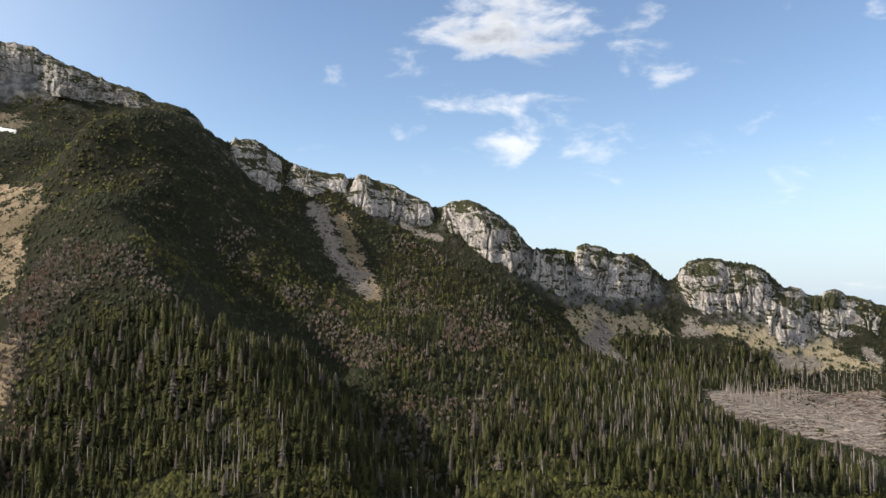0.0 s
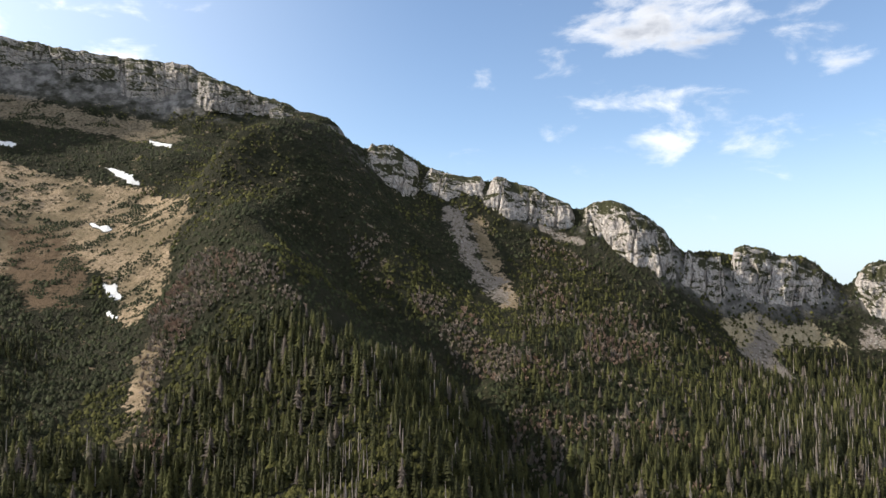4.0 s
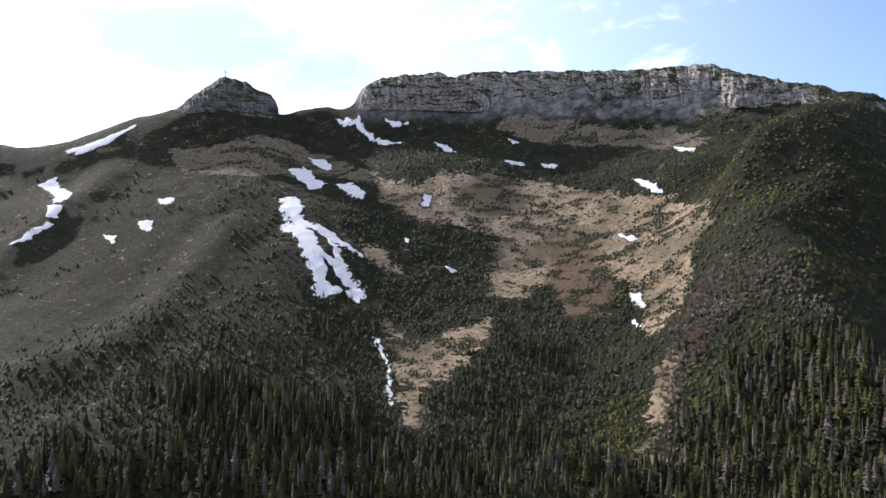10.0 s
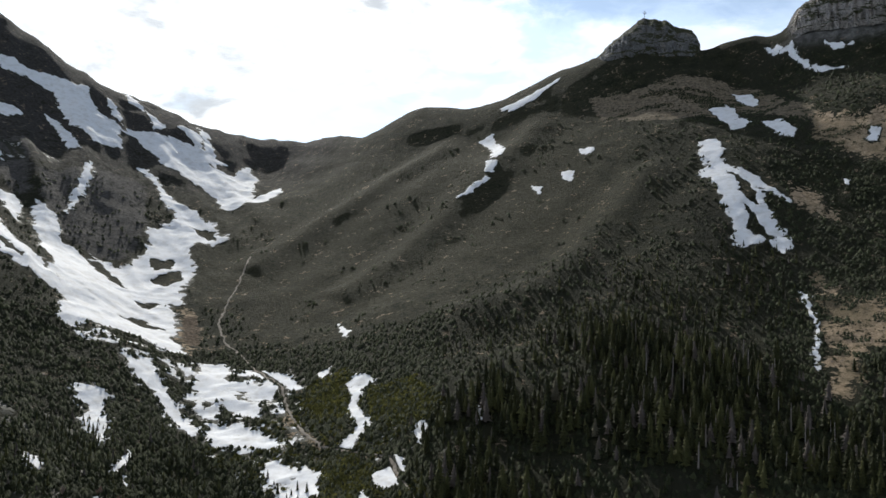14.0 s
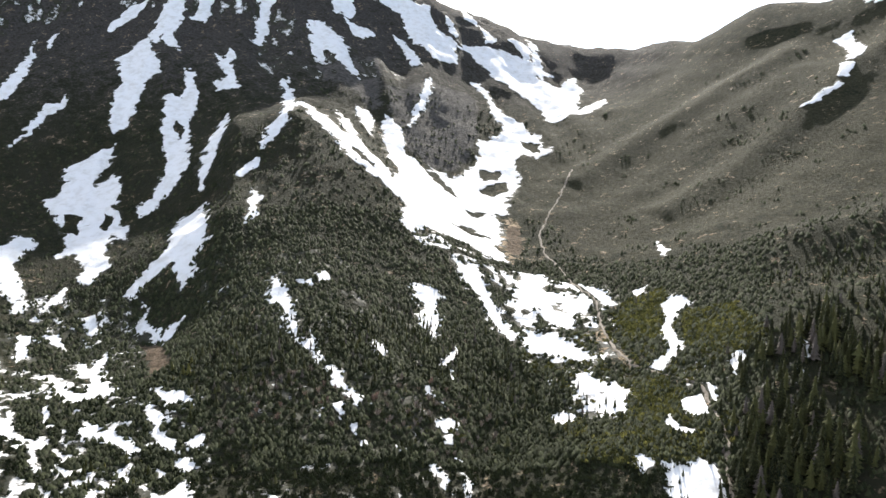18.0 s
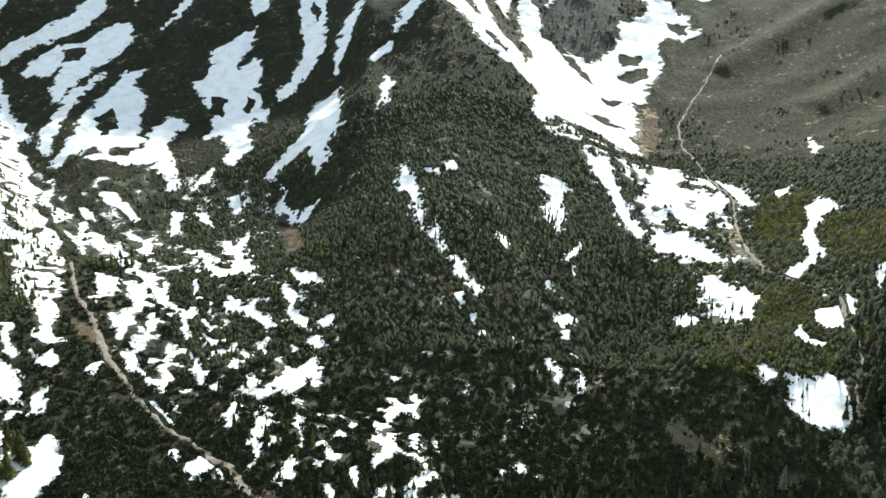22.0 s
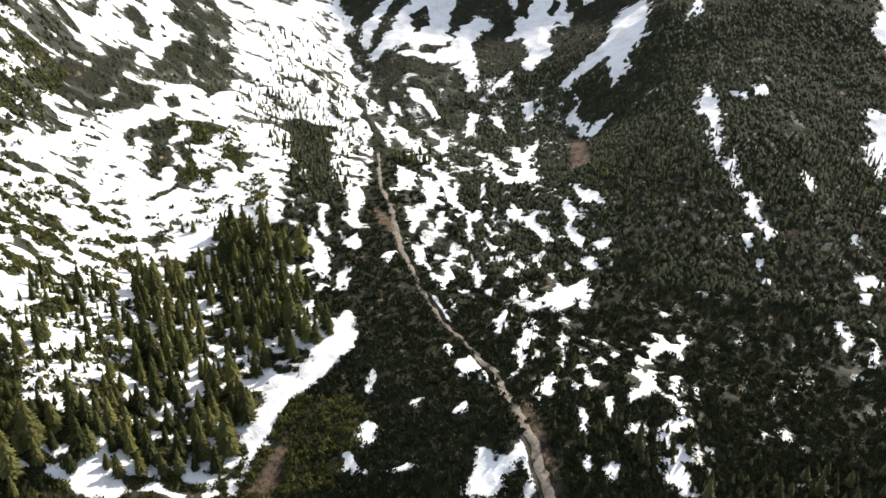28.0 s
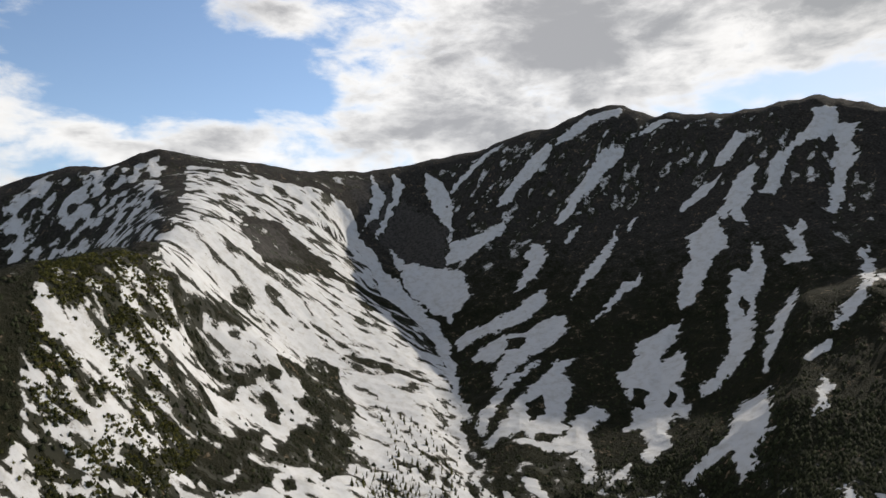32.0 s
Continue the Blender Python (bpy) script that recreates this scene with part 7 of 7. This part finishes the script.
    rows = scatter("meadow", 2.2, 87, 0.0, 0.6, 0.4)
    mx, my = rows[:, 0], rows[:, 1]
    tufty = fbm(np.arctan2(mx, my) * 800 / 2.2, np.hypot(mx, my), 8, 3, 88) + 0.2 * fbm(mx, my, 90, 2, 89)
    rows = rows[(tufty > 0.22) & (area_field("snow_area", mx, my, 3.0) < 0)]
    plant("dwarf_pine", rows, rng.uniform(1.6, 3.0, len(rows)), clumps, PINE, "rows of dwarf mountain pine on the dry meadow", "shrubs", 83, 1.0, 0.0, False)
    bushes = scatter("bushes", 4.2, 81, 0.0, 1.1)
    loose = np.concatenate([scatter("stand", 5.5, 101, 0.0, 0.5), scatter("sparse", 5.0, 102, 0.0, 0.5)])
    loose = loose[fbm(loose[:, 0], loose[:, 1], 40, 4, 103) > 0.14]
    bushes = np.concatenate([bushes, loose])
    bushes = bushes[(bushes[:, 0] > 60) | (hash01(np.round(bushes[:, 0] * 7), np.round(bushes[:, 1] * 7), 85) < 0.15)]
    red = fbm(bushes[:, 0], bushes[:, 1], 30, 3, 86) > 0.12
    bare = [bare_bush(rng) for k in range(7)]
    for pick, mat, label in ((~red, TWIGS, "leafless grey-brown bushes among the spruces"), (red, RED_TWIGS, "leafless reddish-brown bushes on the slope")):
        plant("bare_bushes", bushes[pick], rng.uniform(2.6, 6.4, pick.sum()), bare, mat, label, "bushes", 80, 1.0, 0.1)
    mounds = scatter("mound", 3.0, 104, -0.2, 0.5, 0.5)
    clear = np.maximum(snow_cover(mounds[:, 0], mounds[:, 1]), area_field("snow_area", mounds[:, 0], mounds[:, 1], 3.0)) < -0.04
    mounds = mounds[(clear & (fbm(mounds[:, 0], mounds[:, 1], 17, 3, 107) > -0.25)) | (fbm(mounds[:, 0], mounds[:, 1], 14, 3, 105) > 0.24)]
    # the mounds' olive has sunlight in its colour, as do the mats below
    plant("dwarf_pine", mounds, rng.uniform(2.2, 4.8, len(mounds)), tufts, SUNLIT_NEEDLES, "sunlit olive mounds of dwarf pine rising out of the snow", "shrubs", 106, 0.95, 0.0, True)
    mats = scatter("mat", 1.9, 93, -0.1, 0.5, 0.4)
    mats = mats[(area_field("snow_area", mats[:, 0], mats[:, 1], 3.0) < 0) & (snow_cover(mats[:, 0], mats[:, 1]) < 0)]
    plant("dwarf_pine", mats, rng.uniform(2.0, 4.2, len(mats)), tufts, SUNLIT_NEEDLES, "sunlit olive mounds of dwarf pine beside the footpath", "shrubs", 94, 0.9, 0.0, True)


def build_logs():
    rng = np.random.default_rng(9)
    pts = scatter("deadfall", 3.0, 83, 0.0, 0.9)
    kinds = []
    for k in range(6):
        v, t = pole(rng, 4, 0.045, 0.02, 0.0, 1.0)
        a = rng.uniform(-0.12, 0.18)
        kinds.append((np.stack([v[:, 2] * math.cos(a), v[:, 1], v[:, 0] + v[:, 2] * math.sin(a) + 0.04], -1), t))
    plant("fallen_trunks", pts, rng.uniform(5, 12, len(pts)), kinds, DEAD, "grey wind-thrown trunks lying on brown ground", "fallen trees", 84, 1.0, -0.2)


build_trees()
build_logs()
build_dead_trees()
build_shrubs()


# ---- small things ----
def part(name, bm, mat, parent, label=""):
    me = bpy.data.meshes.new(name)
    bm.to_mesh(me)
    bm.free()
    me.materials.append(mat)
    ob = new(name, me)
    ob.parent = parent
    return tagged(ob, label)


def beam(size, at):
    bm = bmesh.new()
    bmesh.ops.create_cube(bm, size=1, matrix=Matrix.LocRotScale(at, None, size))
    bmesh.ops.bevel(bm, geom=bm.edges[:], offset=min(size) * 0.12, segments=1, affect="EDGES")
    return bm


def build_cross():
    peak = CRAGS[14][3]
    cross = new("summit_cross")
    cross.matrix_world = pose(peak[2], peak[3], peak[4] + 1.0, 0, 0, 8)
    tagged(cross, "tall dark iron cross on the rocky summit", "cross")
    part("plinth", beam((3.2, 3.2, 3.0), (0, 0, 0.5)), STONE, cross, "stone plinth")
    for dx in (-0.55, 0.55):
        for dy in (-0.3, 0.3):
            part("post", beam((0.28, 0.28, 15), (dx, dy, 8.5)), IRON, cross)
    for dz in (11.0, 12.1):
        part("crossarm", beam((5.6, 0.9, 0.28), (0, 0, dz)), IRON, cross)
    for k in range(6):
        part("rung", beam((1.2, 0.7, 0.2), (0, 0, 2.5 + 2.4 * k)), IRON, cross)


def boulder_mesh(rng):
    bm = bmesh.new()
    bmesh.ops.create_icosphere(bm, subdivisions=2, radius=1)
    for v in bm.verts:
        n = noise.noise(v.co * 1.3 + Vector(rng.uniform(-9, 9, 1).repeat(3)))
        v.co *= 1 + 0.35 * n
        v.co.z *= 0.7
    me = bpy.data.meshes.new("boulder")
    bm.to_mesh(me)
    bm.free()
    me.materials.append(STONE)
    return me


def build_boulders():
    rng = np.random.default_rng(8)
    meshes = [boulder_mesh(rng) for k in range(5)]
    for line in PLACES["scree"]:
        for x, y in scatter_scree(line, rng):
            s = rng.uniform(0.4, 1.3)
            b = new("boulder", meshes[int(rng.integers(5))])
            b.matrix_world = Matrix.LocRotScale((x, y, float(ground_z(x, y)) + 0.2 * s), Euler((0, 0, rng.uniform(0, 6.28))), (s * rng.uniform(0.8, 1.4), s, s))
            tagged(b, "pale limestone boulder lying on the scree", "boulder", "boulders on the scree")


def scatter_scree(line, rng):
    p = np.array(line, float)
    out = []
    for k in range(22):
        t = rng.uniform(0, len(p) - 1)
        i = min(int(t), len(p) - 2) if len(p) > 1 else 0
        q = p[i] + (p[i + 1] - p[i]) * (t - i) if len(p) > 1 else p[0]
        out.append((q[0] + rng.normal(0, q[2] * 0.35), q[1] + rng.normal(0, q[2] * 0.35)))
    return out


build_cross()
build_boulders()
